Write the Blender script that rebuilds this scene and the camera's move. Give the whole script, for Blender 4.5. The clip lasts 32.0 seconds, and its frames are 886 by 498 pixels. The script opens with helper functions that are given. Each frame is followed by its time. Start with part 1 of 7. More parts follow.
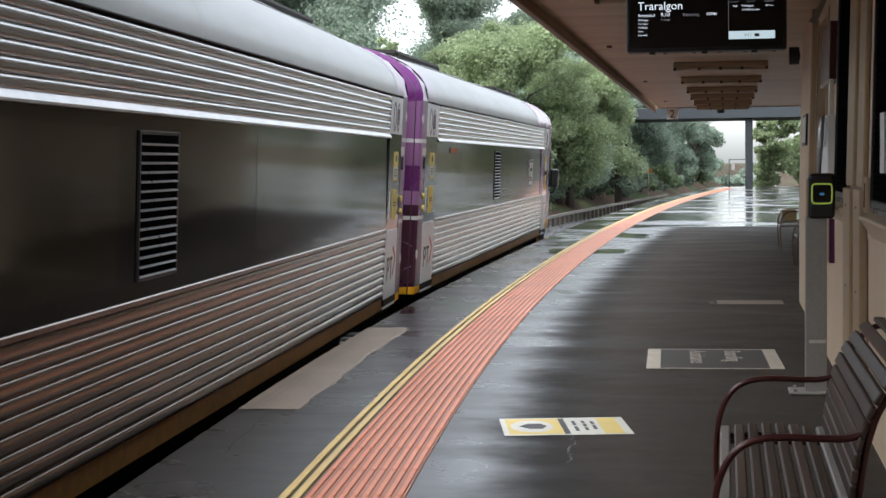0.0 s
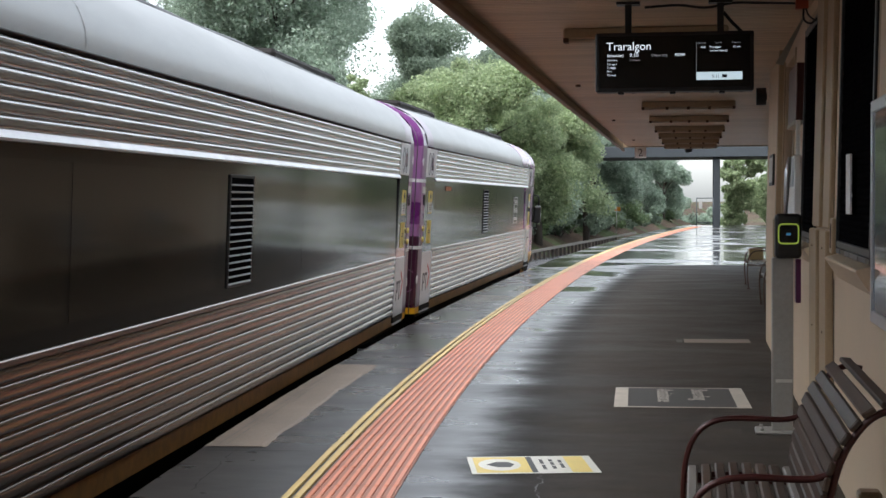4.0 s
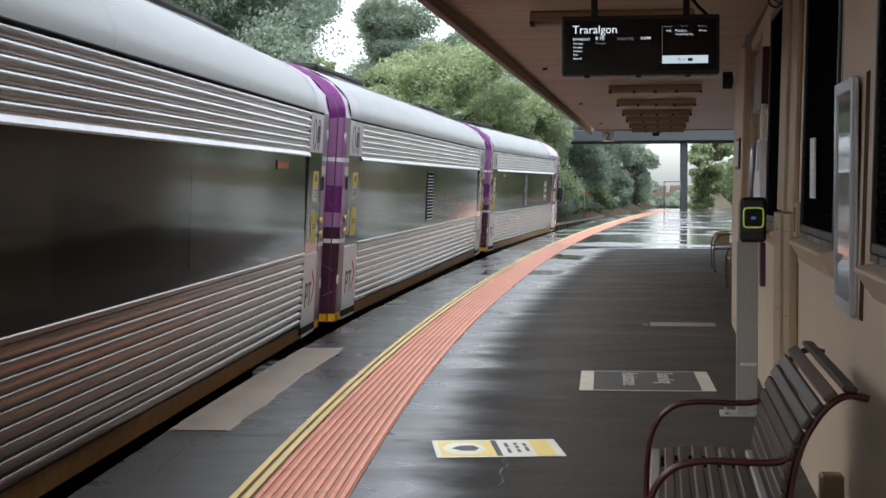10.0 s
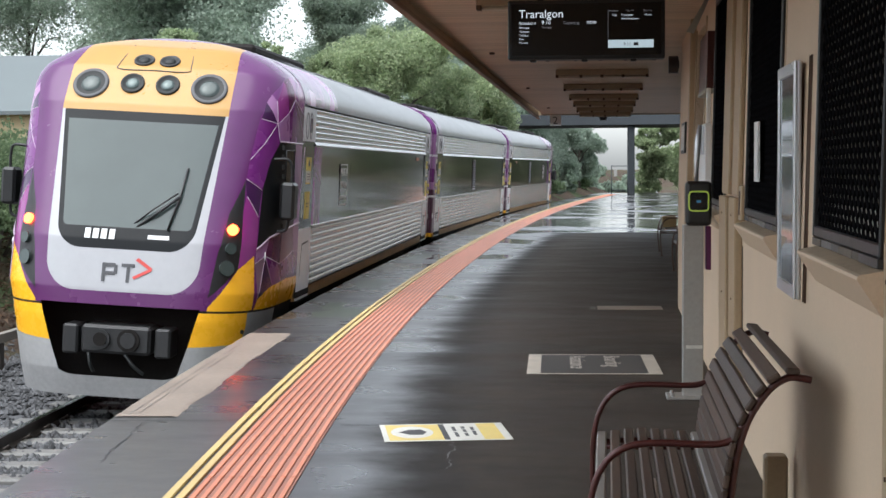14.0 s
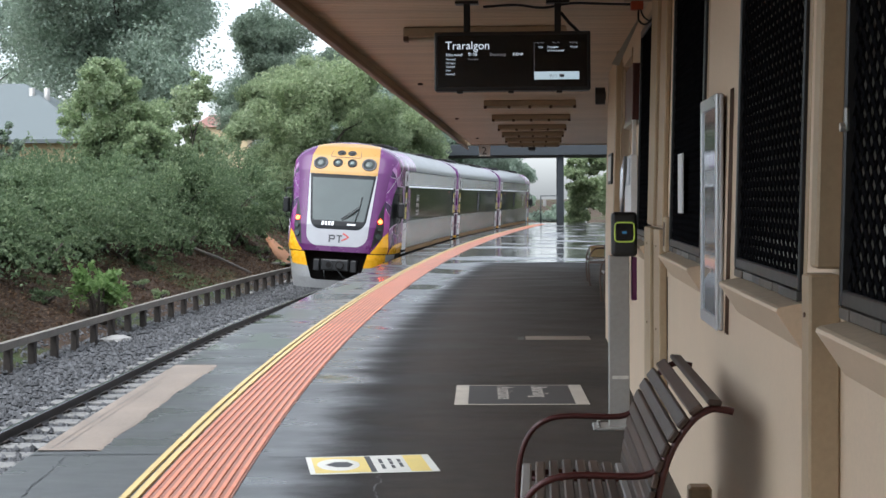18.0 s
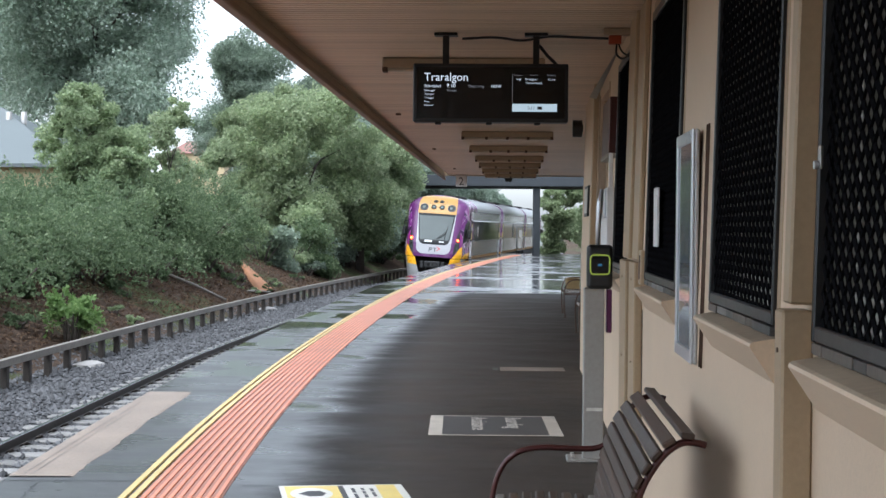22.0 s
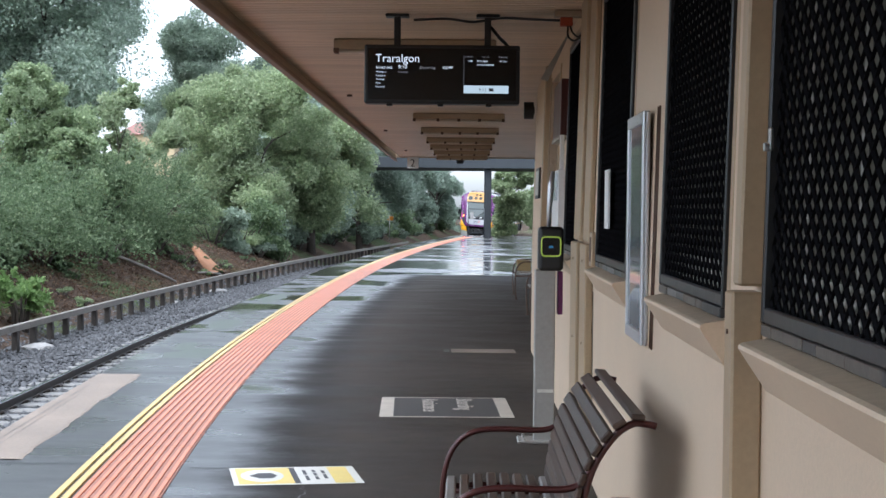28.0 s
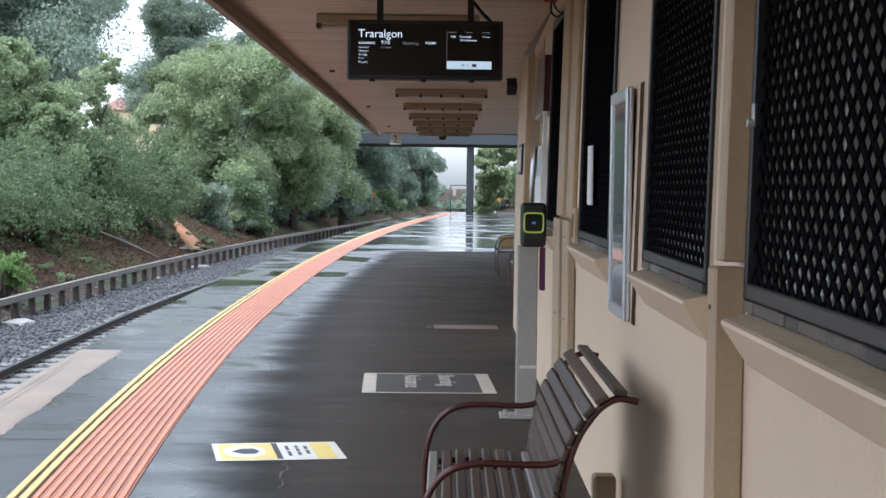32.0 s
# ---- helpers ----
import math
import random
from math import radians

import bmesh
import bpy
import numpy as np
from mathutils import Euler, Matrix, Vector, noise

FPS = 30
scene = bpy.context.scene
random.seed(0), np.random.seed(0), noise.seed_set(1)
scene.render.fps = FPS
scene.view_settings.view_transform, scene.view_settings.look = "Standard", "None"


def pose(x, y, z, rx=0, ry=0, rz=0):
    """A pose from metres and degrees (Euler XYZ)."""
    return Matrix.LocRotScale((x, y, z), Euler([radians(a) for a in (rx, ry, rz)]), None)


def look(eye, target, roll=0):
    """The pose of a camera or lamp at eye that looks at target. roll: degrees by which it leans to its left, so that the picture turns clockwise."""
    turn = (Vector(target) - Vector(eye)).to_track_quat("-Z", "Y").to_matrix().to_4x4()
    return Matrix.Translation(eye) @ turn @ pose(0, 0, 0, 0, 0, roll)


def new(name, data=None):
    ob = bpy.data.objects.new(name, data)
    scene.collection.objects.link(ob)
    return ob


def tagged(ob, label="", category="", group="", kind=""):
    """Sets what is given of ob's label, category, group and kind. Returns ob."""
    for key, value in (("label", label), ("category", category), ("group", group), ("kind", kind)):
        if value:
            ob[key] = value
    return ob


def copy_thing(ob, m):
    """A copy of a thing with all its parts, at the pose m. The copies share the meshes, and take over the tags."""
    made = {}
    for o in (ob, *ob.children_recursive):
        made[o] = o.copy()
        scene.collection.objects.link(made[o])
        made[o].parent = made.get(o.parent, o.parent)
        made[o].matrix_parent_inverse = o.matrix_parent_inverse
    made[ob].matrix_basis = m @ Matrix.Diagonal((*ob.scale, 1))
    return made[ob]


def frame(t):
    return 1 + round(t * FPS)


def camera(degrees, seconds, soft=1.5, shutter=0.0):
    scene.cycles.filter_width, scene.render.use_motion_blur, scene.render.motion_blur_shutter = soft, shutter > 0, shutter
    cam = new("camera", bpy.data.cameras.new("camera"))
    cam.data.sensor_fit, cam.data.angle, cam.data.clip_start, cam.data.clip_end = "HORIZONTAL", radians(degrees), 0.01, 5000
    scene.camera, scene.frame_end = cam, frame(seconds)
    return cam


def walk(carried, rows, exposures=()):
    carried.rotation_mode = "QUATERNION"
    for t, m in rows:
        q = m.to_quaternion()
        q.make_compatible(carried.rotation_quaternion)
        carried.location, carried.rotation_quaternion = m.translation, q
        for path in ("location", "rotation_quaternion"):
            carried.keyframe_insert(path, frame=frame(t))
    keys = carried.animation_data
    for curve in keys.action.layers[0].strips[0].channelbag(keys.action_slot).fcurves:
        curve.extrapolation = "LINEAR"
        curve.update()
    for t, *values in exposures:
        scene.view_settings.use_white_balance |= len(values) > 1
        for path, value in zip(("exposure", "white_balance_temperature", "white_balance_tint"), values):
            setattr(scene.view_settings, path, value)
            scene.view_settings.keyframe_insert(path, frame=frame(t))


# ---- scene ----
cam = camera(30.8, 32.0)
PATH = [
    (0, (0.101, 0.439, 1.49), (-0.246, 2.405, 1.384), -0.7),
    (0.5, (0.098, 0.431, 1.495), (-0.242, 2.4, 1.396), -0.5),
    (1, (0.098, 0.421, 1.498), (-0.236, 2.391, 1.416), -0.5),
    (1.5, (0.095, 0.41, 1.499), (-0.233, 2.381, 1.418), -0.5),
    (2, (0.097, 0.413, 1.5), (-0.227, 2.385, 1.434), -0.3),
    (2.5, (0.099, 0.429, 1.501), (-0.229, 2.401, 1.438), -0.3),
    (3, (0.101, 0.435, 1.5), (-0.221, 2.408, 1.438), -0.3),
    (3.5, (0.1, 0.429, 1.498), (-0.213, 2.404, 1.442), -0.3),
    (4, (0.1, 0.424, 1.498), (-0.208, 2.399, 1.437), -0.3),
    (4.5, (0.1, 0.419, 1.5), (-0.2, 2.395, 1.438), -0.2),
    (6.5, (0.106, 0.436, 1.501), (-0.188, 2.413, 1.431), -0.2),
    (7, (0.106, 0.441, 1.502), (-0.19, 2.418, 1.439), -0.3),
    (7.5, (0.105, 0.443, 1.5), (-0.194, 2.42, 1.438), -0.2),
    (8, (0.11, 0.443, 1.501), (-0.179, 2.421, 1.438), -0.1),
    (8.5, (0.111, 0.445, 1.5), (-0.173, 2.424, 1.431), -0.1),
    (9, (0.113, 0.455, 1.498), (-0.165, 2.434, 1.424), -0.1),
    (9.5, (0.111, 0.454, 1.498), (-0.162, 2.434, 1.421), -0.1),
    (10, (0.115, 0.448, 1.498), (-0.154, 2.428, 1.416), -0.2),
    (10.5, (0.115, 0.444, 1.498), (-0.14, 2.425, 1.411), -0.2),
    (11, (0.113, 0.443, 1.497), (-0.129, 2.427, 1.406), -0.1),
    (11.5, (0.115, 0.441, 1.499), (-0.115, 2.426, 1.411), -0.2),
    (12, (0.116, 0.442, 1.499), (-0.107, 2.427, 1.41), -0.3),
    (12.5, (0.116, 0.445, 1.497), (-0.107, 2.43, 1.405), -0.4),
    (13, (0.116, 0.444, 1.496), (-0.105, 2.43, 1.401), -0.5),
    (13.5, (0.119, 0.443, 1.496), (-0.095, 2.429, 1.398), -0.4),
    (15.5, (0.134, 0.459, 1.502), (-0.048, 2.448, 1.394), -0.2),
    (16, (0.133, 0.449, 1.505), (-0.04, 2.44, 1.422), -0.0),
    (16.5, (0.135, 0.438, 1.507), (-0.024, 2.43, 1.433), -0.2),
    (17, (0.136, 0.439, 1.506), (-0.013, 2.432, 1.433), -0.4),
    (17.5, (0.14, 0.451, 1.505), (0.006, 2.445, 1.434), -0.4),
    (18, (0.145, 0.459, 1.505), (0.026, 2.454, 1.44), -0.3),
    (18.5, (0.147, 0.456, 1.508), (0.042, 2.453, 1.449), -0.0),
    (19, (0.143, 0.452, 1.51), (0.044, 2.449, 1.464), 0.4),
    (19.5, (0.141, 0.45, 1.51), (0.034, 2.446, 1.473), 0.5),
    (20, (0.142, 0.442, 1.51), (0.028, 2.439, 1.476), 0.4),
    (20.5, (0.142, 0.438, 1.508), (0.03, 2.434, 1.478), 0.2),
    (21, (0.139, 0.434, 1.509), (0.03, 2.431, 1.483), 0.4),
    (21.5, (0.141, 0.427, 1.511), (0.04, 2.425, 1.49), 0.5),
    (22, (0.143, 0.432, 1.509), (0.054, 2.43, 1.481), 0.5),
    (22.5, (0.144, 0.44, 1.507), (0.065, 2.438, 1.463), 0.4),
    (23, (0.145, 0.449, 1.508), (0.074, 2.447, 1.46), 0.3),
    (23.5, (0.145, 0.45, 1.508), (0.083, 2.448, 1.463), 0.3),
    (24, (0.145, 0.445, 1.508), (0.089, 2.444, 1.46), 0.3),
    (24.5, (0.146, 0.452, 1.508), (0.093, 2.45, 1.452), 0.3),
    (25, (0.145, 0.457, 1.507), (0.097, 2.456, 1.451), 0.5),
    (25.5, (0.146, 0.449, 1.507), (0.104, 2.448, 1.454), 0.6),
    (26, (0.146, 0.442, 1.508), (0.111, 2.441, 1.454), 0.6),
    (26.5, (0.145, 0.447, 1.506), (0.118, 2.446, 1.446), 0.6),
    (28.5, (0.143, 0.441, 1.508), (0.114, 2.441, 1.46), 0.6),
    (29, (0.143, 0.447, 1.505), (0.113, 2.446, 1.457), 0.7),
    (29.5, (0.144, 0.457, 1.505), (0.117, 2.456, 1.45), 0.8),
    (30, (0.145, 0.459, 1.506), (0.125, 2.458, 1.446), 0.8),
    (30.5, (0.145, 0.462, 1.505), (0.133, 2.461, 1.44), 1.0),
    (31, (0.145, 0.458, 1.505), (0.135, 2.457, 1.431), 0.8),
    (31.5, (0.143, 0.455, 1.504), (0.136, 2.453, 1.425), 0.7),
    (32, (0.141, 0.446, 1.505), (0.135, 2.444, 1.426), 0.7),
]
walk(cam, [(t, look(eye, target, roll)) for t, eye, target, roll in PATH], ((0.0, 1.65, 6250, 8), (9.0, 1.63, 6250, 8), (12.0, 1.62, 6220, 8), (13.0, 1.46, 6200, 8), (16.0, 1.24, 6100, 8), (20.0, 1.35, 5900, 8), (26.0, 1.55, 5720, 9), (32.0, 1.57, 5680, 9)))

# ---------------------------------------------------------------- world, sun
world = bpy.data.worlds.new("overcast")
scene.world = world
world.use_nodes = True
wn, wl = world.node_tree.nodes, world.node_tree.links
wn.clear()
w_sky = wn.new("ShaderNodeTexSky")
w_sky.sky_type = "NISHITA"
w_sky.sun_disc = False
w_sky.sun_elevation, w_sky.sun_rotation = radians(62), radians(220)
w_sky.air_density, w_sky.dust_density, w_sky.ozone_density = 1.0, 2.0, 1.5
w_sat = wn.new("ShaderNodeHueSaturation")
w_sat.inputs["Saturation"].default_value = 0.24
w_bg = wn.new("ShaderNodeBackground")
w_bg.inputs["Strength"].default_value = 0.15
w_out = wn.new("ShaderNodeOutputWorld")
wl.new(w_sky.outputs["Color"], w_sat.inputs["Color"])
wl.new(w_sat.outputs["Color"], w_bg.inputs["Color"])
wl.new(w_bg.outputs["Background"], w_out.inputs["Surface"])
sun = new("sun", bpy.data.lights.new("sun", "SUN"))
sun.data.energy, sun.data.angle, sun.data.color = 1.5, radians(75), (1.0, 0.98, 0.95)
sun.matrix_basis = look((-16, -20, 60), (0, 0, 0))


# ---------------------------------------------------------------- materials
def ramp(nt, fac, stops):
    n = nt.nodes.new("ShaderNodeValToRGB")
    el = n.color_ramp.elements
    while len(el) < len(stops):
        el.new(0.5)
    for e, (p, c) in zip(el, stops):
        e.position, e.color = p, (*c, 1) if len(c) == 3 else c
    nt.links.new(fac, n.inputs["Fac"])
    return n.outputs["Color"]


def math_node(nt, op, a, b=0.0, clamp=False):
    n = nt.nodes.new("ShaderNodeMath")
    n.operation, n.use_clamp = op, clamp
    for i, v in enumerate((a, b)):
        if isinstance(v, (int, float)):
            n.inputs[i].default_value = v
        else:
            nt.links.new(v, n.inputs[i])
    return n.outputs[0]


def noise_tex(nt, scale, detail=4.0, stretch=(1, 1, 1), rough=0.6, coords="Object"):
    tc = nt.nodes.new("ShaderNodeTexCoord")
    mp = nt.nodes.new("ShaderNodeMapping")
    mp.inputs["Scale"].default_value = stretch
    n = nt.nodes.new("ShaderNodeTexNoise")
    n.inputs["Scale"].default_value, n.inputs["Detail"].default_value, n.inputs["Roughness"].default_value = scale, detail, rough
    nt.links.new(tc.outputs[coords], mp.inputs["Vector"])
    nt.links.new(mp.outputs["Vector"], n.inputs["Vector"])
    return n.outputs["Fac"]


def mix(nt, fac, a, b, mode="MIX"):
    n = nt.nodes.new("ShaderNodeMix")
    n.data_type, n.blend_type = "RGBA", mode
    for sock, v in ((n.inputs[0], fac), (n.inputs[6], a), (n.inputs[7], b)):
        if isinstance(v, (int, float)):
            sock.default_value = v
        elif isinstance(v, tuple):
            sock.default_value = (*v, 1)
        else:
            nt.links.new(v, sock)
    return n.outputs[2]


def material(name, colour, rough=0.6, metal=0.0, var=0.25, grain=30.0, blotch=2.0, bump=0.1, stretch=(1, 1, 1), random=0.0, spec=0.5, island=0.0, emit=None, rvar=0.12):
    """A surface with variation at two scales: fine grain and large stains."""
    m = bpy.data.materials.new(name)
    m.use_nodes = True
    nt = m.node_tree
    p = nt.nodes["Principled BSDF"]
    dark = tuple(c * (1 - var) for c in colour)
    light = tuple(min(1.0, c * (1 + var * 0.6)) for c in colour)
    fine, big = noise_tex(nt, grain, 5, stretch), noise_tex(nt, blotch, 4, stretch)
    both = math_node(nt, "ADD", math_node(nt, "MULTIPLY", fine, 0.5), math_node(nt, "MULTIPLY", big, 0.5))
    col = ramp(nt, both, ((0.3, dark), (0.7, light)))
    if random or island:
        if random:
            src = nt.nodes.new("ShaderNodeObjectInfo").outputs["Random"]
        else:
            src = nt.nodes.new("ShaderNodeNewGeometry").outputs["Random Per Island"]
        k = random or island
        g = ramp(nt, src, ((0, (1 - k,) * 3), (1, (1 + k,) * 3)))
        col = mix(nt, 1.0, col, g, "MULTIPLY")
    nt.links.new(col, p.inputs["Base Color"])
    r = math_node(nt, "ADD", math_node(nt, "MULTIPLY", both, rvar * 2), rough - rvar, True)
    nt.links.new(r, p.inputs["Roughness"])
    p.inputs["Metallic"].default_value = metal
    p.inputs["Specular IOR Level"].default_value = spec
    if bump:
        b = nt.nodes.new("ShaderNodeBump")
        b.inputs["Strength"].default_value, b.inputs["Distance"].default_value = bump, 0.01
        nt.links.new(fine, b.inputs["Height"])
        nt.links.new(b.outputs["Normal"], p.inputs["Normal"])
    if emit:
        p.inputs["Emission Color"].default_value = (*emit[0], 1)
        p.inputs["Emission Strength"].default_value = emit[1]
    return m


def leaf_material(name, colour, warm):
    m = bpy.data.materials.new(name)
    m.use_nodes = True
    nt = m.node_tree
    p = nt.nodes["Principled BSDF"]
    isl = nt.nodes.new("ShaderNodeNewGeometry").outputs["Random Per Island"]
    big = noise_tex(nt, 0.35, 3)
    a = ramp(nt, isl, ((0.0, tuple(c * 0.84 for c in colour)), (0.55, colour), (1.0, warm)))
    g = ramp(nt, big, ((0.3, (0.84, 0.84, 0.84)), (0.7, (1.2, 1.2, 1.16))))
    col = mix(nt, 1.0, a, g, "MULTIPLY")
    nt.links.new(col, p.inputs["Base Color"])
    p.inputs["Roughness"].default_value = 0.55
    p.inputs["Specular IOR Level"].default_value = 0.4
    tr = nt.nodes.new("ShaderNodeBsdfTranslucent")
    nt.links.new(col, tr.inputs["Color"])
    ms = nt.nodes.new("ShaderNodeMixShader")
    ms.inputs[0].default_value = 0.6
    out = nt.nodes["Material Output"]
    nt.links.new(p.outputs[0], ms.inputs[1])
    nt.links.new(tr.outputs[0], ms.inputs[2])
    nt.links.new(ms.outputs[0], out.inputs["Surface"])
    return m


def wet_asphalt():
    """Asphalt, soaked where the rain falls and dry under the canopy, with standing puddles and mossy stains."""
    m = bpy.data.materials.new("platform_asphalt")
    m.use_nodes = True
    nt = m.node_tree
    p = nt.nodes["Principled BSDF"]
    pos = nt.nodes.new("ShaderNodeNewGeometry").outputs["Position"]
    sep = nt.nodes.new("ShaderNodeSeparateXYZ")
    nt.links.new(pos, sep.inputs[0])
    x, y = sep.outputs[0], sep.outputs[1]
    fine, mid, big = noise_tex(nt, 160, 3), noise_tex(nt, 6, 4), noise_tex(nt, 0.8, 4, (1, 0.35, 1))
    streak = noise_tex(nt, 1.1, 4, (0.7, 1.3, 1))
    pud = noise_tex(nt, 0.55, 3, (0.8, 0.9, 1), 0.5)
    # how far inside the dry area, in metres, with a ragged edge
    near = math_node(nt, "MINIMUM", math_node(nt, "SUBTRACT", y, 20.0), 0.0)
    away = math_node(nt, "MAXIMUM", math_node(nt, "SUBTRACT", y, 20.0), 0.0)
    bend = math_node(nt, "ADD", math_node(nt, "MULTIPLY", math_node(nt, "MULTIPLY", near, near), 0.0035), math_node(nt, "MULTIPLY", math_node(nt, "MULTIPLY", away, away), 0.0013))
    edge = math_node(nt, "SUBTRACT", math_node(nt, "ADD", x, 1.22), bend)
    far = math_node(nt, "MULTIPLY", math_node(nt, "SUBTRACT", 36.8, y), 0.8)
    inside = math_node(nt, "MINIMUM", edge, far)
    inside = math_node(nt, "ADD", inside, math_node(nt, "ADD", math_node(nt, "MULTIPLY", math_node(nt, "SUBTRACT", mid, 0.5), 0.22), math_node(nt, "MULTIPLY", math_node(nt, "SUBTRACT", streak, 0.5), 0.35)))
    soak = nt.nodes.new("ShaderNodeMapRange")
    soak.interpolation_type = "SMOOTHSTEP"
    soak.inputs["From Min"].default_value, soak.inputs["From Max"].default_value = -0.12, 0.38
    nt.links.new(inside, soak.inputs["Value"])
    dry = nt.nodes.new("ShaderNodeMapRange")
    dry.interpolation_type = "SMOOTHSTEP"
    dry.inputs["From Min"].default_value, dry.inputs["From Max"].default_value = -0.50, 0.02
    nt.links.new(inside, dry.inputs["Value"])
    dry = dry.outputs[0]
    base = ramp(nt, math_node(nt, "ADD", math_node(nt, "MULTIPLY", fine, 0.5), math_node(nt, "MULTIPLY", mid, 0.5)), ((0.32, (0.026, 0.024, 0.022)), (0.62, (0.056, 0.050, 0.045)), (0.75, (0.115, 0.102, 0.09))))
    wetc = mix(nt, 1.0, base, (0.72, 0.76, 0.82), "MULTIPLY")
    damp = ramp(nt, streak, ((0.36, (0.70, 0.68, 0.66)), (0.60, (1, 1, 1))))
    dryc = mix(nt, 1.0, mix(nt, 1.0, base, damp, "MULTIPLY"), (0.98, 0.86, 0.75), "MULTIPLY")
    dryc = mix(nt, soak.outputs[0], mix(nt, 1.0, dryc, (0.36, 0.37, 0.39), "MULTIPLY"), dryc)
    col = mix(nt, dry, wetc, dryc)
    # green algae round the standing water near the edge
    ragged = noise_tex(nt, 1.6, 4, (1.0, 0.8, 1), 0.6)
    moss = None
    for x0, y0, w, h in ((-2.62, 16.9, 0.30, 0.75), (-2.85, 17.6, 0.20, 0.5), (-2.95, 21.0, 0.25, 0.9), (-3.05, 27.0, 0.22, 1.3)):
        dx = math_node(nt, "DIVIDE", math_node(nt, "SUBTRACT", x, x0), w)
        dy = math_node(nt, "DIVIDE", math_node(nt, "SUBTRACT", y, y0), h)
        q = math_node(nt, "SQRT", math_node(nt, "ADD", math_node(nt, "MULTIPLY", dx, dx), math_node(nt, "MULTIPLY", dy, dy)))
        moss = q if moss is None else math_node(nt, "MINIMUM", moss, q)
    moss = math_node(nt, "ADD", moss, math_node(nt, "MULTIPLY", math_node(nt, "SUBTRACT", ragged, 0.5), 2.6))
    moss = ramp(nt, moss, ((0.80, (1, 1, 1)), (1.15, (0, 0, 0))))
    col = mix(nt, moss, col, (0.024, 0.034, 0.014))
    nt.links.new(col, p.inputs["Base Color"])
    wet_r = ramp(nt, streak, ((0.35, (0.24,) * 3), (0.65, (0.36,) * 3)))
    far_wet = nt.nodes.new("ShaderNodeMapRange")
    far_wet.inputs["From Min"].default_value, far_wet.inputs["From Max"].default_value = 16.0, 40.0
    far_wet.inputs["To Min"].default_value, far_wet.inputs["To Max"].default_value = -0.12, 0.06
    nt.links.new(y, far_wet.inputs["Value"])
    pool = ramp(nt, math_node(nt, "ADD", pud, far_wet.outputs[0]), ((0.48, (0, 0, 0)), (0.56, (1, 1, 1))))
    wet_r = mix(nt, pool, wet_r, (0.08, 0.08, 0.08))
    dry_r = ramp(nt, streak, ((0.36, (0.58,) * 3), (0.64, (0.78,) * 3)))
    nt.links.new(mix(nt, moss, mix(nt, dry, wet_r, dry_r), (0.30, 0.30, 0.30)), p.inputs["Roughness"])
    nt.links.new(math_node(nt, "SUBTRACT", 0.5, math_node(nt, "MULTIPLY", dry, 0.22)), p.inputs["Specular IOR Level"])
    b = nt.nodes.new("ShaderNodeBump")
    b.inputs["Distance"].default_value = 0.004
    nt.links.new(math_node(nt, "ADD", math_node(nt, "MULTIPLY", dry, 0.35), 0.05), b.inputs["Strength"])
    nt.links.new(math_node(nt, "ADD", fine, mid), b.inputs["Height"])
    nt.links.new(b.outputs["Normal"], p.inputs["Normal"])
    return m


def ground_material():
    m = bpy.data.materials.new("bank_earth")
    m.use_nodes = True
    nt = m.node_tree
    p = nt.nodes["Principled BSDF"]
    fine, mid, big = noise_tex(nt, 25, 5), noise_tex(nt, 3, 4), noise_tex(nt, 0.25, 3)
    soil = ramp(nt, math_node(nt, "ADD", math_node(nt, "MULTIPLY", fine, 0.5), math_node(nt, "MULTIPLY", mid, 0.5)), ((0.3, (0.026, 0.018, 0.013)), (0.55, (0.080, 0.055, 0.040)), (0.75, (0.19, 0.13, 0.095))))
    grass = ramp(nt, fine, ((0.3, (0.03, 0.05, 0.02)), (0.7, (0.09, 0.12, 0.05))))
    col = mix(nt, ramp(nt, big, ((0.5, (0, 0, 0)), (0.62, (1, 1, 1)))), soil, grass)
    nt.links.new(col, p.inputs["Base Color"])
    p.inputs["Roughness"].default_value = 0.95
    p.inputs["Specular IOR Level"].default_value = 0.15
    b = nt.nodes.new("ShaderNodeBump")
    b.inputs["Strength"].default_value, b.inputs["Distance"].default_value = 0.8, 0.06
    nt.links.new(math_node(nt, "ADD", fine, mid), b.inputs["Height"])
    nt.links.new(b.outputs["Normal"], p.inputs["Normal"])
    return m


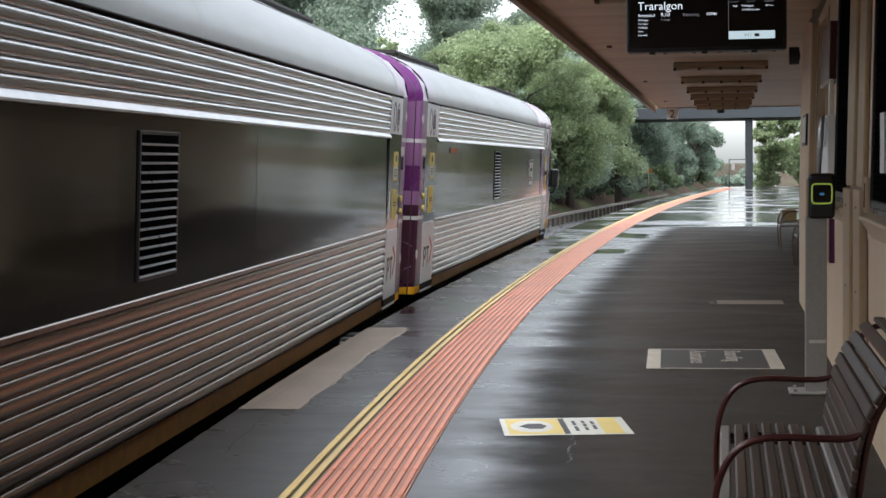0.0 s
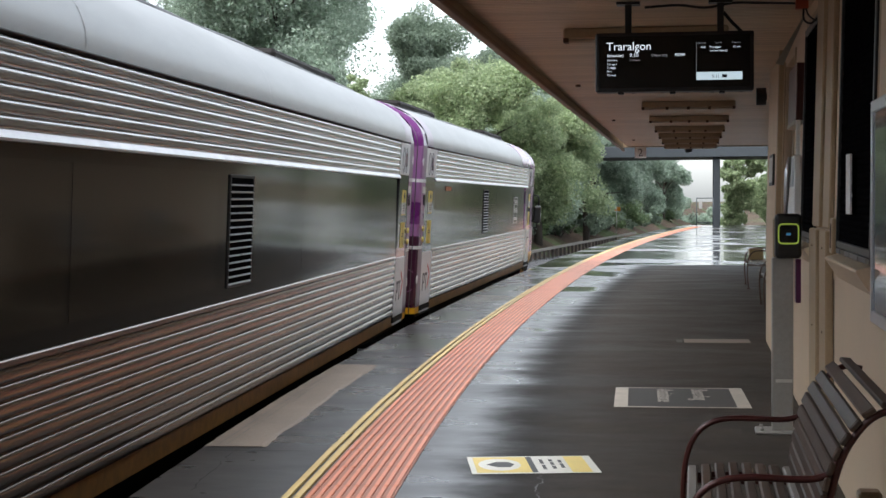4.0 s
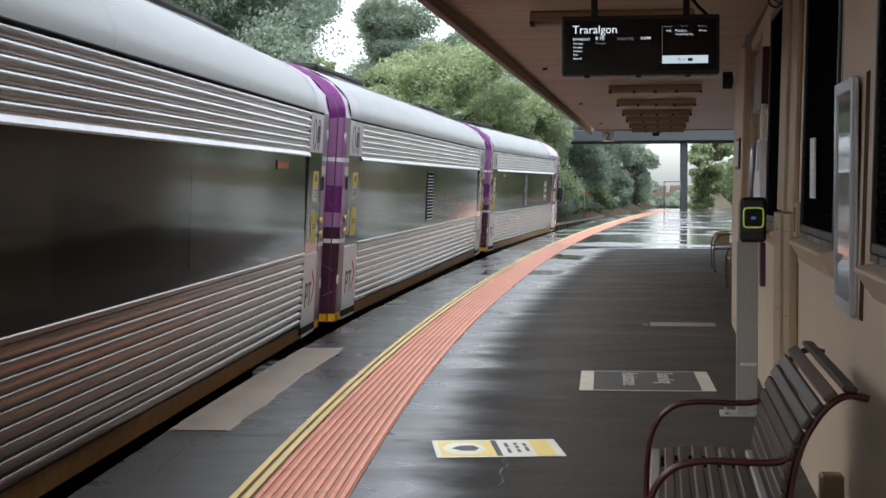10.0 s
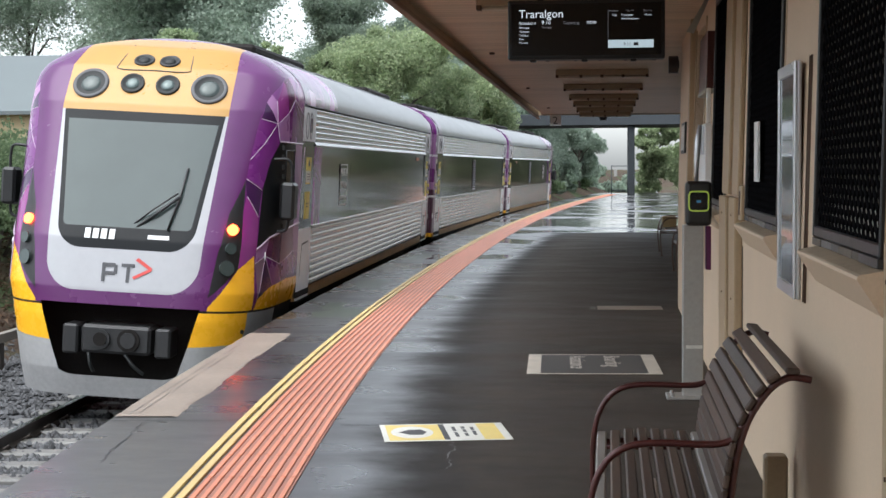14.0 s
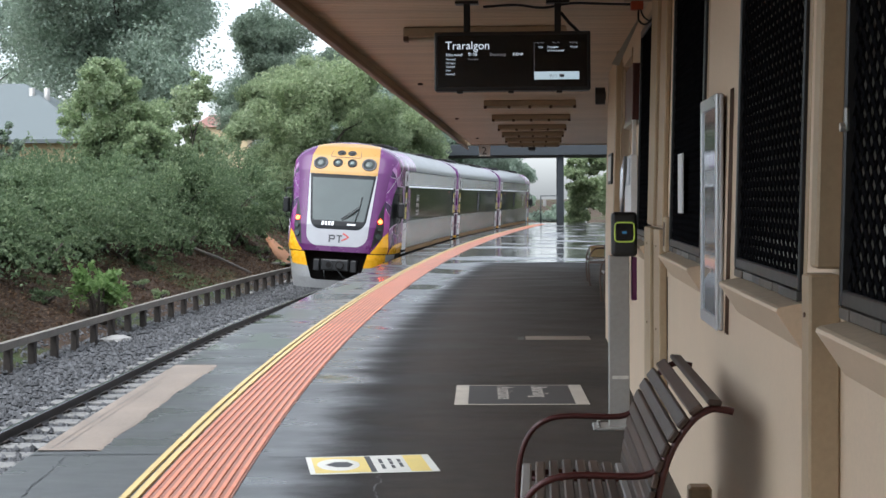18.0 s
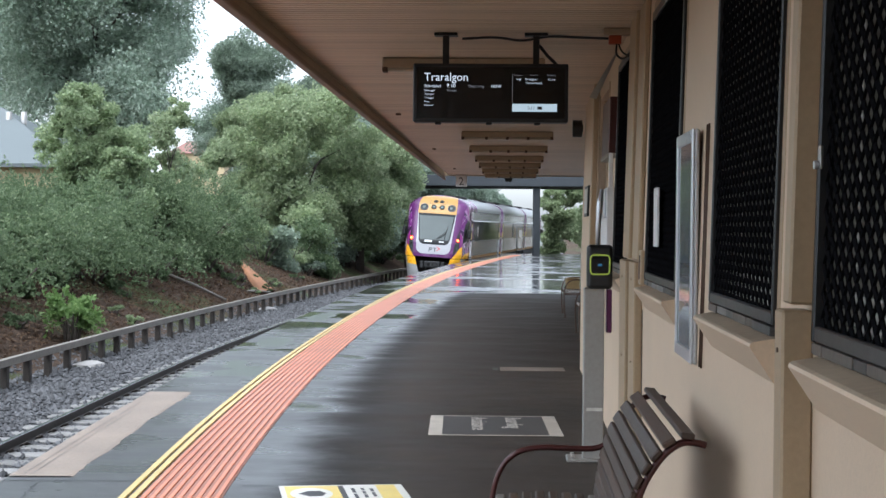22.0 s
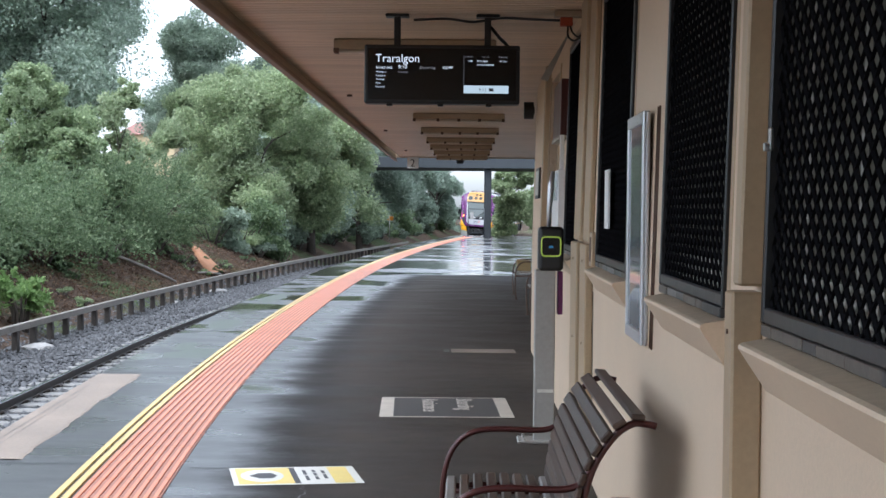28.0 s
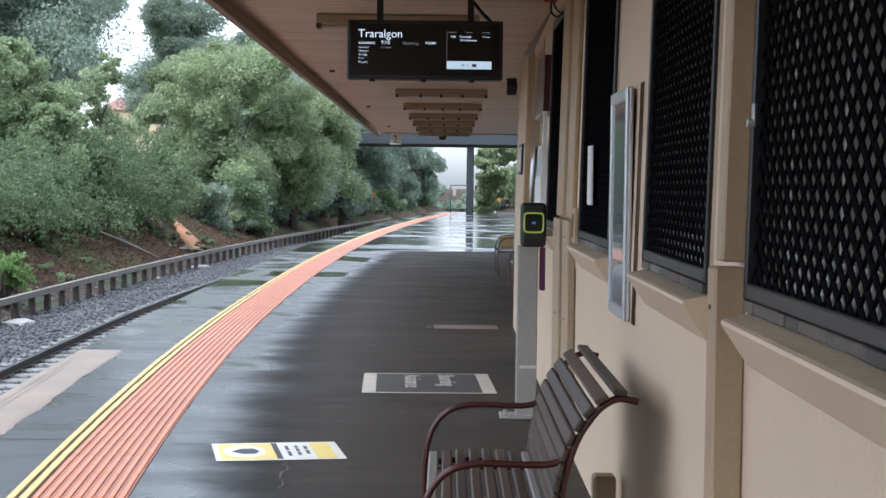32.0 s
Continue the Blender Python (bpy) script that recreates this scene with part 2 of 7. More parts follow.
def livery_material():
    """Purple wrap broken into angular facets with pale seams."""
    m = bpy.data.materials.new("purple_facet_wrap")
    m.use_nodes = True
    nt = m.node_tree
    p = nt.nodes["Principled BSDF"]
    tc = nt.nodes.new("ShaderNodeTexCoord")
    mp = nt.nodes.new("ShaderNodeMapping")
    mp.inputs["Scale"].default_value = (0.45, 1.0, 0.8)
    nt.links.new(tc.outputs["Object"], mp.inputs["Vector"])
    v = nt.nodes.new("ShaderNodeTexVoronoi")
    v.inputs["Scale"].default_value = 2.9
    nt.links.new(mp.outputs["Vector"], v.inputs["Vector"])
    e = nt.nodes.new("ShaderNodeTexVoronoi")
    e.feature = "DISTANCE_TO_EDGE"
    e.inputs["Scale"].default_value = 2.9
    nt.links.new(mp.outputs["Vector"], e.inputs["Vector"])
    sep = nt.nodes.new("ShaderNodeSeparateColor")
    nt.links.new(v.outputs["Color"], sep.inputs[0])
    col = ramp(nt, sep.outputs[0], ((0.0, (0.04, 0.010, 0.055)), (0.3, (0.12, 0.02, 0.13)), (0.65, (0.27, 0.045, 0.26)), (0.9, (0.34, 0.12, 0.34)), (1.0, (0.62, 0.50, 0.62))))
    seam = ramp(nt, e.outputs["Distance"], ((0.0, (1, 1, 1)), (0.016, (0, 0, 0))))
    nt.links.new(mix(nt, seam, col, (0.55, 0.42, 0.55)), p.inputs["Base Color"])
    nt.links.new(math_node(nt, "ADD", math_node(nt, "MULTIPLY", noise_tex(nt, 2.0), 0.12), 0.16), p.inputs["Roughness"])
    return m


def grimy_steel(name, colour, rough, streak=(1, 1, 1)):
    """Brushed stainless steel with rain dirt."""
    m = material(name, colour, rough, 0.9, 0.30, 3.0, 0.7, 0.0, streak, rvar=0.07)
    return m


M_ASPHALT = wet_asphalt()
M_EARTH = ground_material()
M_BALLAST = material("ballast_stone", (0.072, 0.073, 0.077), 0.75, var=0.5, grain=18, blotch=4, bump=0.8, island=0.6)
M_RAIL = material("rail_steel", (0.05, 0.04, 0.034), 0.45, 0.6, 0.4, 60, 5)
M_RAILTOP = material("rail_head", (0.22, 0.22, 0.23), 0.25, 1.0, 0.2, 80, 5)
M_SLEEPER = material("wet_concrete_sleeper", (0.17, 0.165, 0.155), 0.55, var=0.3, random=0.2)
M_TACT = material("orange_tactile", (0.60, 0.21, 0.11), 0.42, var=0.22, grain=60, blotch=3, random=0.10)
M_TACTBASE = material("tactile_groove_dirt", (0.33, 0.135, 0.09), 0.5, var=0.35, grain=40, blotch=3)
M_YELLOW = material("yellow_line", (0.57, 0.415, 0.155), 0.42, var=0.22, grain=60, blotch=2)
M_CONCRETE = material("worn_concrete", (0.225, 0.178, 0.14), 0.55, var=0.45, grain=40, blotch=1.5, bump=0.3)
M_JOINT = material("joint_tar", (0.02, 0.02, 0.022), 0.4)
M_WALL = material("cream_render", (0.63, 0.49, 0.345), 0.6, var=0.12, grain=90, blotch=1.0, bump=0.12)
M_TRIM = material("tan_paint", (0.40, 0.295, 0.18), 0.5, var=0.15, grain=60, blotch=1.5, bump=0.1)
M_SILL = material("weathered_sill", (0.47, 0.375, 0.26), 0.55, var=0.25, grain=30, blotch=2.0, bump=0.15)
M_CEIL = material("cream_lining_board", (0.64, 0.51, 0.37), 0.45, var=0.12, grain=30, blotch=1.0, bump=0.05, island=0.12)
M_FASCIA = material("weathered_fascia", (0.36, 0.27, 0.18), 0.6, var=0.3, grain=20, blotch=2)
M_GUTTER = material("gutter_edge", (0.20, 0.13, 0.08), 0.5, var=0.3)
M_BATTEN = material("lamp_batten_paint", (0.40, 0.31, 0.21), 0.5, var=0.2)
M_TUBE = material("unlit_lamp_tube", (0.50, 0.42, 0.32), 0.3, var=0.06)
M_BRACKET = material("rusty_bracket", (0.10, 0.06, 0.04), 0.6)
M_BLACK = material("black_paint", (0.012, 0.012, 0.013), 0.4, var=0.3, bump=0.03)
M_SCREENBLACK = material("black_screen_border", (0.008, 0.009, 0.010), 0.35, var=0.2, bump=0.0, spec=0.2)
M_BLACKGLASS = material("screen_glass", (0.006, 0.006, 0.007), 0.12, var=0.1, bump=0)
M_GLOW = material("screen_white", (0.3, 0.33, 0.35), 0.4, bump=0, var=0.0, emit=((0.72, 0.88, 0.95), 0.22))
M_GLOWTXT = material("screen_text", (0.3, 0.3, 0.3), 0.4, bump=0, var=0.0, emit=((0.85, 0.92, 1.0), 0.30))
M_GREYTXT = material("screen_text_grey", (0.3, 0.3, 0.3), 0.4, bump=0, var=0.0, emit=((0.8, 0.85, 0.95), 0.06))
M_GALV = material("galvanised_post", (0.36, 0.35, 0.33), 0.45, 0.5, 0.15, 40, 2)
M_ALU = material("silver_frame", (0.62, 0.64, 0.67), 0.3, 0.6, 0.1, 50, 2, 0.03)
M_MESHWIRE = material("black_wire_mesh", (0.008, 0.008, 0.009), 0.9, 0.0, 0.3, 50, 6, 0.0, spec=0.0)
M_FRAMEGREY = material("grey_frame_rail", (0.045, 0.045, 0.047), 0.4, 0.2, 0.4, 20, 3)
M_DARKGLASS = material("dusty_window_glass", (0.12, 0.108, 0.08), 0.6, var=0.5, grain=8, blotch=1.2, bump=0.0, spec=0.1)
M_PALEGLASS = material("dusty_pale_glass", (0.12, 0.113, 0.088), 0.6, var=0.5, grain=5, blotch=0.9, bump=0.0, spec=0.1)
M_BLIND = material("pale_blind", (0.42, 0.40, 0.34), 0.7, var=0.2)
M_FLASH = material("worn_flashing_paint", (0.11, 0.09, 0.07), 0.6, var=0.5, grain=25, blotch=6, bump=0.3)
M_FLASHPALE = material("pale_flashing_metal", (0.19, 0.18, 0.17), 0.5, 0.2, 0.5, 25, 6, 0.2)
M_CABLERED = material("red_cable_tape", (0.42, 0.07, 0.025), 0.5, var=0.2)
M_GREYWOOD = material("silvered_slat", (0.24, 0.22, 0.20), 0.5, var=0.25, stretch=(6, 1, 6))
M_WOOD = material("dark_stained_slat", (0.070, 0.046, 0.034), 0.5, spec=0.35, var=0.4, grain=14, blotch=3, bump=0.2, stretch=(6, 1, 6), random=0.3)
M_PALEWOOD = material("worn_slat", (0.42, 0.38, 0.34), 0.5, var=0.2, stretch=(6, 1, 6))
M_CRATE = material("yellowish_timber", (0.34, 0.24, 0.11), 0.6, var=0.25, stretch=(6, 1, 6))
M_MAROON = material("maroon_iron", (0.07, 0.018, 0.016), 0.32, 0.2, 0.3, 50, 5, 0.05)
M_WHITE = material("white_paint", (0.78, 0.78, 0.77), 0.45, var=0.08, bump=0.03)
M_SIGNY = material("sticker_yellow", (0.72, 0.56, 0.17), 0.5, var=0.15, grain=40, blotch=4)
M_SIGNW = material("sticker_white", (0.66, 0.65, 0.60), 0.5, var=0.15, grain=40, blotch=4)
M_SIGNK = material("sticker_ink", (0.05, 0.05, 0.055), 0.55, var=0.2)
M_MARKING = material("floor_paint_cream", (0.50, 0.45, 0.38), 0.6, var=0.3, grain=50, blotch=5)
M_MARKDARK = material("floor_panel_dark", (0.058, 0.054, 0.050), 0.6, var=0.3, grain=80, blotch=5)
M_MARKTXT = material("floor_text", (0.55, 0.50, 0.44), 0.6, var=0.3)
M_PURPLE = material("purple_paint", (0.11, 0.022, 0.118), 0.22, var=0.15, grain=3, blotch=0.7, bump=0.0)
M_FACET = livery_material()
M_GANG = material("purple_gangway_paint", (0.135, 0.02, 0.15), 0.27, var=0.2, grain=4, blotch=1.5, bump=0.0)
M_LILAC = material("lilac_wrap", (0.27, 0.12, 0.27), 0.3, var=0.12, grain=4, blotch=1.5, bump=0.0)
M_LILACGREY = material("pale_lilac_wrap", (0.25, 0.205, 0.265), 0.32, var=0.12, grain=4, blotch=1.5, bump=0.0)
M_MAUVE = material("greyish_mauve_wrap", (0.20, 0.115, 0.165), 0.34, var=0.2, grain=4, blotch=1.5, bump=0.0)
M_LINE = material("pale_wrap_line", (0.46, 0.36, 0.46), 0.35, var=0.1, bump=0.0)
M_GANGLOW = material("dark_purple_paint", (0.055, 0.008, 0.035), 0.3, var=0.25, grain=4, blotch=1.5, bump=0.0)
M_SLAT = material("dull_louvre_steel", (0.34, 0.345, 0.35), 0.3, 0.8, 0.2, 20, 3, 0.0)
M_BOWL = material("dark_lamp_bowl", (0.014, 0.016, 0.016), 0.4, bump=0.0, spec=0.25)
M_PALEFACET = material("pale_purple_paint", (0.34, 0.16, 0.34), 0.3, var=0.1, grain=6, blotch=2, bump=0.0)
M_BELLOWS = material("black_bellows", (0.010, 0.008, 0.010), 0.6, var=0.3, grain=6, blotch=2, bump=0.1)
M_TYELLOW = material("yellow_train_paint", (0.92, 0.46, 0.02), 0.28, var=0.08, grain=10, blotch=1.0, bump=0.0)
M_TOPYEL = material("pale_yellow_train_paint", (0.40, 0.215, 0.045), 0.30, var=0.06, grain=10, blotch=1.0, bump=0.0)
M_TWHITE = material("white_train_paint", (0.37, 0.37, 0.385), 0.3, var=0.08, grain=10, blotch=1.0, bump=0.0)
M_DOORWHITE = material("white_door_paint", (0.72, 0.72, 0.73), 0.35, var=0.12, grain=10, blotch=1.0, bump=0.0)
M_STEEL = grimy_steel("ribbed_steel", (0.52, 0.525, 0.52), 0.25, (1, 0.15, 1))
# Lower ribs: the dark platform's reflection is put into a darker, browner colour.
M_STEELLOW = grimy_steel("reflection_browned_steel", (0.255, 0.215, 0.19), 0.24, (1, 0.15, 1))
M_TRIMSTEEL = grimy_steel("bright_trim", (0.80, 0.80, 0.80), 0.42)
M_ROOF = material("silver_roof", (0.30, 0.307, 0.308), 0.40, 0.5, 0.34, 5, 0.9, 0.0, (1, 0.22, 1), rvar=0.10)
M_WINBAND = material("tinted_window_band", (0.0115, 0.012, 0.011), 0.09, spec=0.20, var=0.35, grain=1.2, blotch=0.5, bump=0.0, rvar=0.04)
M_WINPANE = material("tinted_window_pane", (0.026, 0.022, 0.016), 0.09, spec=0.28, var=0.3, grain=1.2, blotch=0.5, bump=0.0, rvar=0.03)
M_SKIRT = material("rusty_skirt", (0.32, 0.165, 0.05), 0.55, 0.2, 0.5, 12, 1.5)
M_UNDER = material("underframe_grime", (0.016, 0.014, 0.013), 0.75, var=0.4, spec=0.15)
M_PILOT = material("grey_pilot", (0.42, 0.42, 0.42), 0.45, 0.3, 0.2, 20, 2)
M_COUPLER = material("dark_coupler", (0.030, 0.030, 0.031), 0.5, 0.3, 0.3, 20, 2)
M_WSCREEN = material("windscreen_glass", (0.055, 0.072, 0.07), 0.06, spec=0.4, var=0.1, grain=2, blotch=0.8, bump=0.0)
M_LAMPGLASS = material("lamp_glass", (0.055, 0.07, 0.066), 0.12, 0.2, bump=0.0)
M_LAMPBRIGHT = material("bright_lamp_glass", (0.10, 0.13, 0.125), 0.12, 0.3, bump=0.0)
M_RED = material("red_tail_light", (0.8, 0.03, 0.02), 0.3, bump=0, var=0.0, emit=((1.0, 0.055, 0.012), 9.0))
M_AMBER = material("amber_lamp", (0.13, 0.042, 0.012), 0.4, bump=0, var=0.0, emit=((1.0, 0.20, 0.02), 0.03))
M_ORANGE = material("orange_sign", (0.75, 0.28, 0.03), 0.5, var=0.1)
M_LABELY = material("yellow_label", (0.70, 0.56, 0.14), 0.5, var=0.12)
M_LOGORED = material("red_chevron", (0.55, 0.06, 0.05), 0.5)
M_LOGOGREY = material("grey_lettering", (0.06, 0.06, 0.065), 0.5)
M_GREENRING = material("lime_ring", (0.36, 0.44, 0.06), 0.4, bump=0, var=0.05, emit=((0.55, 0.72, 0.12), 0.09))
M_SCREENB = material("reader_screen", (0.01, 0.02, 0.03), 0.1, bump=0, emit=((0.1, 0.35, 0.6), 0.1))
M_PURPLEPANEL = material("purple_panel", (0.12, 0.01, 0.09), 0.4)
M_TIMBER = material("weathered_timber", (0.055, 0.045, 0.038), 0.8, var=0.4, grain=14, blotch=2, bump=0.5, random=0.25)
M_TIMBERTOP = material("silvered_timber", (0.21, 0.19, 0.165), 0.7, var=0.35, grain=14, blotch=2, bump=0.5)
M_BARK = material("bark", (0.07, 0.055, 0.045), 0.85, var=0.4, grain=8, bump=0.8)
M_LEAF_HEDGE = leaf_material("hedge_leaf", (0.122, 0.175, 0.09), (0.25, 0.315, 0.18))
# These three leaf colours are paled and greyed to carry the mist's haze.
M_LEAF_TREE = leaf_material("hazed_tree_leaf", (0.30, 0.375, 0.30), (0.45, 0.52, 0.435))
M_LEAF_BRIGHT = leaf_material("hazed_light_leaf", (0.315, 0.39, 0.225), (0.48, 0.54, 0.35))
M_LEAF_DARK = leaf_material("hazed_dark_leaf", (0.225, 0.285, 0.22), (0.34, 0.40, 0.32))
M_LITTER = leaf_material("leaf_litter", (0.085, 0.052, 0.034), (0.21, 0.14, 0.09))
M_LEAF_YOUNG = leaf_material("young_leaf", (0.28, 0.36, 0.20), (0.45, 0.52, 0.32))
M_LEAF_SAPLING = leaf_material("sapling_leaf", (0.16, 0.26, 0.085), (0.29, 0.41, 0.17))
M_GREYROOF = material("grey_metal_roof", (0.115, 0.135, 0.138), 0.6, 0.0, 0.1, 20, 1)
M_REDROOF = material("red_tile_roof", (0.24, 0.12, 0.095), 0.6, var=0.2)
M_BRICKY = material("tan_house_wall", (0.50, 0.40, 0.24), 0.7, var=0.15)
M_BRIDGE = material("bridge_concrete", (0.040, 0.047, 0.054), 0.7, var=0.25, grain=8, blotch=0.6, bump=0.1)
M_PIER = material("wet_dark_concrete", (0.035, 0.040, 0.045), 0.6, var=0.3, grain=8, blotch=0.6, bump=0.1, spec=0.3)
M_FARWALL = material("far_white_wall", (0.50, 0.51, 0.52), 0.6, var=0.05)
M_ROCK = material("pale_rock", (0.30, 0.29, 0.275), 0.7, var=0.3, bump=0.6)
M_CLAY = material("bare_clay", (0.36, 0.17, 0.085), 0.85, var=0.3, grain=10, blotch=1.5, bump=0.6)


# ---------------------------------------------------------------- mesh helpers
def mesh_part(name, verts, faces, mat, parent=None, label="", smooth=False):
    me = bpy.data.meshes.new(name)
    me.from_pydata([tuple(v) for v in verts], [], [tuple(q) for q in faces])
    me.materials.append(mat)
    if smooth:
        me.polygons.foreach_set("use_smooth", [True] * len(me.polygons))
    me.update()
    ob = new(name, me)
    if parent:
        ob.parent = parent
    return tagged(ob, label)


def part(name, bm, mat, parent=None, label="", smooth=False):
    me = bpy.data.meshes.new(name)
    bm.normal_update()
    bm.to_mesh(me)
    bm.free()
    me.materials.append(mat)
    if smooth:
        me.polygons.foreach_set("use_smooth", [True] * len(me.polygons))
    ob = new(name, me)
    if parent:
        ob.parent = parent
    return tagged(ob, label)


def add_box(bm, x0, x1, y0, y1, z0, z1, bevel=0.0, turn=None, rounds=1):
    got = bmesh.ops.create_cube(bm, size=1.0)
    vs = got["verts"]
    m = Matrix.Translation(((x0 + x1) / 2, (y0 + y1) / 2, (z0 + z1) / 2)) @ (turn or Matrix()) @ Matrix.Diagonal((abs(x1 - x0), abs(y1 - y0), abs(z1 - z0), 1))
    bmesh.ops.transform(bm, matrix=m, verts=vs)
    if bevel:
        es = list({e for v in vs for e in v.link_edges})
        bmesh.ops.bevel(bm, geom=es, offset=bevel, segments=rounds, affect="EDGES", profile=0.5)


def box(name, x0, x1, y0, y1, z0, z1, mat, parent=None, label="", bevel=0.004, turn=None):
    bm = bmesh.new()
    add_box(bm, x0, x1, y0, y1, z0, z1, bevel, turn)
    return part(name, bm, mat, parent, label)


def tube_geo(pts, radius, segs=8):
    """Vertices and faces of a round bar through the points."""
    pts = [Vector(p) for p in pts]
    verts, faces = [], []
    up = Vector((0.13, 0.21, 0.97)).normalized()
    n = len(pts)
    for i, p in enumerate(pts):
        d = (pts[min(i + 1, n - 1)] - pts[max(i - 1, 0)]).normalized()
        a = d.cross(up).normalized()
        b = d.cross(a)
        r = radius[i] if isinstance(radius, (list, tuple)) else radius
        verts += [p + (a * math.cos(k * math.tau / segs) + b * math.sin(k * math.tau / segs)) * r for k in range(segs)]
    for i in range(n - 1):
        for k in range(segs):
            k2 = (k + 1) % segs
            faces.append((i * segs + k, i * segs + k2, (i + 1) * segs + k2, (i + 1) * segs + k))
    faces.append(tuple(range(segs))[::-1])
    faces.append(tuple((n - 1) * segs + k for k in range(segs)))
    return verts, faces


def tube(name, pts, radius, mat, parent=None, label="", segs=8):
    return mesh_part(name, *tube_geo(pts, radius, segs), mat, parent, label, True)


def disc(name, centre, axis, radius, depth, mat, parent=None, label="", segs=24):
    a = Vector(axis).normalized()
    c = Vector(centre)
    return mesh_part(name, *tube_geo([c - a * depth / 2, c + a * depth / 2], radius, segs), mat, parent, label)


def text(name, body, size, m, mat, parent=None, depth=0.0015, align="LEFT"):
    """Lettering as a mesh."""
    cu = bpy.data.curves.new(name, "FONT")
    cu.body, cu.size, cu.extrude, cu.align_x, cu.resolution_u = body, size, depth, align, 3
    ob = bpy.data.objects.new(name, cu)
    me = bpy.data.meshes.new_from_object(ob)
    bpy.data.objects.remove(ob)
    me.materials.clear()
    me.materials.append(mat)
    out = new(name, me)
    out.parent = parent
    out.matrix_basis = m
    return out


def smooth_line(pts, n=5):
    """The points with n steps of a Catmull-Rom curve between each two."""
    p = [Vector(q) for q in pts]
    p = [p[0] * 2 - p[1]] + p + [p[-1] * 2 - p[-2]]
    out = []
    for a, b, c, d in zip(p, p[1:], p[2:], p[3:]):
        for k in range(n):
            u = k / n
            out.append(0.5 * (2 * b + (c - a) * u + (2 * a - 5 * b + 4 * c - d) * u * u + (3 * b - a - 3 * c + d) * u ** 3))
    return out + [p[-2]]


def empty(name, x=0.0, y=0.0, z=0.0, rz=0.0):
    ob = new(name)
    ob.matrix_basis = pose(x, y, z, 0, 0, rz)
    return ob


# ---------------------------------------------------------------- the curve of track and platform
# heading (radians, to the right of +y) of the tactile strip's trackside edge at places along y
HEAD_Y = (-200, 0, 8, 14, 20, 30, 45, 60, 84, 150, 260, 420)
HEAD_A = (-0.10, -0.10, -0.078, -0.045, -0.022, -0.002, 0.025, 0.05, 0.081, 0.078, 0.10, 0.15)
CY = np.arange(-120, 420, 0.25)
CH = np.interp(CY, HEAD_Y, HEAD_A)
CX = np.concatenate([[0.0], np.cumsum(0.25 * np.tan((CH[1:] + CH[:-1]) / 2))])
CX += -1.93 - np.interp(8.0, CY, CX)
CS = np.concatenate([[0.0], np.cumsum(np.hypot(np.diff(CX), 0.25))])
CS -= np.interp(0.0, CY, CS)
EDGE, TRACK, GAUGE, RAILZ = -0.785, -2.57, 1.6, -1.05


def off(y, d):
    """The point d metres to the right of the curve at y."""
    h = np.interp(y, CY, CH)
    return float(np.interp(y, CY, CX) + d * math.cos(h)), float(y - d * math.sin(h))


def drift(y):
    """How far the track swings towards the platform at y."""
    return float(np.interp(y, (0, 6, 14, 22, 32, 45, 60), (0.0, 0.009, 0.085, 0.084, -0.046, 0.009, 0.0)))


def on_track(s):
    """The middle of the track at s metres along the line."""
    y = float(np.interp(s, CS, CY))
    return off(y, TRACK + drift(y))


def at_s(s, d=0.0):
    return off(float(np.interp(s, CS, CY)), d)


def heading(y):
    return float(np.interp(y, CY, CH))


def sweep(name, prof, ys, mat, parent=None, label="", closed=True, smooth=False, swing=0.0):
    """A profile of (d, z) carried along the curve."""
    verts, faces, n = [], [], len(prof)
    for y in ys:
        for d, z in prof:
            verts.append((*off(y, d + swing * drift(y)), z))
    m = n if closed else n - 1
    for i in range(len(ys) - 1):
        for k in range(m):
            k2 = (k + 1) % n
            faces.append((i * n + k, (i + 1) * n + k, (i + 1) * n + k2, i * n + k2))
    if closed:
        faces.append(tuple(range(n)))
        faces.append(tuple((len(ys) - 1) * n + k for k in range(n))[::-1])
    return mesh_part(name, verts, faces, mat, parent, label, smooth)


def steps(a, b, d):
    n = max(1, round((b - a) / d))
    return [a + (b - a) * i / n for i in range(n + 1)]

# ---------------------------------------------------------------- ground, track bed
def bank(d, y):
    """Height of the ground d metres right of the curve."""
    knots_d = (-200, -60, -24, -15, -11, -8.2, -6.6, -6.0, -5.0, -3.9, -1.2, 4, 12, 40, 200)
    knots_z = (6.5, 5.2, 3.6, 2.4, 1.2, -0.2, -0.95, -1.28, -1.30, -1.27, -1.27, -1.3, -0.5, -0.3, 0)
    near_z = (1.2, 1.2, 1.2, 1.5, 1.15, -0.2, -0.95, -1.28, -1.30, -1.27, -1.27, -1.3, -0.5, -0.3, 0)
    u = min(1.0, max(0.0, (y - 78.0) / 30.0))
    z = float(np.interp(d, knots_d, knots_z)) * u + float(np.interp(d, knots_d, near_z)) * (1 - u)
    z = min(z, float(np.interp(y, (0, 140, 175, 230), (99, 99, 2.2, 0.6))))
    if d < -6.2 or d > 4:
        z += 0.22 * noise.noise((d * 0.35, y * 0.22, 3.0)) * min(1.0, abs(d + 6.2) * 0.5)
    return z


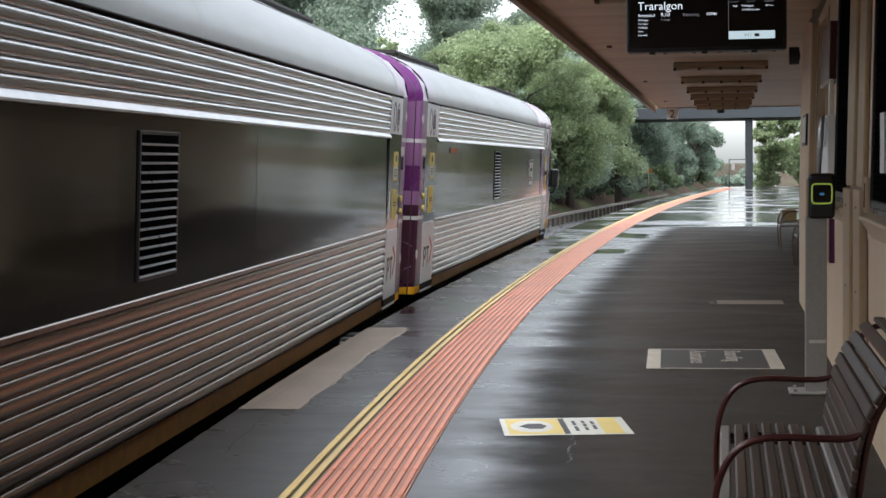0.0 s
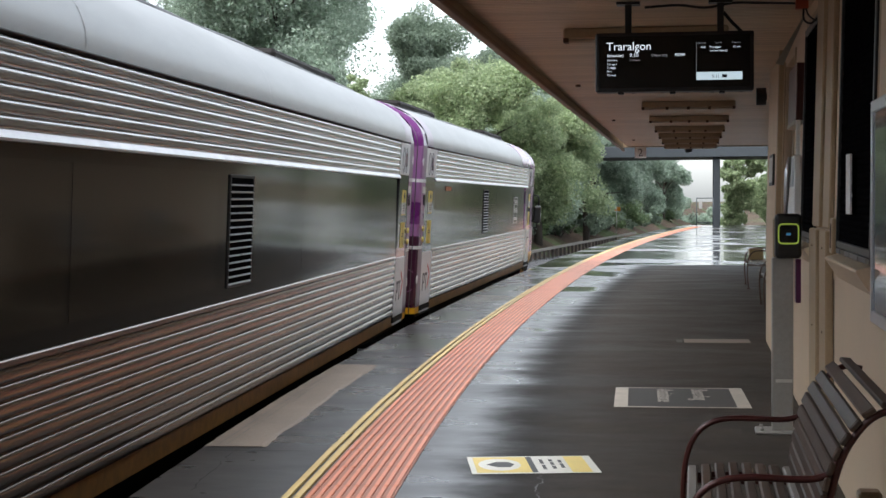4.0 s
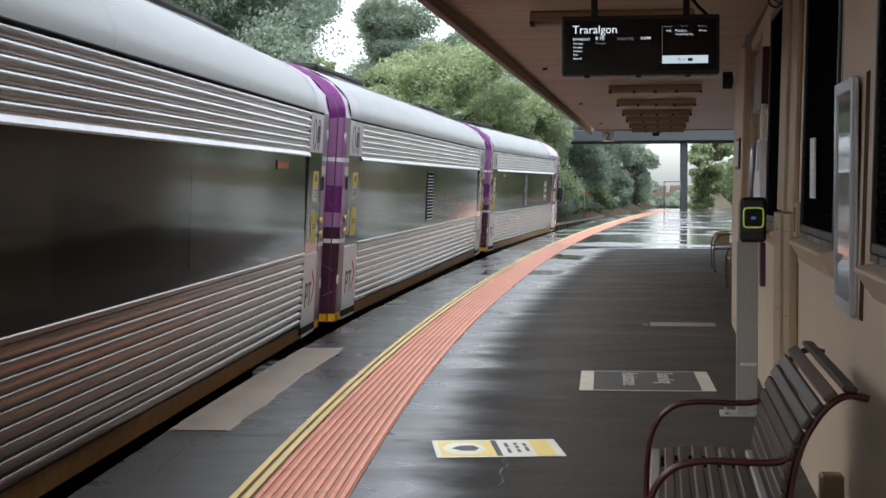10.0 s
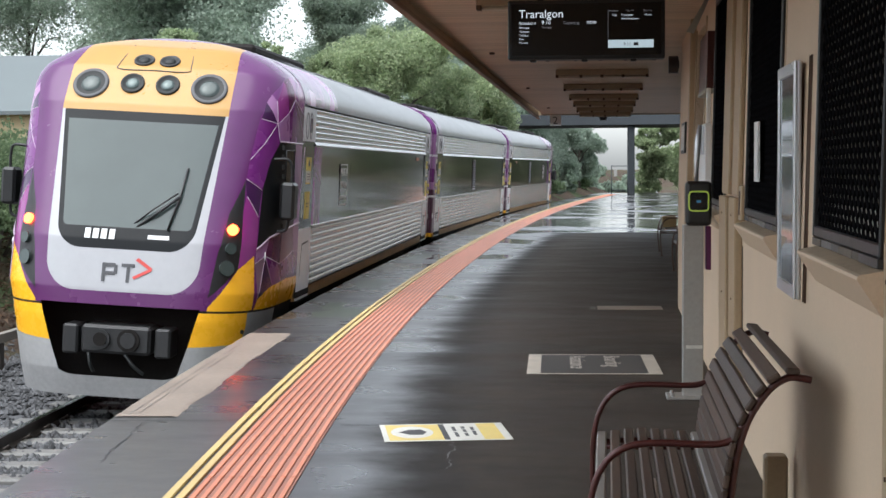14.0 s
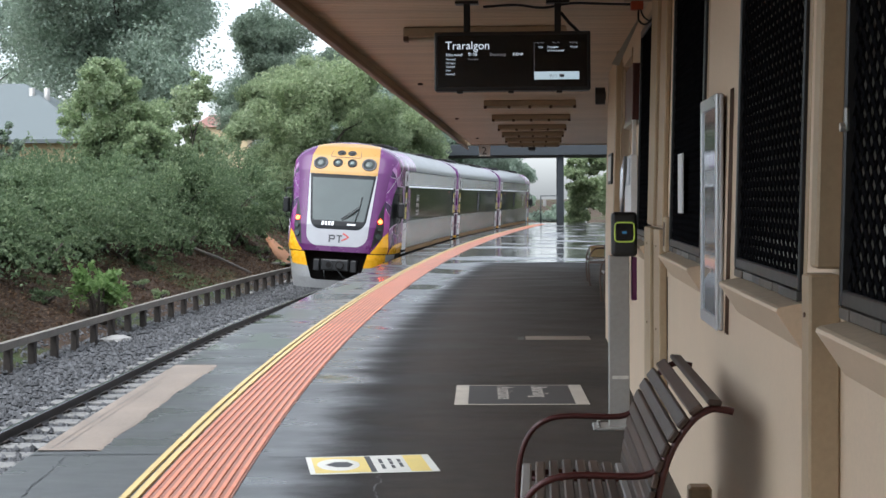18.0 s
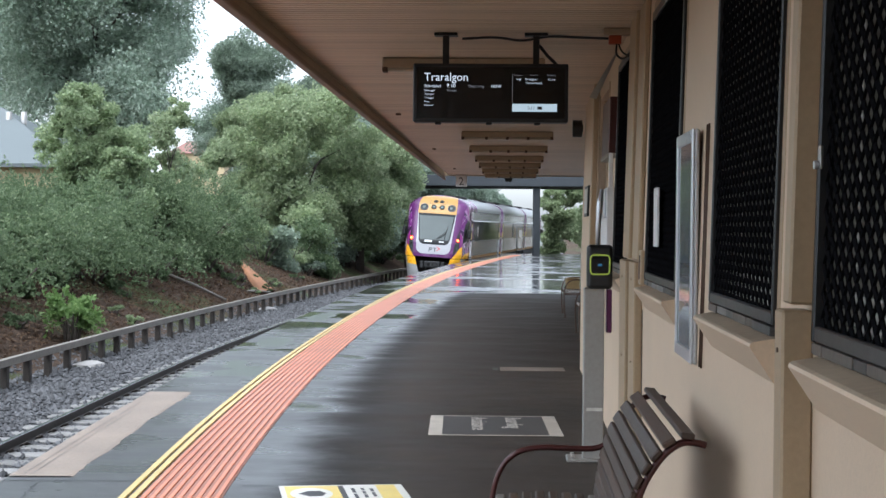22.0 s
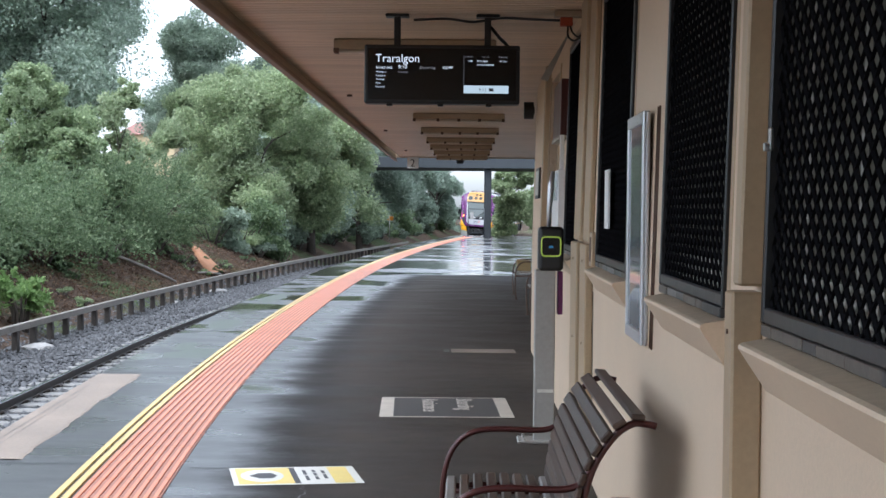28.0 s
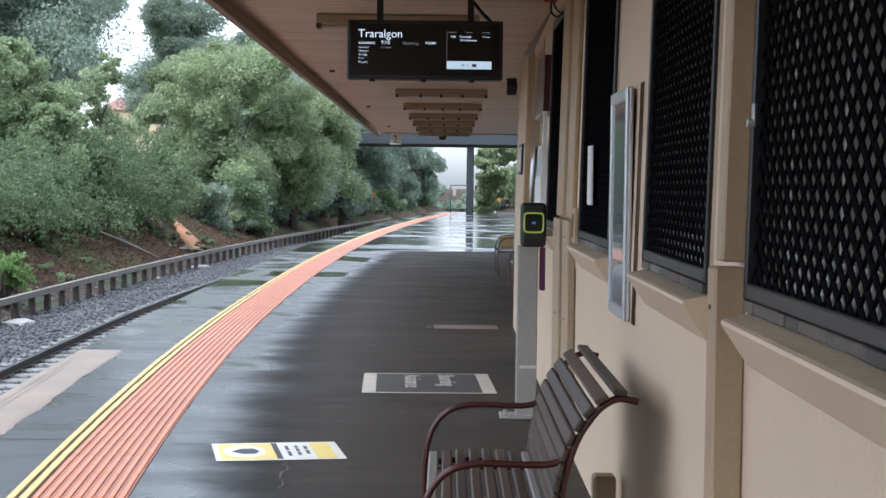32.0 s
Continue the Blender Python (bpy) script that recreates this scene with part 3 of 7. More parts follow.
def build_ground():
    ds = [-900, -400, -200, -120, -60, -40, -30, -24, -20, -17, -15, -13.5, -12, -11, -10.2, -9.4, -8.8, -8.2, -7.6, -7.1, -6.6, -6.2, -5.8, -5, -3.9, -2.5, -1.2, 1, 4, 8, 12, 24, 60, 200, 900]
    ys = [-119, -60, -30] + steps(-10, 110, 1.0) + [116, 124, 134, 146, 160, 180, 205, 240, 290, 350, 410]
    verts, faces, n = [], [], len(ds)
    for y in ys:
        for d in ds:
            x, yy = off(y, d)
            if abs(d) > 300:
                yy = y * 3.0
            verts.append((x, yy, bank(d, y)))
    for i in range(len(ys) - 1):
        for k in range(n - 1):
            faces.append((i * n + k, i * n + k + 1, (i + 1) * n + k + 1, (i + 1) * n + k))
    ob = mesh_part("ground", verts, faces, M_EARTH, None, "", True)
    tagged(ob, "brown earth bank and verge beside the railway", "ground", kind="structure")


def build_track():
    bed = sweep("ballast_bed", [(-6.05, -1.29), (-5.0, -1.24), (-4.4, -1.215), (TRACK, -1.225), (-1.8, -1.25), (-1.0, -1.28), (-0.95, -1.3)], steps(-8, 150, 1.0), M_BALLAST, closed=False)
    tagged(bed, "grey crushed stone ballast under the track", "ballast", kind="structure")
    # loose stones: real pieces over the visible shoulder
    rng = np.random.default_rng(4)
    base = np.array([(1, 0, 0), (-1, 0, 0), (0, 1, 0), (0, -1, 0), (0, 0, 1), (0, 0, -1)], float)
    tri = np.array([(0, 2, 4), (2, 1, 4), (1, 3, 4), (3, 0, 4), (2, 0, 5), (1, 2, 5), (3, 1, 5), (0, 3, 5)])
    verts, faces = [], []
    for i in range(26000):
        y = 14 + 62 * rng.random() ** 1.6
        d = rng.uniform(-6.5, -1.7)
        x, yy = off(y, d)
        z = float(np.interp(d, (-6.5, -6.05, -5.0, -4.4, TRACK, -1.8, -1.0), (-1.02, -1.25, -1.235, -1.205, -1.215, -1.25, -1.28)))
        size = rng.uniform(0.024, 0.058)
        v = base * size * rng.uniform(0.6, 1.3, (6, 3))
        a = rng.uniform(0, 6.28)
        c, s = math.cos(a), math.sin(a)
        v = v @ np.array([(c, s, 0), (-s, c, 0), (0, 0, 0.75)])
        verts.append(v + (x, yy, z + size * 0.25))
        faces.append(tri + 6 * i)
    ob = mesh_part("ballast_stones", np.concatenate(verts), np.concatenate(faces), M_BALLAST)
    tagged(ob, "loose wet grey ballast stones", "ballast", kind="stuff")
    for side, nm in ((-1, "far"), (1, "near")):
        c = TRACK + side * (GAUGE / 2 + 0.035)
        r = tagged(empty("rail"), "worn steel rail with a bright head", "rail", "running rails")
        z = RAILZ
        sweep("web", [(c - 0.065, z - 0.15), (c + 0.065, z - 0.15), (c + 0.065, z - 0.135), (c + 0.012, z - 0.11), (c + 0.012, z - 0.04), (c + 0.034, z - 0.03), (c + 0.034, z - 0.004), (c - 0.034, z - 0.004), (c - 0.034, z - 0.03), (c - 0.012, z - 0.04), (c - 0.012, z - 0.11), (c - 0.065, z - 0.135)], steps(-8, 150, 1.5), M_RAIL, r, swing=1.0)
        sweep("head", [(c - 0.030, z - 0.004), (c + 0.030, z - 0.004), (c + 0.026, z), (c - 0.026, z)], steps(-8, 150, 1.5), M_RAILTOP, r, "polished running surface", swing=1.0)
    one = None
    s = 6.0
    while s < 120:
        x, y = on_track(s)
        m = pose(x, y, 0, 0, 0, -math.degrees(heading(y)))
        if one is None:
            one = tagged(empty("sleeper"), "pale wet concrete sleeper set in ballast", "sleeper", "track sleepers")
            box("beam", -1.3, 1.3, -0.125, 0.125, RAILZ - 0.32, RAILZ - 0.125, M_SLEEPER, one, bevel=0.02)
            for sx in (-1, 1):
                c = sx * (GAUGE / 2 + 0.035)
                for e in (-1, 1):
                    loop = [(0.045, -0.045, -0.125), (0.085, -0.06, -0.095), (0.115, -0.03, -0.08), (0.10, 0.02, -0.075), (0.12, 0.055, -0.10), (0.06, 0.05, -0.125)]
                    tube("clip", [(c + e * px, py, RAILZ + pz) for px, py, pz in loop], 0.013, M_RAIL, one, "dark spring clip", segs=5)
            one.matrix_basis = m
        else:
            copy_thing(one, m)
        s += 0.62


# ---------------------------------------------------------------- platform
WALLX, PLAT_END = 0.85, 92.0


def build_platform():
    ys = steps(-8, PLAT_END, 1.0)
    verts, faces = [], []
    ds = [EDGE, -0.6, -0.3, 0.0, 0.6, 1.2, 2.0, 3.0, 4.5, 7.0, 10.0]
    n = len(ds)
    for y in ys:
        for d in ds:
            verts.append((*off(y, d), 0.0))
    for i in range(len(ys) - 1):
        for k in range(n - 1):
            faces.append((i * n + k, i * n + k + 1, (i + 1) * n + k + 1, (i + 1) * n + k))
    plat = mesh_part("platform", verts, faces, M_ASPHALT)
    tagged(plat, "curved asphalt platform, wet outside the canopy's shelter", "platform", kind="structure")
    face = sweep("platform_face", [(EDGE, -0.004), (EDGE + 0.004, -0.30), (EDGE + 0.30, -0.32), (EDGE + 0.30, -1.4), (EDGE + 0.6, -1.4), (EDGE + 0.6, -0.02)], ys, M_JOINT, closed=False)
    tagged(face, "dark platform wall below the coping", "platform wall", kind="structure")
    # concrete patch along the edge, and cut joints
    vs, fs = [], []
    ys2 = steps(9.9, 14.75, 0.08)
    for y in ys2:
        w = 0.38 + 0.03 * noise.noise((y * 1.3, 0.0, 4.0)) + 0.018 * noise.noise((y * 7.0, 1.0, 4.0))
        e = 0.02 * noise.noise((y * 5.0, 3.0, 1.0))
        vs += [(*off(y, EDGE + max(0.0, e)), 0.006), (*off(y, EDGE + w - 0.03), 0.006), (*off(y, EDGE + w), 0.0015)]
    for k in range(len(ys2) - 1):
        fs += [(3 * k, 3 * k + 1, 3 * k + 4, 3 * k + 3), (3 * k + 1, 3 * k + 2, 3 * k + 5, 3 * k + 4)]
    mesh_part("concrete_patch", vs, fs, M_CONCRETE, plat, "pale worn concrete repair")
    for g, a, b in ((0.075, 9.95, 11.2), (0.078, 11.25, 12.9), (0.082, 13.0, 13.9), (0.125, 10.0, 10.9), (0.128, 11.1, 11.9), (0.130, 12.2, 13.2)):
        sweep("groove", [(EDGE + g, 0.0085), (EDGE + g + 0.004, 0.0085)], steps(a, b, 0.3), M_JOINT, plat, closed=False)
    # ragged cracks in the asphalt
    for k, (x0, y0, x1, y1) in enumerate(((-2.62, 9.72, -2.47, 8.40), (-0.72, 9.10, -0.67, 8.30))):
        rng = random.Random(70 + k)
        pts = [(x0 + (x1 - x0) * j / 16 + rng.uniform(-0.018, 0.018), y0 + (y1 - y0) * j / 16) for j in range(17)]
        wd = [rng.uniform(0.001, 0.006) for _ in pts]
        vs = [(x + e * w, y, 0.0035) for (x, y), w in zip(pts, wd) for e in (-1, 1)]
        mesh_part("crack", vs, [(2 * j, 2 * j + 1, 2 * j + 3, 2 * j + 2) for j in range(16)], M_JOINT, plat, "thin ragged crack")
    for y, a, b in ((9.75, EDGE, 0.0), (9.6, 0.62, 1.35), (14.85, EDGE, 0.0), (24.0, EDGE, 0.0), (34.0, EDGE, 0.0), (44.0, EDGE, 0.0)):
        sweep("joint", [(a, 0.004), (b, 0.004)], [y, y + 0.018], M_JOINT, plat, closed=False)


def build_tactile():
    strip = tagged(empty("tactile_strip"), "orange ribbed tactile paving strip with yellow edge", "tactile paving", kind="structure")
    # one tile: base plate and nine raised ribs, built once
    bm = bmesh.new()
    L = 0.60
    add_box(bm, 0.115, 0.565, 0.003, L - 0.003, 0.0, 0.006)
    base = len(bm.faces)
    for i in range(9):
        c = 0.137 + i * 0.0505
        add_box(bm, c - 0.013, c + 0.013, 0.008, L - 0.008, 0.004, 0.013, 0.003)
    bm.faces.ensure_lookup_table()
    for f in bm.faces[:base]:
        f.material_index = 1
    first = part("tile", bm, M_TACT, strip)
    first.data.materials.append(M_TACTBASE)
    s = -7.0
    x, y = at_s(s)
    first.matrix_basis = pose(x, y, 0, 0, 0, -math.degrees(heading(y)))
    while s < 86:
        s += L
        x, y = at_s(s)
        t = new("tile", first.data)
        t.parent = strip
        t.matrix_basis = pose(x, y, 0, 0, 0, -math.degrees(heading(y)))
    for k, c in enumerate((0.018, 0.078)):
        sweep("yellow_line", [(c - 0.018, 0.002), (c - 0.015, 0.012), (c + 0.020, 0.012), (c + 0.023, 0.002)], steps(-7, 86, 0.6), M_YELLOW, strip, "yellow raised edge line", closed=False)


def build_markings():
    # boarding-assistance panel
    t = tagged(empty("boarding_panel", 0.0, 12.62, 0.003, 2.0), "dark floor panel with cream ends and worn lettering", "floor marking")
    hx, hy = 0.49, 0.60
    box("field", -hx + 0.10, hx - 0.10, -hy + 0.03, hy - 0.03, 0, 0.002, M_MARKDARK, t, bevel=0)
    for a, b in ((-hx, -hx + 0.10), (hx - 0.10, hx)):
        box("end_band", a, b, -hy, hy, 0, 0.0025, M_MARKING, t, "cream painted band", bevel=0)
    for a, b in ((-hy, -hy + 0.03), (hy - 0.03, hy)):
        box("border", -hx + 0.10, hx - 0.10, a, b, 0, 0.0025, M_MARKING, t, bevel=0)
    for line, px in (("Boarding", 0.095), ("Assistance", -0.17)):
        text("lettering", line, 0.185, pose(px, 0.49, 0.003, 0, 0, -90), M_MARKTXT, t, 0.0006)
    # yellow and white notice
    t = tagged(empty("floor_notice", -0.80, 9.42, 0.003, 11.0), "yellow and white notice stuck to the platform", "floor sticker")
    hx, hy = 0.355, 0.29
    box("backing", -hx, hx, -hy, hy, 0, 0.0015, M_SIGNW, t, bevel=0)
    box("yellow_field", -hx + 0.03, -0.02, -hy + 0.03, hy - 0.03, 0.0015, 0.0022, M_SIGNY, t, bevel=0)
    box("yellow_field", 0.20, hx - 0.045, -hy + 0.02, hy - 0.02, 0.0015, 0.0022, M_SIGNY, t, bevel=0)
    mesh_part("pale_disc", [(-0.185 + 0.12 * math.cos(k * 0.3142), 0.20 * math.sin(k * 0.3142), 0.0026) for k in range(20)], [tuple(range(20))], M_SIGNW, t)
    mesh_part("icon", [(-0.26, 0, 0.003), (-0.20, -0.09, 0.003), (-0.13, -0.09, 0.003), (-0.10, 0, 0.003), (-0.13, 0.09, 0.003), (-0.20, 0.09, 0.003)], [(0, 1, 2, 3, 4, 5)], M_SIGNK, t, "dark train symbol")
    box("divider", -0.02, 0.012, -hy + 0.03, hy - 0.03, 0.0015, 0.0024, M_SIGNK, t, bevel=0)
    for x, runs in ((0.05, ((-0.17, -0.02), (0.02, 0.17))), (0.105, ((-0.15, -0.05), (-0.02, 0.07), (0.10, 0.17))), (0.155, ((-0.12, 0.02), (0.05, 0.15)))):
        for a, b in runs:
            box("text_bar", x, x + 0.020, a, b, 0.0015, 0.0022, M_SIGNK, t, bevel=0)
    # worn cream strip farther along
    t = tagged(empty("floor_strip", 0.34, 17.5, 0.003, 1.5), "worn pale strip painted across the platform", "floor marking")
    box("band", -0.34, 0.34, -0.22, 0.22, 0, 0.002, M_CONCRETE, t, bevel=0)
    box("band_end", -0.42, -0.36, -0.20, 0.14, 0, 0.002, M_MARKDARK, t, bevel=0)


# ---------------------------------------------------------------- station building
LEAN_Z, LEAN = 1.20, 1.35  # above the sills the boarded wall leans back by this many degrees


def leaning(name):
    """An empty at the foot of the wall whose parts lean back with the boarding."""
    ob = new(name)
    ob.matrix_basis = pose(WALLX, 0, LEAN_Z, 0, LEAN, 0) @ pose(0, 0, -LEAN_Z)
    return ob


def window_unit(y0, y1, z0, z1, n):
    w = tagged(leaning("window_%d" % n), "dark window behind black diamond wire mesh, tan frame", "window", kind="structure")
    fr = 0.05 if n >= 3 else 0.014
    box("glass", 0.022, 0.034, y0, y1, z0 - 0.02, z1, M_PALEGLASS if n == 1 else M_DARKGLASS, w, "dusty dark glass", bevel=0)
    box("mesh_frame", -0.016, 0.016, y0, y0 + fr, z0 - 0.038, z1, M_BLACK, w)
    box("mesh_frame", -0.016, 0.016, y1 - 0.028, y1, z0 - 0.038, z1, M_BLACK, w)
    box("mesh_frame", -0.014, 0.016, y0 + fr, y1 - 0.028, z0 - 0.036, z0, M_FRAMEGREY, w, "grimy grey lower frame rail")
    box("mesh_frame", -0.016, 0.016, y0 + fr, y1 - 0.028, z1 - 0.045, z1, M_BLACK, w)
    # expanded diamond mesh: rows of zigzag strands
    cw, amp, t = 0.080, 0.0158, 0.0084
    verts, faces = [], []
    z, row = z0 + 0.006, 0
    while z < z1 - 0.045:
        k, y, prev = 0, y0 + fr, None
        while y < y1 - 0.028 + 0.001:
            p = (y, z + (amp if (k + row) % 2 else -amp))
            if prev:
                i = len(verts)
                for yy, zz in (prev, p):
                    verts += [(-0.004, yy, zz - t), (-0.001, yy, zz + t), (0.003, yy, zz + t), (0.003, yy, zz - t)]
                faces += [(i, i + 1, i + 5, i + 4), (i + 1, i + 2, i + 6, i + 5), (i + 3, i, i + 4, i + 7)]
            prev = p
            y += cw / 2
            k += 1
        z += amp * 2
        row += 1
    mesh_part("wire_mesh", verts, faces, M_MESHWIRE, w, "black diamond security mesh")
    if n <= 2:
        for u, wd in ((0.06, 0.07), (0.60, 0.03), (0.835, 0.03)):
            yy = y0 + (y1 - y0) * u
            box("curtain_edge", 0.016, 0.022, yy, yy + wd, z0 + 0.02, z1 - 0.02, M_BLIND, w, "pale curtain edge", bevel=0)
        box("inner_sill", 0.013, 0.019, y0 + 0.02, y0 + (y1 - y0) * 0.80, z0 + 0.002, z0 + 0.085, M_BLIND, w, "pale strip at the foot of the window", bevel=0)
    # tan timber frame, flashing strip and a corbelled sill
    box("jamb", -0.003, 0.10, y0 - 0.05, y0, z0 - 0.038, z1 + 0.06, M_TRIM, w)
    box("jamb", -0.003, 0.10, y1, y1 + 0.05, z0 - 0.038, z1 + 0.06, M_TRIM, w)
    box("head", -0.003, 0.10, y0, y1, z1, z1 + 0.06, M_TRIM, w)
    zs = z0 - 0.038
    rng = random.Random(n)
    y = y0 + 0.01
    while y < y1 - 0.05:
        b = min(y1 - 0.01, y + rng.uniform(0.12, 0.34))
        d = rng.uniform(0.0, 0.006)
        box("flashing", -0.012 - d, 0.06, y, b - 0.004, zs - 0.026 - d * 0.3, zs - 0.001, rng.choice((M_FRAMEGREY, M_FLASH, M_FLASH, M_FLASHPALE)), w, "worn patch of grey flashing", bevel=0.002)
        y = b
    a, b = y0 + 0.0, y1 - 0.03
    zs -= 0.028
    prof = [(0.04, zs + 0.004), (-0.060, zs - 0.016), (-0.069, zs - 0.021), (-0.071, zs - 0.030), (-0.002, zs - 0.128), (0.04, zs - 0.128)]
    vs = [(x, a, z) for x, z in prof] + [(x, b, z) for x, z in prof]
    fs = [tuple(range(6)), tuple(range(6, 12))[::-1]] + [(k, k + 6, (k + 1) % 6 + 6, (k + 1) % 6) for k in range(2, 6)]
    mesh_part("sill", vs, fs, M_WALL, w, "cream corbelled sill")
    mesh_part("sill_top", [vs[0], vs[1], vs[2], vs[8], vs[7], vs[6]], [(0, 1, 4, 5), (1, 2, 3, 4)], M_SILL, w, "weathered tan sill top")
    return w


OPENINGS = [  # y0, y1, z0, z1, kind
    (2.20, 4.22, 1.285, 2.66, "window"),
    (4.80, 6.21, 1.285, 2.66, "window"),
    (7.42, 9.08, 1.275, 2.66, "window"),
    (10.62, 11.92, 1.27, 2.66, "window"),
    (13.15, 14.52, 0.02, 2.62, "door"),
]
WALL_Y0, WALL_Y1 = -14.0, 17.6


def build_building():
    bm = bmesh.new()
    x0, x1 = WALLX, WALLX + 0.22
    y = WALL_Y0
    for a, b, z0, z1, kind in OPENINGS:
        add_box(bm, x0, x1, y, a, 0.0, LEAN_Z)
        add_box(bm, x0, x1, y, a, LEAN_Z, 2.9)
        if z0 > 0.1:
            add_box(bm, x0, x1, a, b, 0.0, LEAN_Z)
            add_box(bm, x0 + 0.03, x1, a, b, LEAN_Z, z0 - 0.03)
        add_box(bm, x0, x1, a, b, z1, 2.9)
        y = b
    add_box(bm, x0, x1, y, WALL_Y1, 0.0, LEAN_Z)
    add_box(bm, x0, x1, y, WALL_Y1, LEAN_Z, 2.9)
    for v in bm.verts:
        v.co.x += max(0.0, v.co.z - LEAN_Z) * math.tan(radians(LEAN))
    wall = tagged(part("wall_front", bm, M_WALL), "cream rendered station building wall", "wall", kind="structure")
    bm = bmesh.new()
    add_box(bm, WALLX + 0.22, 7.0, WALL_Y1 - 0.22, WALL_Y1, 0.0, 2.9)
    tagged(part("wall_end", bm, M_WALL), "cream rendered end wall", "wall", kind="structure")
    bm = bmesh.new()
    add_box(bm, WALLX + 0.22, 7.0, WALL_Y0, WALL_Y0 + 0.2, 0.0, 2.9)
    add_box(bm, 6.8, 7.0, WALL_Y0 + 0.2, WALL_Y1 - 0.22, 0.0, 2.9)
    tagged(part("wall_back", bm, M_WALL), "cream rendered back walls", "wall", kind="structure")
    # Unseen block, added to cover bright sky that the train's windows would reflect.
    bm = bmesh.new()
    add_box(bm, 2.0, 2.25, WALL_Y1 + 0.8, 40.0, 0.0, 2.82)
    add_box(bm, 2.25, 7.0, 39.8, 40.0, 0.0, 2.82)
    tagged(part("unseen_rear_wall", bm, M_WALL), "unseen cream wall added beyond the corner to block bright sky", "wall", kind="structure")
    n = 0
    for a, b, z0, z1, kind in OPENINGS:
        if kind == "window":
            n += 1
            window_unit(a, b, z0, z1, n)
    d = tagged(leaning("door_1"), "dark closed door with a tan frame", "door", kind="structure")
    a, b = 13.15, 14.52
    box("leaf", 0.10, 0.14, a, b, 0.02, 2.1, M_BLACK, d, "dark door leaf")
    box("fanlight", 0.10, 0.12, a, b, 2.14, 2.62, M_DARKGLASS, d)
    box("frame", -0.01, 0.12, a - 0.06, a, 0.0, 2.66, M_TRIM, d)
    box("frame", -0.01, 0.12, b, b + 0.06, 0.0, 2.66, M_TRIM, d)
    box("transom", 0.05, 0.14, a, b, 2.1, 2.14, M_TRIM, d)
    # tan posts between the openings: a shaft above, a stouter base below the sills
    for y0, y1, pr in ((4.275, 4.36, 0.060), (9.38, 9.80, 0.030), (9.86, 10.36, 0.046), (14.7, 14.85, 0.05)):
        p = tagged(leaning("pilaster"), "tan painted timber post on the cream wall", "pilaster", "wall posts")
        box("shaft", -pr, 0.0, y0, y1, 1.33, 2.78, M_TRIM, p, bevel=0.006)
        upright = (pose(0, 0, LEAN_Z, 0, LEAN, 0) @ pose(0, 0, -LEAN_Z)).inverted()
        base = box("base_post", -pr - 0.014, 0.0, y0 - 0.012, y1 + 0.012, 0.0, 1.318, M_TRIM, p, bevel=0.006)
        base.matrix_basis = upright
        for z in (0.35, 0.75, 1.22):
            disc("bolt", (-pr - 0.015, (y0 + y1) / 2, z), (1, 0, 0), 0.006, 0.006, M_BRACKET, p, segs=8).matrix_basis = upright
    k = tagged(empty("wall_joint", WALLX, 0, 0), "dark open joint between two wall panels", "joint", kind="structure")
    box("gap", -0.003, 0.002, 9.315, 9.335, 0.05, 1.06, M_JOINT, k, bevel=0)
    k = tagged(leaning("window_stop"), "short tan timber block at the foot of the window frame", "timber block")
    box("block", -0.03, 0.0, 9.14, 9.30, 1.20, 1.39, M_TRIM, k, bevel=0.006)
    box("plate", -0.034, -0.03, 9.19, 9.24, 1.23, 1.36, M_BRACKET, k, "rusty screw plate", bevel=0.001)


CANX0, CAN_Y0, CAN_Y1, CANZ = -1.50, -14.0, 40.5, 2.80


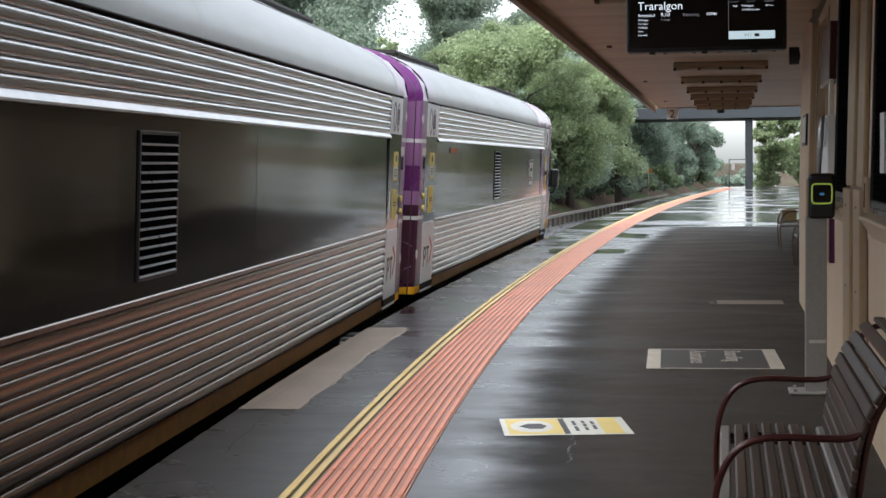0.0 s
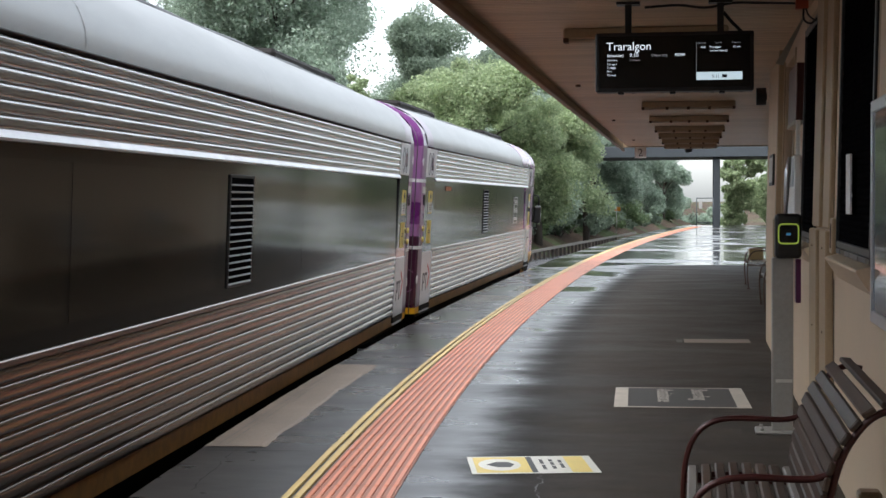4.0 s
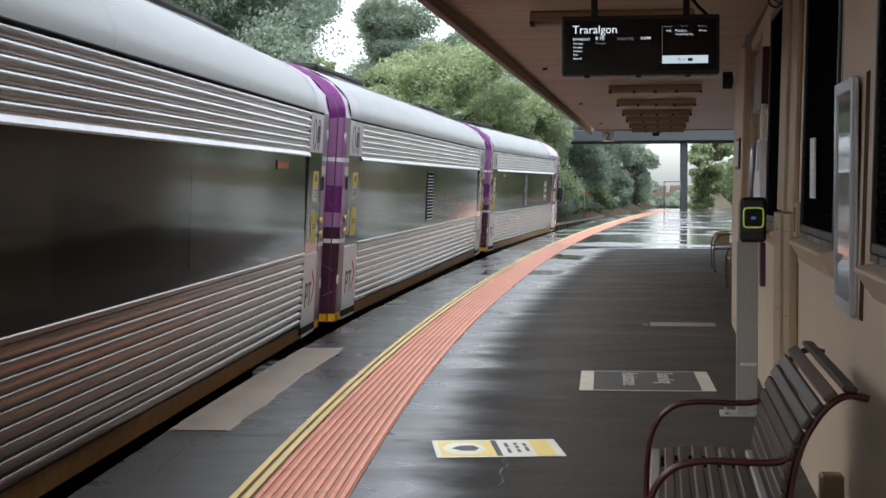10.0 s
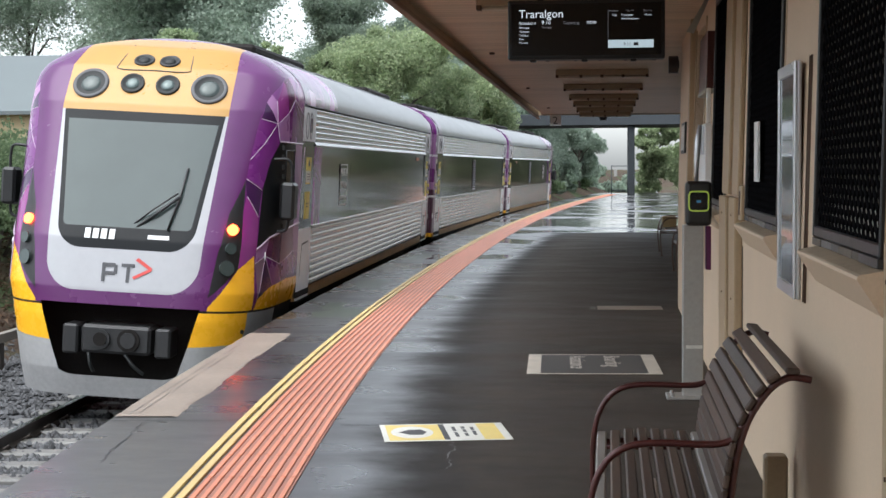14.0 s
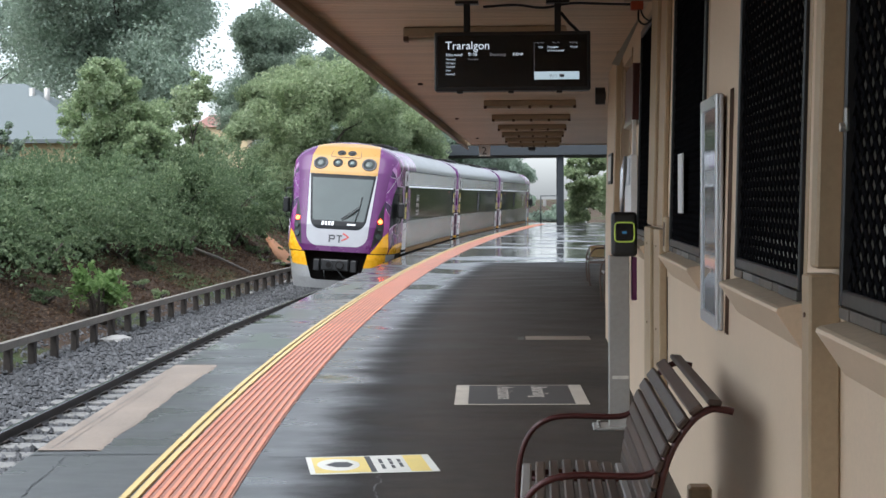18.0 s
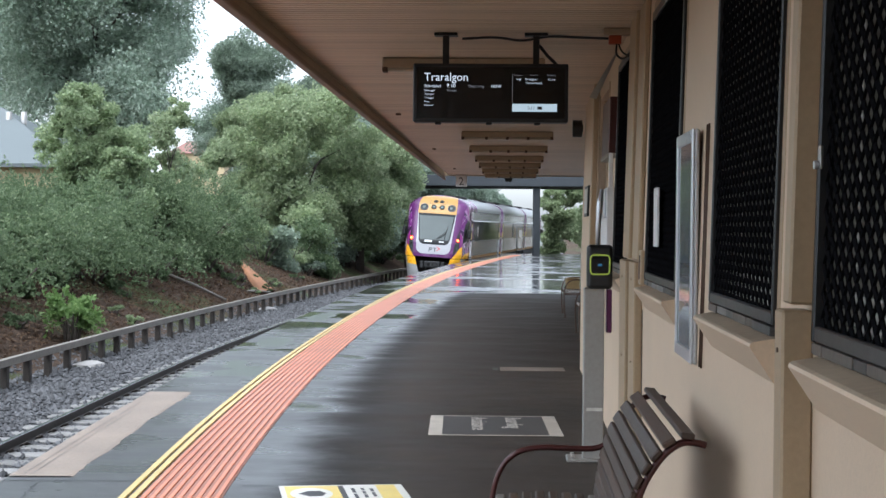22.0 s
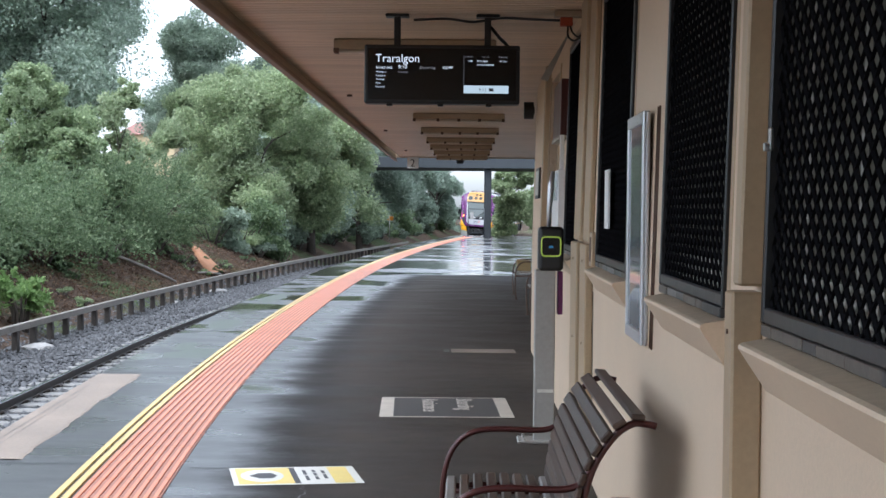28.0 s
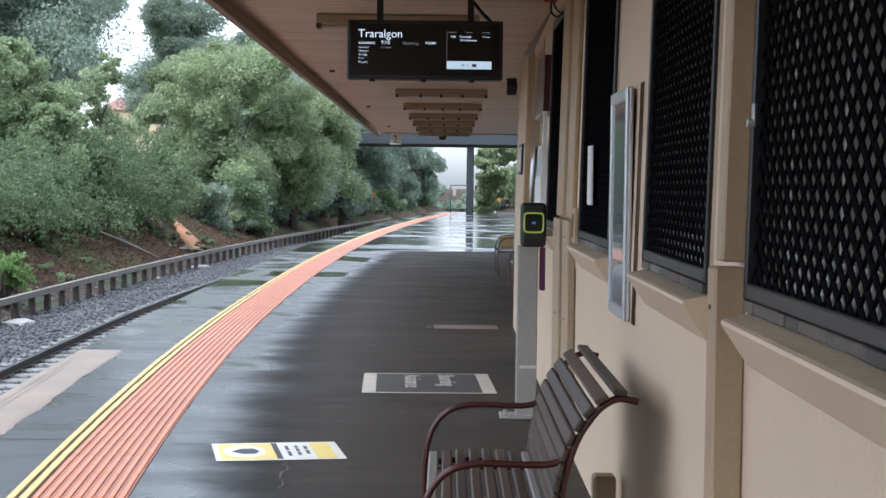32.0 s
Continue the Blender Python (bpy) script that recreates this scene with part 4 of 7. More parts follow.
def build_canopy():
    # lining boards across the ceiling, in one mesh
    verts, faces = [], []
    y, w = CAN_Y0, 0.09
    while y < CAN_Y1 - w:
        i = len(verts)
        for x in (CANX0, 3.2):
            verts += [(x, y + 0.007, CANZ + 0.028), (x, y + 0.020, CANZ), (x, y + w - 0.014, CANZ), (x, y + w - 0.007, CANZ + 0.028)]
        faces += [(i, i + 4, i + 5, i + 1), (i + 1, i + 5, i + 6, i + 2), (i + 2, i + 6, i + 7, i + 3)]
        y += w
    tagged(mesh_part("ceiling", verts, faces, M_CEIL), "cream painted lining boards under the canopy", "ceiling", kind="structure")
    roof = tagged(box("canopy_roof", CANX0 - 0.05, 7.2, CAN_Y0 - 0.2, CAN_Y1 + 0.1, CANZ + 0.02, CANZ + 0.16, M_FASCIA, bevel=0.01), "flat canopy roof over the platform", "roof", kind="structure")
    f = new("fascia")
    f.matrix_basis = pose(0, 22, 0, 0, 0, 0.36) @ pose(0, -22, 0)
    tagged(f, "weathered timber fascia along the canopy's edge", "fascia", kind="structure")
    box("edge_board", CANX0 - 0.06, CANX0, CAN_Y0, CAN_Y1, CANZ - 0.10, CANZ + 0.10, M_FASCIA, f, bevel=0.006)
    box("lower_trim", CANX0 - 0.02, CANX0 + 0.035, CAN_Y0, CAN_Y1, CANZ - 0.125, CANZ - 0.08, M_GUTTER, f, bevel=0.006)
    box("gutter", CANX0 - 0.16, CANX0 - 0.06, CAN_Y0, CAN_Y1, CANZ + 0.0, CANZ + 0.11, M_GUTTER, f, bevel=0.03)
    box("end_board", CANX0, 3.2, CAN_Y1 - 0.03, CAN_Y1 + 0.03, CANZ - 0.03, CANZ + 0.10, M_FASCIA, f, bevel=0.006)
    # lamp battens
    one = None
    for y in (18.75, 22.2, 26.0, 29.6, 32.8, 36.1, 39.3):
        if one is None:
            one = tagged(empty("ceiling_light", 0.03, y, CANZ), "unlit cream fluorescent batten on the canopy ceiling", "ceiling light", "canopy lights")
            box("body", -0.62, 0.62, -0.05, 0.05, -0.085, -0.002, M_BATTEN, one, bevel=0.012)
            for k in (-1, 1):
                tube("lamp_tube", [(-0.58, k * 0.028, -0.098), (0.58, k * 0.028, -0.098)], 0.013, M_TUBE, one, "unlit glass tube")
            for x in (-0.60, -0.28, 0.0, 0.28, 0.60):
                box("bracket", x - 0.02, x + 0.02, -0.055, 0.055, -0.112, -0.075, M_BRACKET, one, bevel=0.004)
        else:
            copy_thing(one, pose(0.03, y, CANZ))
    copy_thing(one, pose(-0.26, 12.75, CANZ))
    for x, y in ((-1.2, 18.8), (-1.2, 36.0), (-1.2, 27.0)):
        k = tagged(empty("ceiling_hook", x, y, CANZ), "small dark fitting on the ceiling boards", "fitting", "ceiling fittings")
        disc("stud", (0, 0, -0.012), (0, 0, 1), 0.03, 0.024, M_BRACKET, k, segs=10)


def build_board():
    y, x0, x1, z0, z1 = 11.1, -0.52, 0.54, 2.22, 2.615
    b = new("departure_board")
    b.matrix_basis = pose(-0.036, y, 0.0275) @ Matrix.Diagonal((0.97, 1, 0.98, 1))
    tagged(b, "black hanging departure screen with white lettering", "departure board")
    box("casing", x0, x1, 0.0, 0.16, z0, z1, M_BLACK, b, bevel=0.008)
    box("screen", x0 + 0.025, x1 - 0.025, -0.004, 0.0, z0 + 0.025, z1 - 0.025, M_BLACKGLASS, b, bevel=0)
    for x in (-0.30, 0.32):
        box("hanger", x - 0.022, x + 0.022, 0.05, 0.11, z1, CANZ + 0.028, M_BLACK, b)
        box("hanger_plate", x - 0.08, x + 0.08, 0.02, 0.14, CANZ + 0.008, CANZ + 0.027, M_BLACK, b)
    for x in (-0.35, 0.0, 0.33):
        box("lug", x - 0.02, x + 0.02, 0.02, 0.10, z0 - 0.015, z0, M_BLACK, b)

    def put(s, px, pz, size, mat):
        text("lettering", s, size, pose(px, -0.0055, pz, 90, 0, 0), mat, b, 0.0004)
    put("Traralgon", -0.445, 2.498, 0.077, M_GLOWTXT)
    put("Scheduled", -0.442, 2.453, 0.0275, M_GLOWTXT)
    put("9:10", -0.290, 2.453, 0.036, M_GLOWTXT)
    put("Departing", -0.142, 2.453, 0.0265, M_GREYTXT)
    put("now", 0.014, 2.453, 0.040, M_GLOWTXT)
    for k, word in enumerate(("Warragul", "Yarragon", "Trafalgar", "Moe", "Morwell")):
        put(word, -0.442, 2.426 - 0.025 * k, 0.018, M_GLOWTXT)
    put("Traralgon", -0.290, 2.426, 0.018, M_GREYTXT)
    put("Traralgon", 0.245, 2.502, 0.020, M_GLOWTXT)
    put("Limited express", 0.248, 2.479, 0.018, M_GLOWTXT)
    for x, word in ((0.166, "Scheduled"), (0.28, "Train To"), (0.396, "Departing")):
        put(word, x, 2.533, 0.014, M_GREYTXT)
    put("9:58", 0.186, 2.502, 0.018, M_GLOWTXT)
    put("47 min", 0.402, 2.502, 0.018, M_GLOWTXT)
    box("clock_bar", 0.159, 0.464, -0.0055, -0.0046, 2.291, 2.344, M_GLOW, b, "bright white clock bar", bevel=0)
    put("9:11", 0.262, 2.305, 0.030, M_SIGNK)
    box("text_bar", 0.330, 0.362, -0.0062, -0.0055, 2.306, 2.326, M_SIGNK, b, bevel=0)
    box("divider", 0.158, 0.160, -0.0055, -0.0048, 2.344, 2.545, M_GREYTXT, b, bevel=0)
    tube("cable", [(0.34, 0.1, CANZ - 0.05), (0.40, 0.12, CANZ - 0.12), (0.44, 0.1, CANZ - 0.16), (0.46, 0.08, z1)], 0.012, M_BLACK, b)
    c = tagged(empty("conduit", 0, 0, 0), "thin black cable clipped along the ceiling", "cable")
    tube("run", smooth_line([(-0.22, 11.2, CANZ - 0.035), (0.0, 11.2, CANZ - 0.025), (0.18, 11.2, CANZ - 0.045), (0.36, 11.18, CANZ - 0.02), (0.55, 11.1, CANZ - 0.035), (0.76, 10.95, CANZ - 0.06)]), 0.009, M_BLACK, c)
    box("connector", 0.74, 0.82, 10.88, 10.95, CANZ - 0.10, CANZ - 0.045, M_CABLERED, c, "red-orange cable joint")
    tube("drop", smooth_line([(0.79, 10.9, CANZ - 0.10), (0.79, 10.88, CANZ - 0.17), (0.83, 10.85, CANZ - 0.20), (0.87, 10.8, CANZ - 0.17)]), 0.007, M_BLACK, c)
    tube("drop", smooth_line([(0.80, 10.9, CANZ - 0.09), (0.82, 10.86, CANZ - 0.15), (0.86, 10.8, CANZ - 0.19)]), 0.006, M_BLACK, c)
    k = tagged(empty("junction_box", 0.80, 10.9, CANZ), "cream junction box under the ceiling boards", "junction box")
    box("lid", -0.10, 0.09, -0.05, 0.05, -0.045, -0.002, M_BATTEN, k, bevel=0.006)
    k = tagged(empty("paper_strip", 0.77, 11.1, CANZ), "torn pale paper strip hanging from the ceiling", "paper strip")
    mesh_part("strip", [(0.03, 0, -0.13), (0.042, 0.01, -0.13), (-0.095, 0.02, -0.44), (-0.145, 0.0, -0.43), (0.03, 0.004, -0.13), (0.042, 0.014, -0.13), (-0.095, 0.024, -0.44), (-0.145, 0.004, -0.43)], [(0, 1, 2, 3), (7, 6, 5, 4), (0, 3, 7, 4), (1, 5, 6, 2), (3, 2, 6, 7), (0, 4, 5, 1)], M_BLIND, k)


def build_reader():
    r = tagged(empty("card_reader_post", 0.66, 10.9, 0), "grey post with black ticket reader and lime ring", "ticket reader")
    w = 0.066
    box("post", -w, w, -0.06, 0.06, 0.012, 1.12, M_GALV, r, bevel=0.006)
    box("base_plate", -0.17, 0.13, -0.13, 0.13, 0.0, 0.018, M_GALV, r, bevel=0.006)
    for a, b in ((-0.13, -0.09), (0.09, -0.09), (-0.13, 0.09), (0.09, 0.09)):
        disc("bolt", (a, b, 0.026), (0, 0, 1), 0.014, 0.018, M_GALV, r, segs=6)
    box("label_strip", -0.045, 0.06, -0.0625, -0.06, 0.325, 0.346, M_SIGNW, r, bevel=0)
    bm = bmesh.new()
    add_box(bm, -0.049, 0.115, -0.09, 0.06, 1.115, 1.40, 0.026, None, 4)
    head = part("reader_head", bm, M_BLACK, r, "black rounded reader housing")
    # ring: rounded square loop
    pts = []
    for k in range(40):
        a = k * math.tau / 40
        cx, cz = math.cos(a), math.sin(a)
        e = 0.35
        pts.append((0.033 + 0.062 * math.copysign(abs(cx) ** e, cx), -0.094, 1.272 + 0.062 * math.copysign(abs(cz) ** e, cz)))
    tube("ring", pts + [pts[0]], 0.005, M_GREENRING, head, "lime green ring")
    box("screen", -0.020, 0.086, -0.0935, -0.090, 1.22, 1.325, M_BLACKGLASS, head, bevel=0)
    box("icon", 0.019, 0.047, -0.0955, -0.0938, 1.262, 1.278, M_SCREENB, head, bevel=0)
    box("side_panel", 0.082, 0.115, -0.03, 0.10, 0.83, 1.11, M_PURPLEPANEL, r, "purple side panel", bevel=0.004)
    tube("aerial", [(0.02, 0.0, 1.39), (0.022, 0.0, 1.5), (0.032, 0.0, 1.66), (0.045, 0, 1.76)], [0.012, 0.017, 0.02, 0.012], M_ALU, r, "pale curved aerial")


BENCH_BACK = ((0.098, 0.455), (0.108, 0.53), (0.122, 0.61), (0.146, 0.69), (0.180, 0.755), (0.225, 0.812), (0.275, 0.842), (0.318, 0.840))


def bench(x, y, m_slat, length=1.42, label="", iron=M_MAROON):
    """A slatted bench with looping iron arms and a back that curls over, its back to the wall (+x)."""
    b = tagged(empty("bench", x, y, 0), label, "bench", "platform benches")
    L = length / 2
    rng = random.Random(int(y * 100))
    for k in range(8):
        sx = -0.305 + 0.0525 * k
        sz = 0.418 + 0.018 * math.sin(min(1.0, k / 4.5) * 1.57) - 0.004 * max(0, k - 3)
        box("seat_slat", sx - 0.019, sx + 0.019, -L + rng.uniform(-0.006, 0.006), L + rng.uniform(-0.006, 0.006), sz, sz + 0.024, M_GREYWOOD if k in (0, 7) else m_slat, b, bevel=0.006)
    line = smooth_line([(px, 0, pz) for px, pz in BENCH_BACK], 8)
    run = [0.0]
    for p, q in zip(line, line[1:]):
        run.append(run[-1] + (q - p).length)
    total = run[-1] - 0.035
    for k in range(10):
        u = 0.012 + (total - 0.012) * k / 9
        px, pz = float(np.interp(u, run, [q.x for q in line])), float(np.interp(u, run, [q.z for q in line]))
        qx, qz = float(np.interp(u + 0.02, run, [q.x for q in line])), float(np.interp(u + 0.02, run, [q.z for q in line]))
        a = math.atan2(qx - px, qz - pz)
        px, pz = px - 0.022 * math.cos(a), pz + 0.022 * math.sin(a)
        box("back_slat", px - 0.010, px + 0.010, -L + rng.uniform(-0.006, 0.006), L + rng.uniform(-0.006, 0.006), pz - 0.0225, pz + 0.0225, m_slat, b, bevel=0.005, turn=Matrix.Rotation(a, 4, "Y"))
    for yy in (-L + 0.03, L - 0.03):
        tube("frame", smooth_line([(-0.33, yy, 0.402), (-0.15, yy, 0.412), (0.04, yy, 0.396), (0.085, yy, 0.41)] + [(px, yy, pz) for px, pz in BENCH_BACK] + [(0.345, yy, 0.834)]), 0.012, iron, b)
        arc = [(-0.32, yy, 0.012), (-0.335, yy, 0.15), (-0.342, yy, 0.30), (-0.336, yy, 0.43), (-0.315, yy, 0.52), (-0.275, yy, 0.585), (-0.215, yy, 0.622), (-0.13, yy, 0.634), (0.0, yy, 0.631), (0.07, yy, 0.634), (0.115, yy, 0.655), (0.142, yy, 0.70)]
        tube("arm", smooth_line(arc), 0.0115, iron, b, "looping maroon iron arm")
        tube("back_leg", smooth_line([(0.09, yy, 0.41), (0.13, yy, 0.2), (0.20, yy, 0.012)]), 0.014, iron, b)
        tube("rail", [(-0.33, yy, 0.385), (0.09, yy, 0.385)], 0.012, iron, b)
        for fx in (-0.32, 0.20):
            disc("foot", (fx, yy, 0.006), (0, 0, 1), 0.03, 0.012, iron, b, segs=12)
    tube("stretcher", [(-0.10, -L + 0.03, 0.25), (-0.10, L - 0.03, 0.25)], 0.011, iron, b)
    return b


def build_things():
    bench(0.40, 6.15, M_WOOD, 1.42, "dark slatted bench with maroon iron arms by the wall")
    for x, y in ((1.32, 28.2), (1.36, 22.8)):
        bench(x, y, M_PALEWOOD, 1.5, "pale worn slatted bench farther along the platform", M_BRACKET)
    tagged(box("wooden_crate", 1.03, 1.26, 28.0, 28.5, 0.458, 0.64, M_CRATE, bevel=0.008), "yellowish timber box resting on the far bench", "box")
    # poster case
    c = tagged(empty("poster_case", WALLX, 0, 0), "silver framed notice case on the wall", "notice case")
    y0, y1, z0, z1 = 6.66, 7.27, 0.985, 1.895
    box("body", -0.018, 0.0, y0, y1, z0, z1, M_ALU, c, bevel=0.006)
    for a, b, p, q in ((y0, y0 + 0.045, z0, z1), (y1 - 0.045, y1, z0, z1)):
        box("frame_side", -0.028, -0.018, a, b, p, q, M_ALU, c)
    for p, q in ((z0, z0 + 0.05), (z1 - 0.05, z1)):
        box("frame_rail", -0.028, -0.018, y0 + 0.045, y1 - 0.045, p, q, M_ALU, c)
    g = box("glass", -0.021, -0.0185, y0 + 0.045, y1 - 0.045, z0 + 0.05, z1 - 0.05, material("case_glass", (0.20, 0.22, 0.24), 0.05, bump=0), c, "reflecting glass over a pale notice", bevel=0)
    # number sign at the canopy's end
    s = tagged(empty("platform_sign", -1.19, 40.3, 0), "small white square sign with a black 2", "sign")
    box("plate", -0.14, 0.14, -0.01, 0.01, 2.50, 2.78, M_WHITE, s, bevel=0.003)
    text("numeral", "2", 0.27, pose(-0.072, -0.014, 2.545, 90, 0, 0), M_SIGNK, s, 0.001)
    k = tagged(empty("security_camera", -0.02, 40.0, CANZ), "small black camera under the canopy", "camera")
    box("housing", -0.09, 0.09, -0.15, 0.1, -0.18, -0.06, M_BLACK, k, bevel=0.03)
    box("mount", -0.03, 0.03, -0.03, 0.03, -0.06, 0.0, M_BLACK, k)
    k = tagged(empty("wall_lamp", WALLX, 17.3, 2.55), "dark round lamp on the building's corner", "lamp")
    disc("lamp_body", (-0.06, 0.1, 0), (1, 0, 0), 0.09, 0.10, M_BLACK, k)
    box("arm", -0.03, 0.0, 0.06, 0.14, -0.04, 0.04, M_BLACK, k)
    # kerb block by the wall
    tagged(box("wooden_block", 0.73, 0.82, 6.78, 6.88, 0.0, 0.36, M_TRIM, bevel=0.01), "brown wooden block standing on the platform by the wall", "block")
    k = tagged(empty("notice_sheet", WALLX, 0, 0), "narrow white notice tied to the window mesh", "notice")
    box("sheet", -0.026, -0.017, 8.17, 8.38, 1.42, 1.705, M_WHITE, k, bevel=0)
    k = tagged(empty("latch", WALLX, 0, 0), "small silver latch on the window frame", "latch")
    box("plate", -0.026, -0.016, 4.08, 4.10, 1.645, 1.70, M_GALV, k, bevel=0.004)
    disc("knob", (-0.030, 4.09, 1.655), (1, 0, 0), 0.010, 0.012, M_TRIMSTEEL, k, segs=12)
    k = tagged(empty("switch_box", WALLX, 0, 0), "grey electrical box on the wall", "electrical box")
    box("casing", -0.05, 0.0, 12.02, 12.80, 1.33, 1.80, M_WHITE, k, "pale meter box", bevel=0.006)
    box("cover", -0.062, -0.05, 12.06, 12.76, 1.58, 1.78, M_ALU, k, bevel=0.004)
    box("conduit", -0.035, -0.005, 12.05, 12.09, 1.80, 2.05, M_WHITE, k)
    k = tagged(leaning("wall_sign"), "maroon box sign with pale lower edge on the wall", "sign")
    box("plate", -0.055, 0.0, 12.12, 13.05, 2.05, 2.46, M_MAROON, k, bevel=0.004)
    box("lower_edge", -0.062, 0.0, 12.10, 13.07, 2.02, 2.05, M_BLIND, k, "pale lower edge", bevel=0.003)
    k = tagged(leaning("wall_notice"), "small pale notice framed in black on the wall", "notice")
    box("frame", -0.02, 0.0, 16.05, 16.75, 1.62, 1.92, M_BLACK, k, bevel=0.003)
    box("sheet", -0.024, -0.02, 16.12, 16.70, 1.65, 1.89, M_SIGNW, k, bevel=0)
    k = tagged(leaning("cable_run"), "thin dark cables clipped down the wall beside the notice case", "cable")
    for yy in (6.44, 6.50):
        tube("cable", [(-0.006, yy, 0.99), (-0.006, yy, 1.4), (-0.006, yy, 1.90)], 0.004, M_BRACKET, k)


# ---------------------------------------------------------------- greenery
def leaf_mesh(name, pos, a, b, mat, parent):
    """One small pointed leaf at each point, with its half axes."""
    n = len(pos)
    k = np.stack([pos - a, pos + a * 0.6 + b * 1.2, pos + a * 0.8 - b * 1.2], 1).reshape(-1, 3)
    me = bpy.data.meshes.new(name)
    me.vertices.add(3 * n)
    me.vertices.foreach_set("co", k.astype(np.float32).ravel())
    me.loops.add(3 * n)
    me.loops.foreach_set("vertex_index", np.arange(3 * n, dtype=np.int32))
    me.polygons.add(n)
    me.polygons.foreach_set("loop_start", np.arange(0, 3 * n, 3, dtype=np.int32))
    me.materials.append(mat)
    me.update()
    me.validate()
    ob = new(name, me)
    ob.parent = parent
    return ob


def leaf_cloud(name, clumps, per, leaf, mat, parent, seed, flat=0.75):
    """Many small folded leaves in clumps: (x, y, z, radius)."""
    rng = np.random.default_rng(seed)
    clumps = np.asarray(clumps, float)
    n = len(clumps) * per
    c = np.repeat(clumps, per, 0)
    v = rng.normal(size=(n, 3))
    v /= np.linalg.norm(v, axis=1, keepdims=True)
    r = rng.random((n, 1)) ** 0.45 * (1 + 0.22 * rng.random((n, 1)) ** 4)
    pos = c[:, :3] + v * r * c[:, 3:4] * (1, 1, flat)
    a = rng.normal(size=(n, 3)) + v * 0.4
    a[:, 2] -= 0.25
    a /= np.linalg.norm(a, axis=1, keepdims=True)
    b = np.cross(a, rng.normal(size=(n, 3)))
    b /= np.linalg.norm(b, axis=1, keepdims=True)
    s = leaf * rng.uniform(0.6, 1.4, (n, 1))
    return leaf_mesh(name, pos, a * s, b * s * 0.5, mat, parent)


def crown(rng, cx, cy, cz, rx, ry, rz, n, cr):
    """Clump centres: an uneven ellipsoid of overlapping boughs, each with its clumps near its own skin."""
    boughs = []
    m = max(5, n // 9)
    for _ in range(m):
        v = rng.normal(size=3)
        v /= np.linalg.norm(v)
        q = 0.30 + 0.52 * rng.random() ** 0.7
        boughs.append((v * (rx * q, ry * q, rz * q), rng.uniform(0.20, 0.42)))
    out = []
    for k in range(n):
        c, s = boughs[k % m]
        v = rng.normal(size=3)
        v[2] = v[2] + 0.35
        v /= np.linalg.norm(v)
        p = c + v * (rx * s, ry * s, rz * s * 0.8) * rng.uniform(0.55, 1.05)
        out.append((cx + p[0], cy + p[1], cz + p[2], cr * rng.uniform(0.5, 1.1)))
    return out


def tree(y, d, height, spread, mat, seed, label, clumps=70, per=170, leaf=0.16, trunk_r=0.22, crown_low=0.3):
    rng = np.random.default_rng(seed)
    x, yy = off(y, d)
    z = bank(d, y) - 0.1
    t = tagged(empty("tree", x, yy, z), label, "tree", "trees on the bank")
    lean = rng.uniform(-0.4, 0.4, 2)
    top = height * 0.62
    verts, faces = [], []

    def add(pts, rad):
        v, f = tube_geo(pts, rad, 7)
        k = len(verts)
        verts.extend(v)
        faces.extend(tuple(i + k for i in q) for q in f)
    spine = [(lean[0] * u * u, lean[1] * u * u, top * u) for u in (0, 0.25, 0.5, 0.75, 1.0)]
    add(spine, [trunk_r, trunk_r * 0.8, trunk_r * 0.6, trunk_r * 0.4, trunk_r * 0.15])
    mesh_part("trunk", verts, faces, M_BARK, t, "", True)
    verts, faces = [], []
    for k in range(9):
        u = 0.3 + 0.07 * k
        a = k * 2.4 + rng.uniform(0, 0.6)
        p = Vector((lean[0] * u * u, lean[1] * u * u, top * u))
        q = p + Vector((math.cos(a) * spread * 0.5, math.sin(a) * spread * 0.5, height * rng.uniform(0.08, 0.25)))
        mid = (p + q) / 2 + Vector((0, 0, height * 0.04))
        add([p, mid, q], [trunk_r * 0.35, trunk_r * 0.2, trunk_r * 0.06])
    mesh_part("branchwork", verts, faces, M_BARK, t, "", True)
    cz = height * (1 + crown_low) / 2
    cl = crown(rng, 0, 0, cz, spread, spread, height * (1 - crown_low) / 2, clumps, spread * 0.26)
    leaf_cloud("crown", cl, per, leaf, mat, t, seed + 100)
    return t


def bush(y, d, rx, ry, rz, zc, mat, seed, label, clumps=60, per=220, leaf=0.06, cat="bush", tight=0.34):
    rng = np.random.default_rng(seed)
    x, yy = off(y, d)
    z = bank(d, y)
    t = tagged(empty("bush", x, yy, z), label, cat, "bushes on the bank")
    verts, faces = [], []
    for k in range(7):
        a = k * 0.9
        v, f = tube_geo([(0.1 * math.cos(a), 0.1 * math.sin(a), -0.3), (rx * 0.35 * math.cos(a), ry * 0.35 * math.sin(a), zc * 0.6), (rx * 0.7 * math.cos(a), ry * 0.7 * math.sin(a), zc + rz * 0.3)], [0.05, 0.035, 0.012], 6)
        i = len(verts)
        verts += v
        faces += [tuple(j + i for j in q) for q in f]
    mesh_part("stem", verts, faces, M_BARK, t, "", True)
    cl = crown(rng, 0, 0, zc, rx, ry, rz, clumps, min(rx, ry, rz) * tight)
    leaf_cloud("leaves", cl, per, leaf, mat, t, seed + 50)
    return t


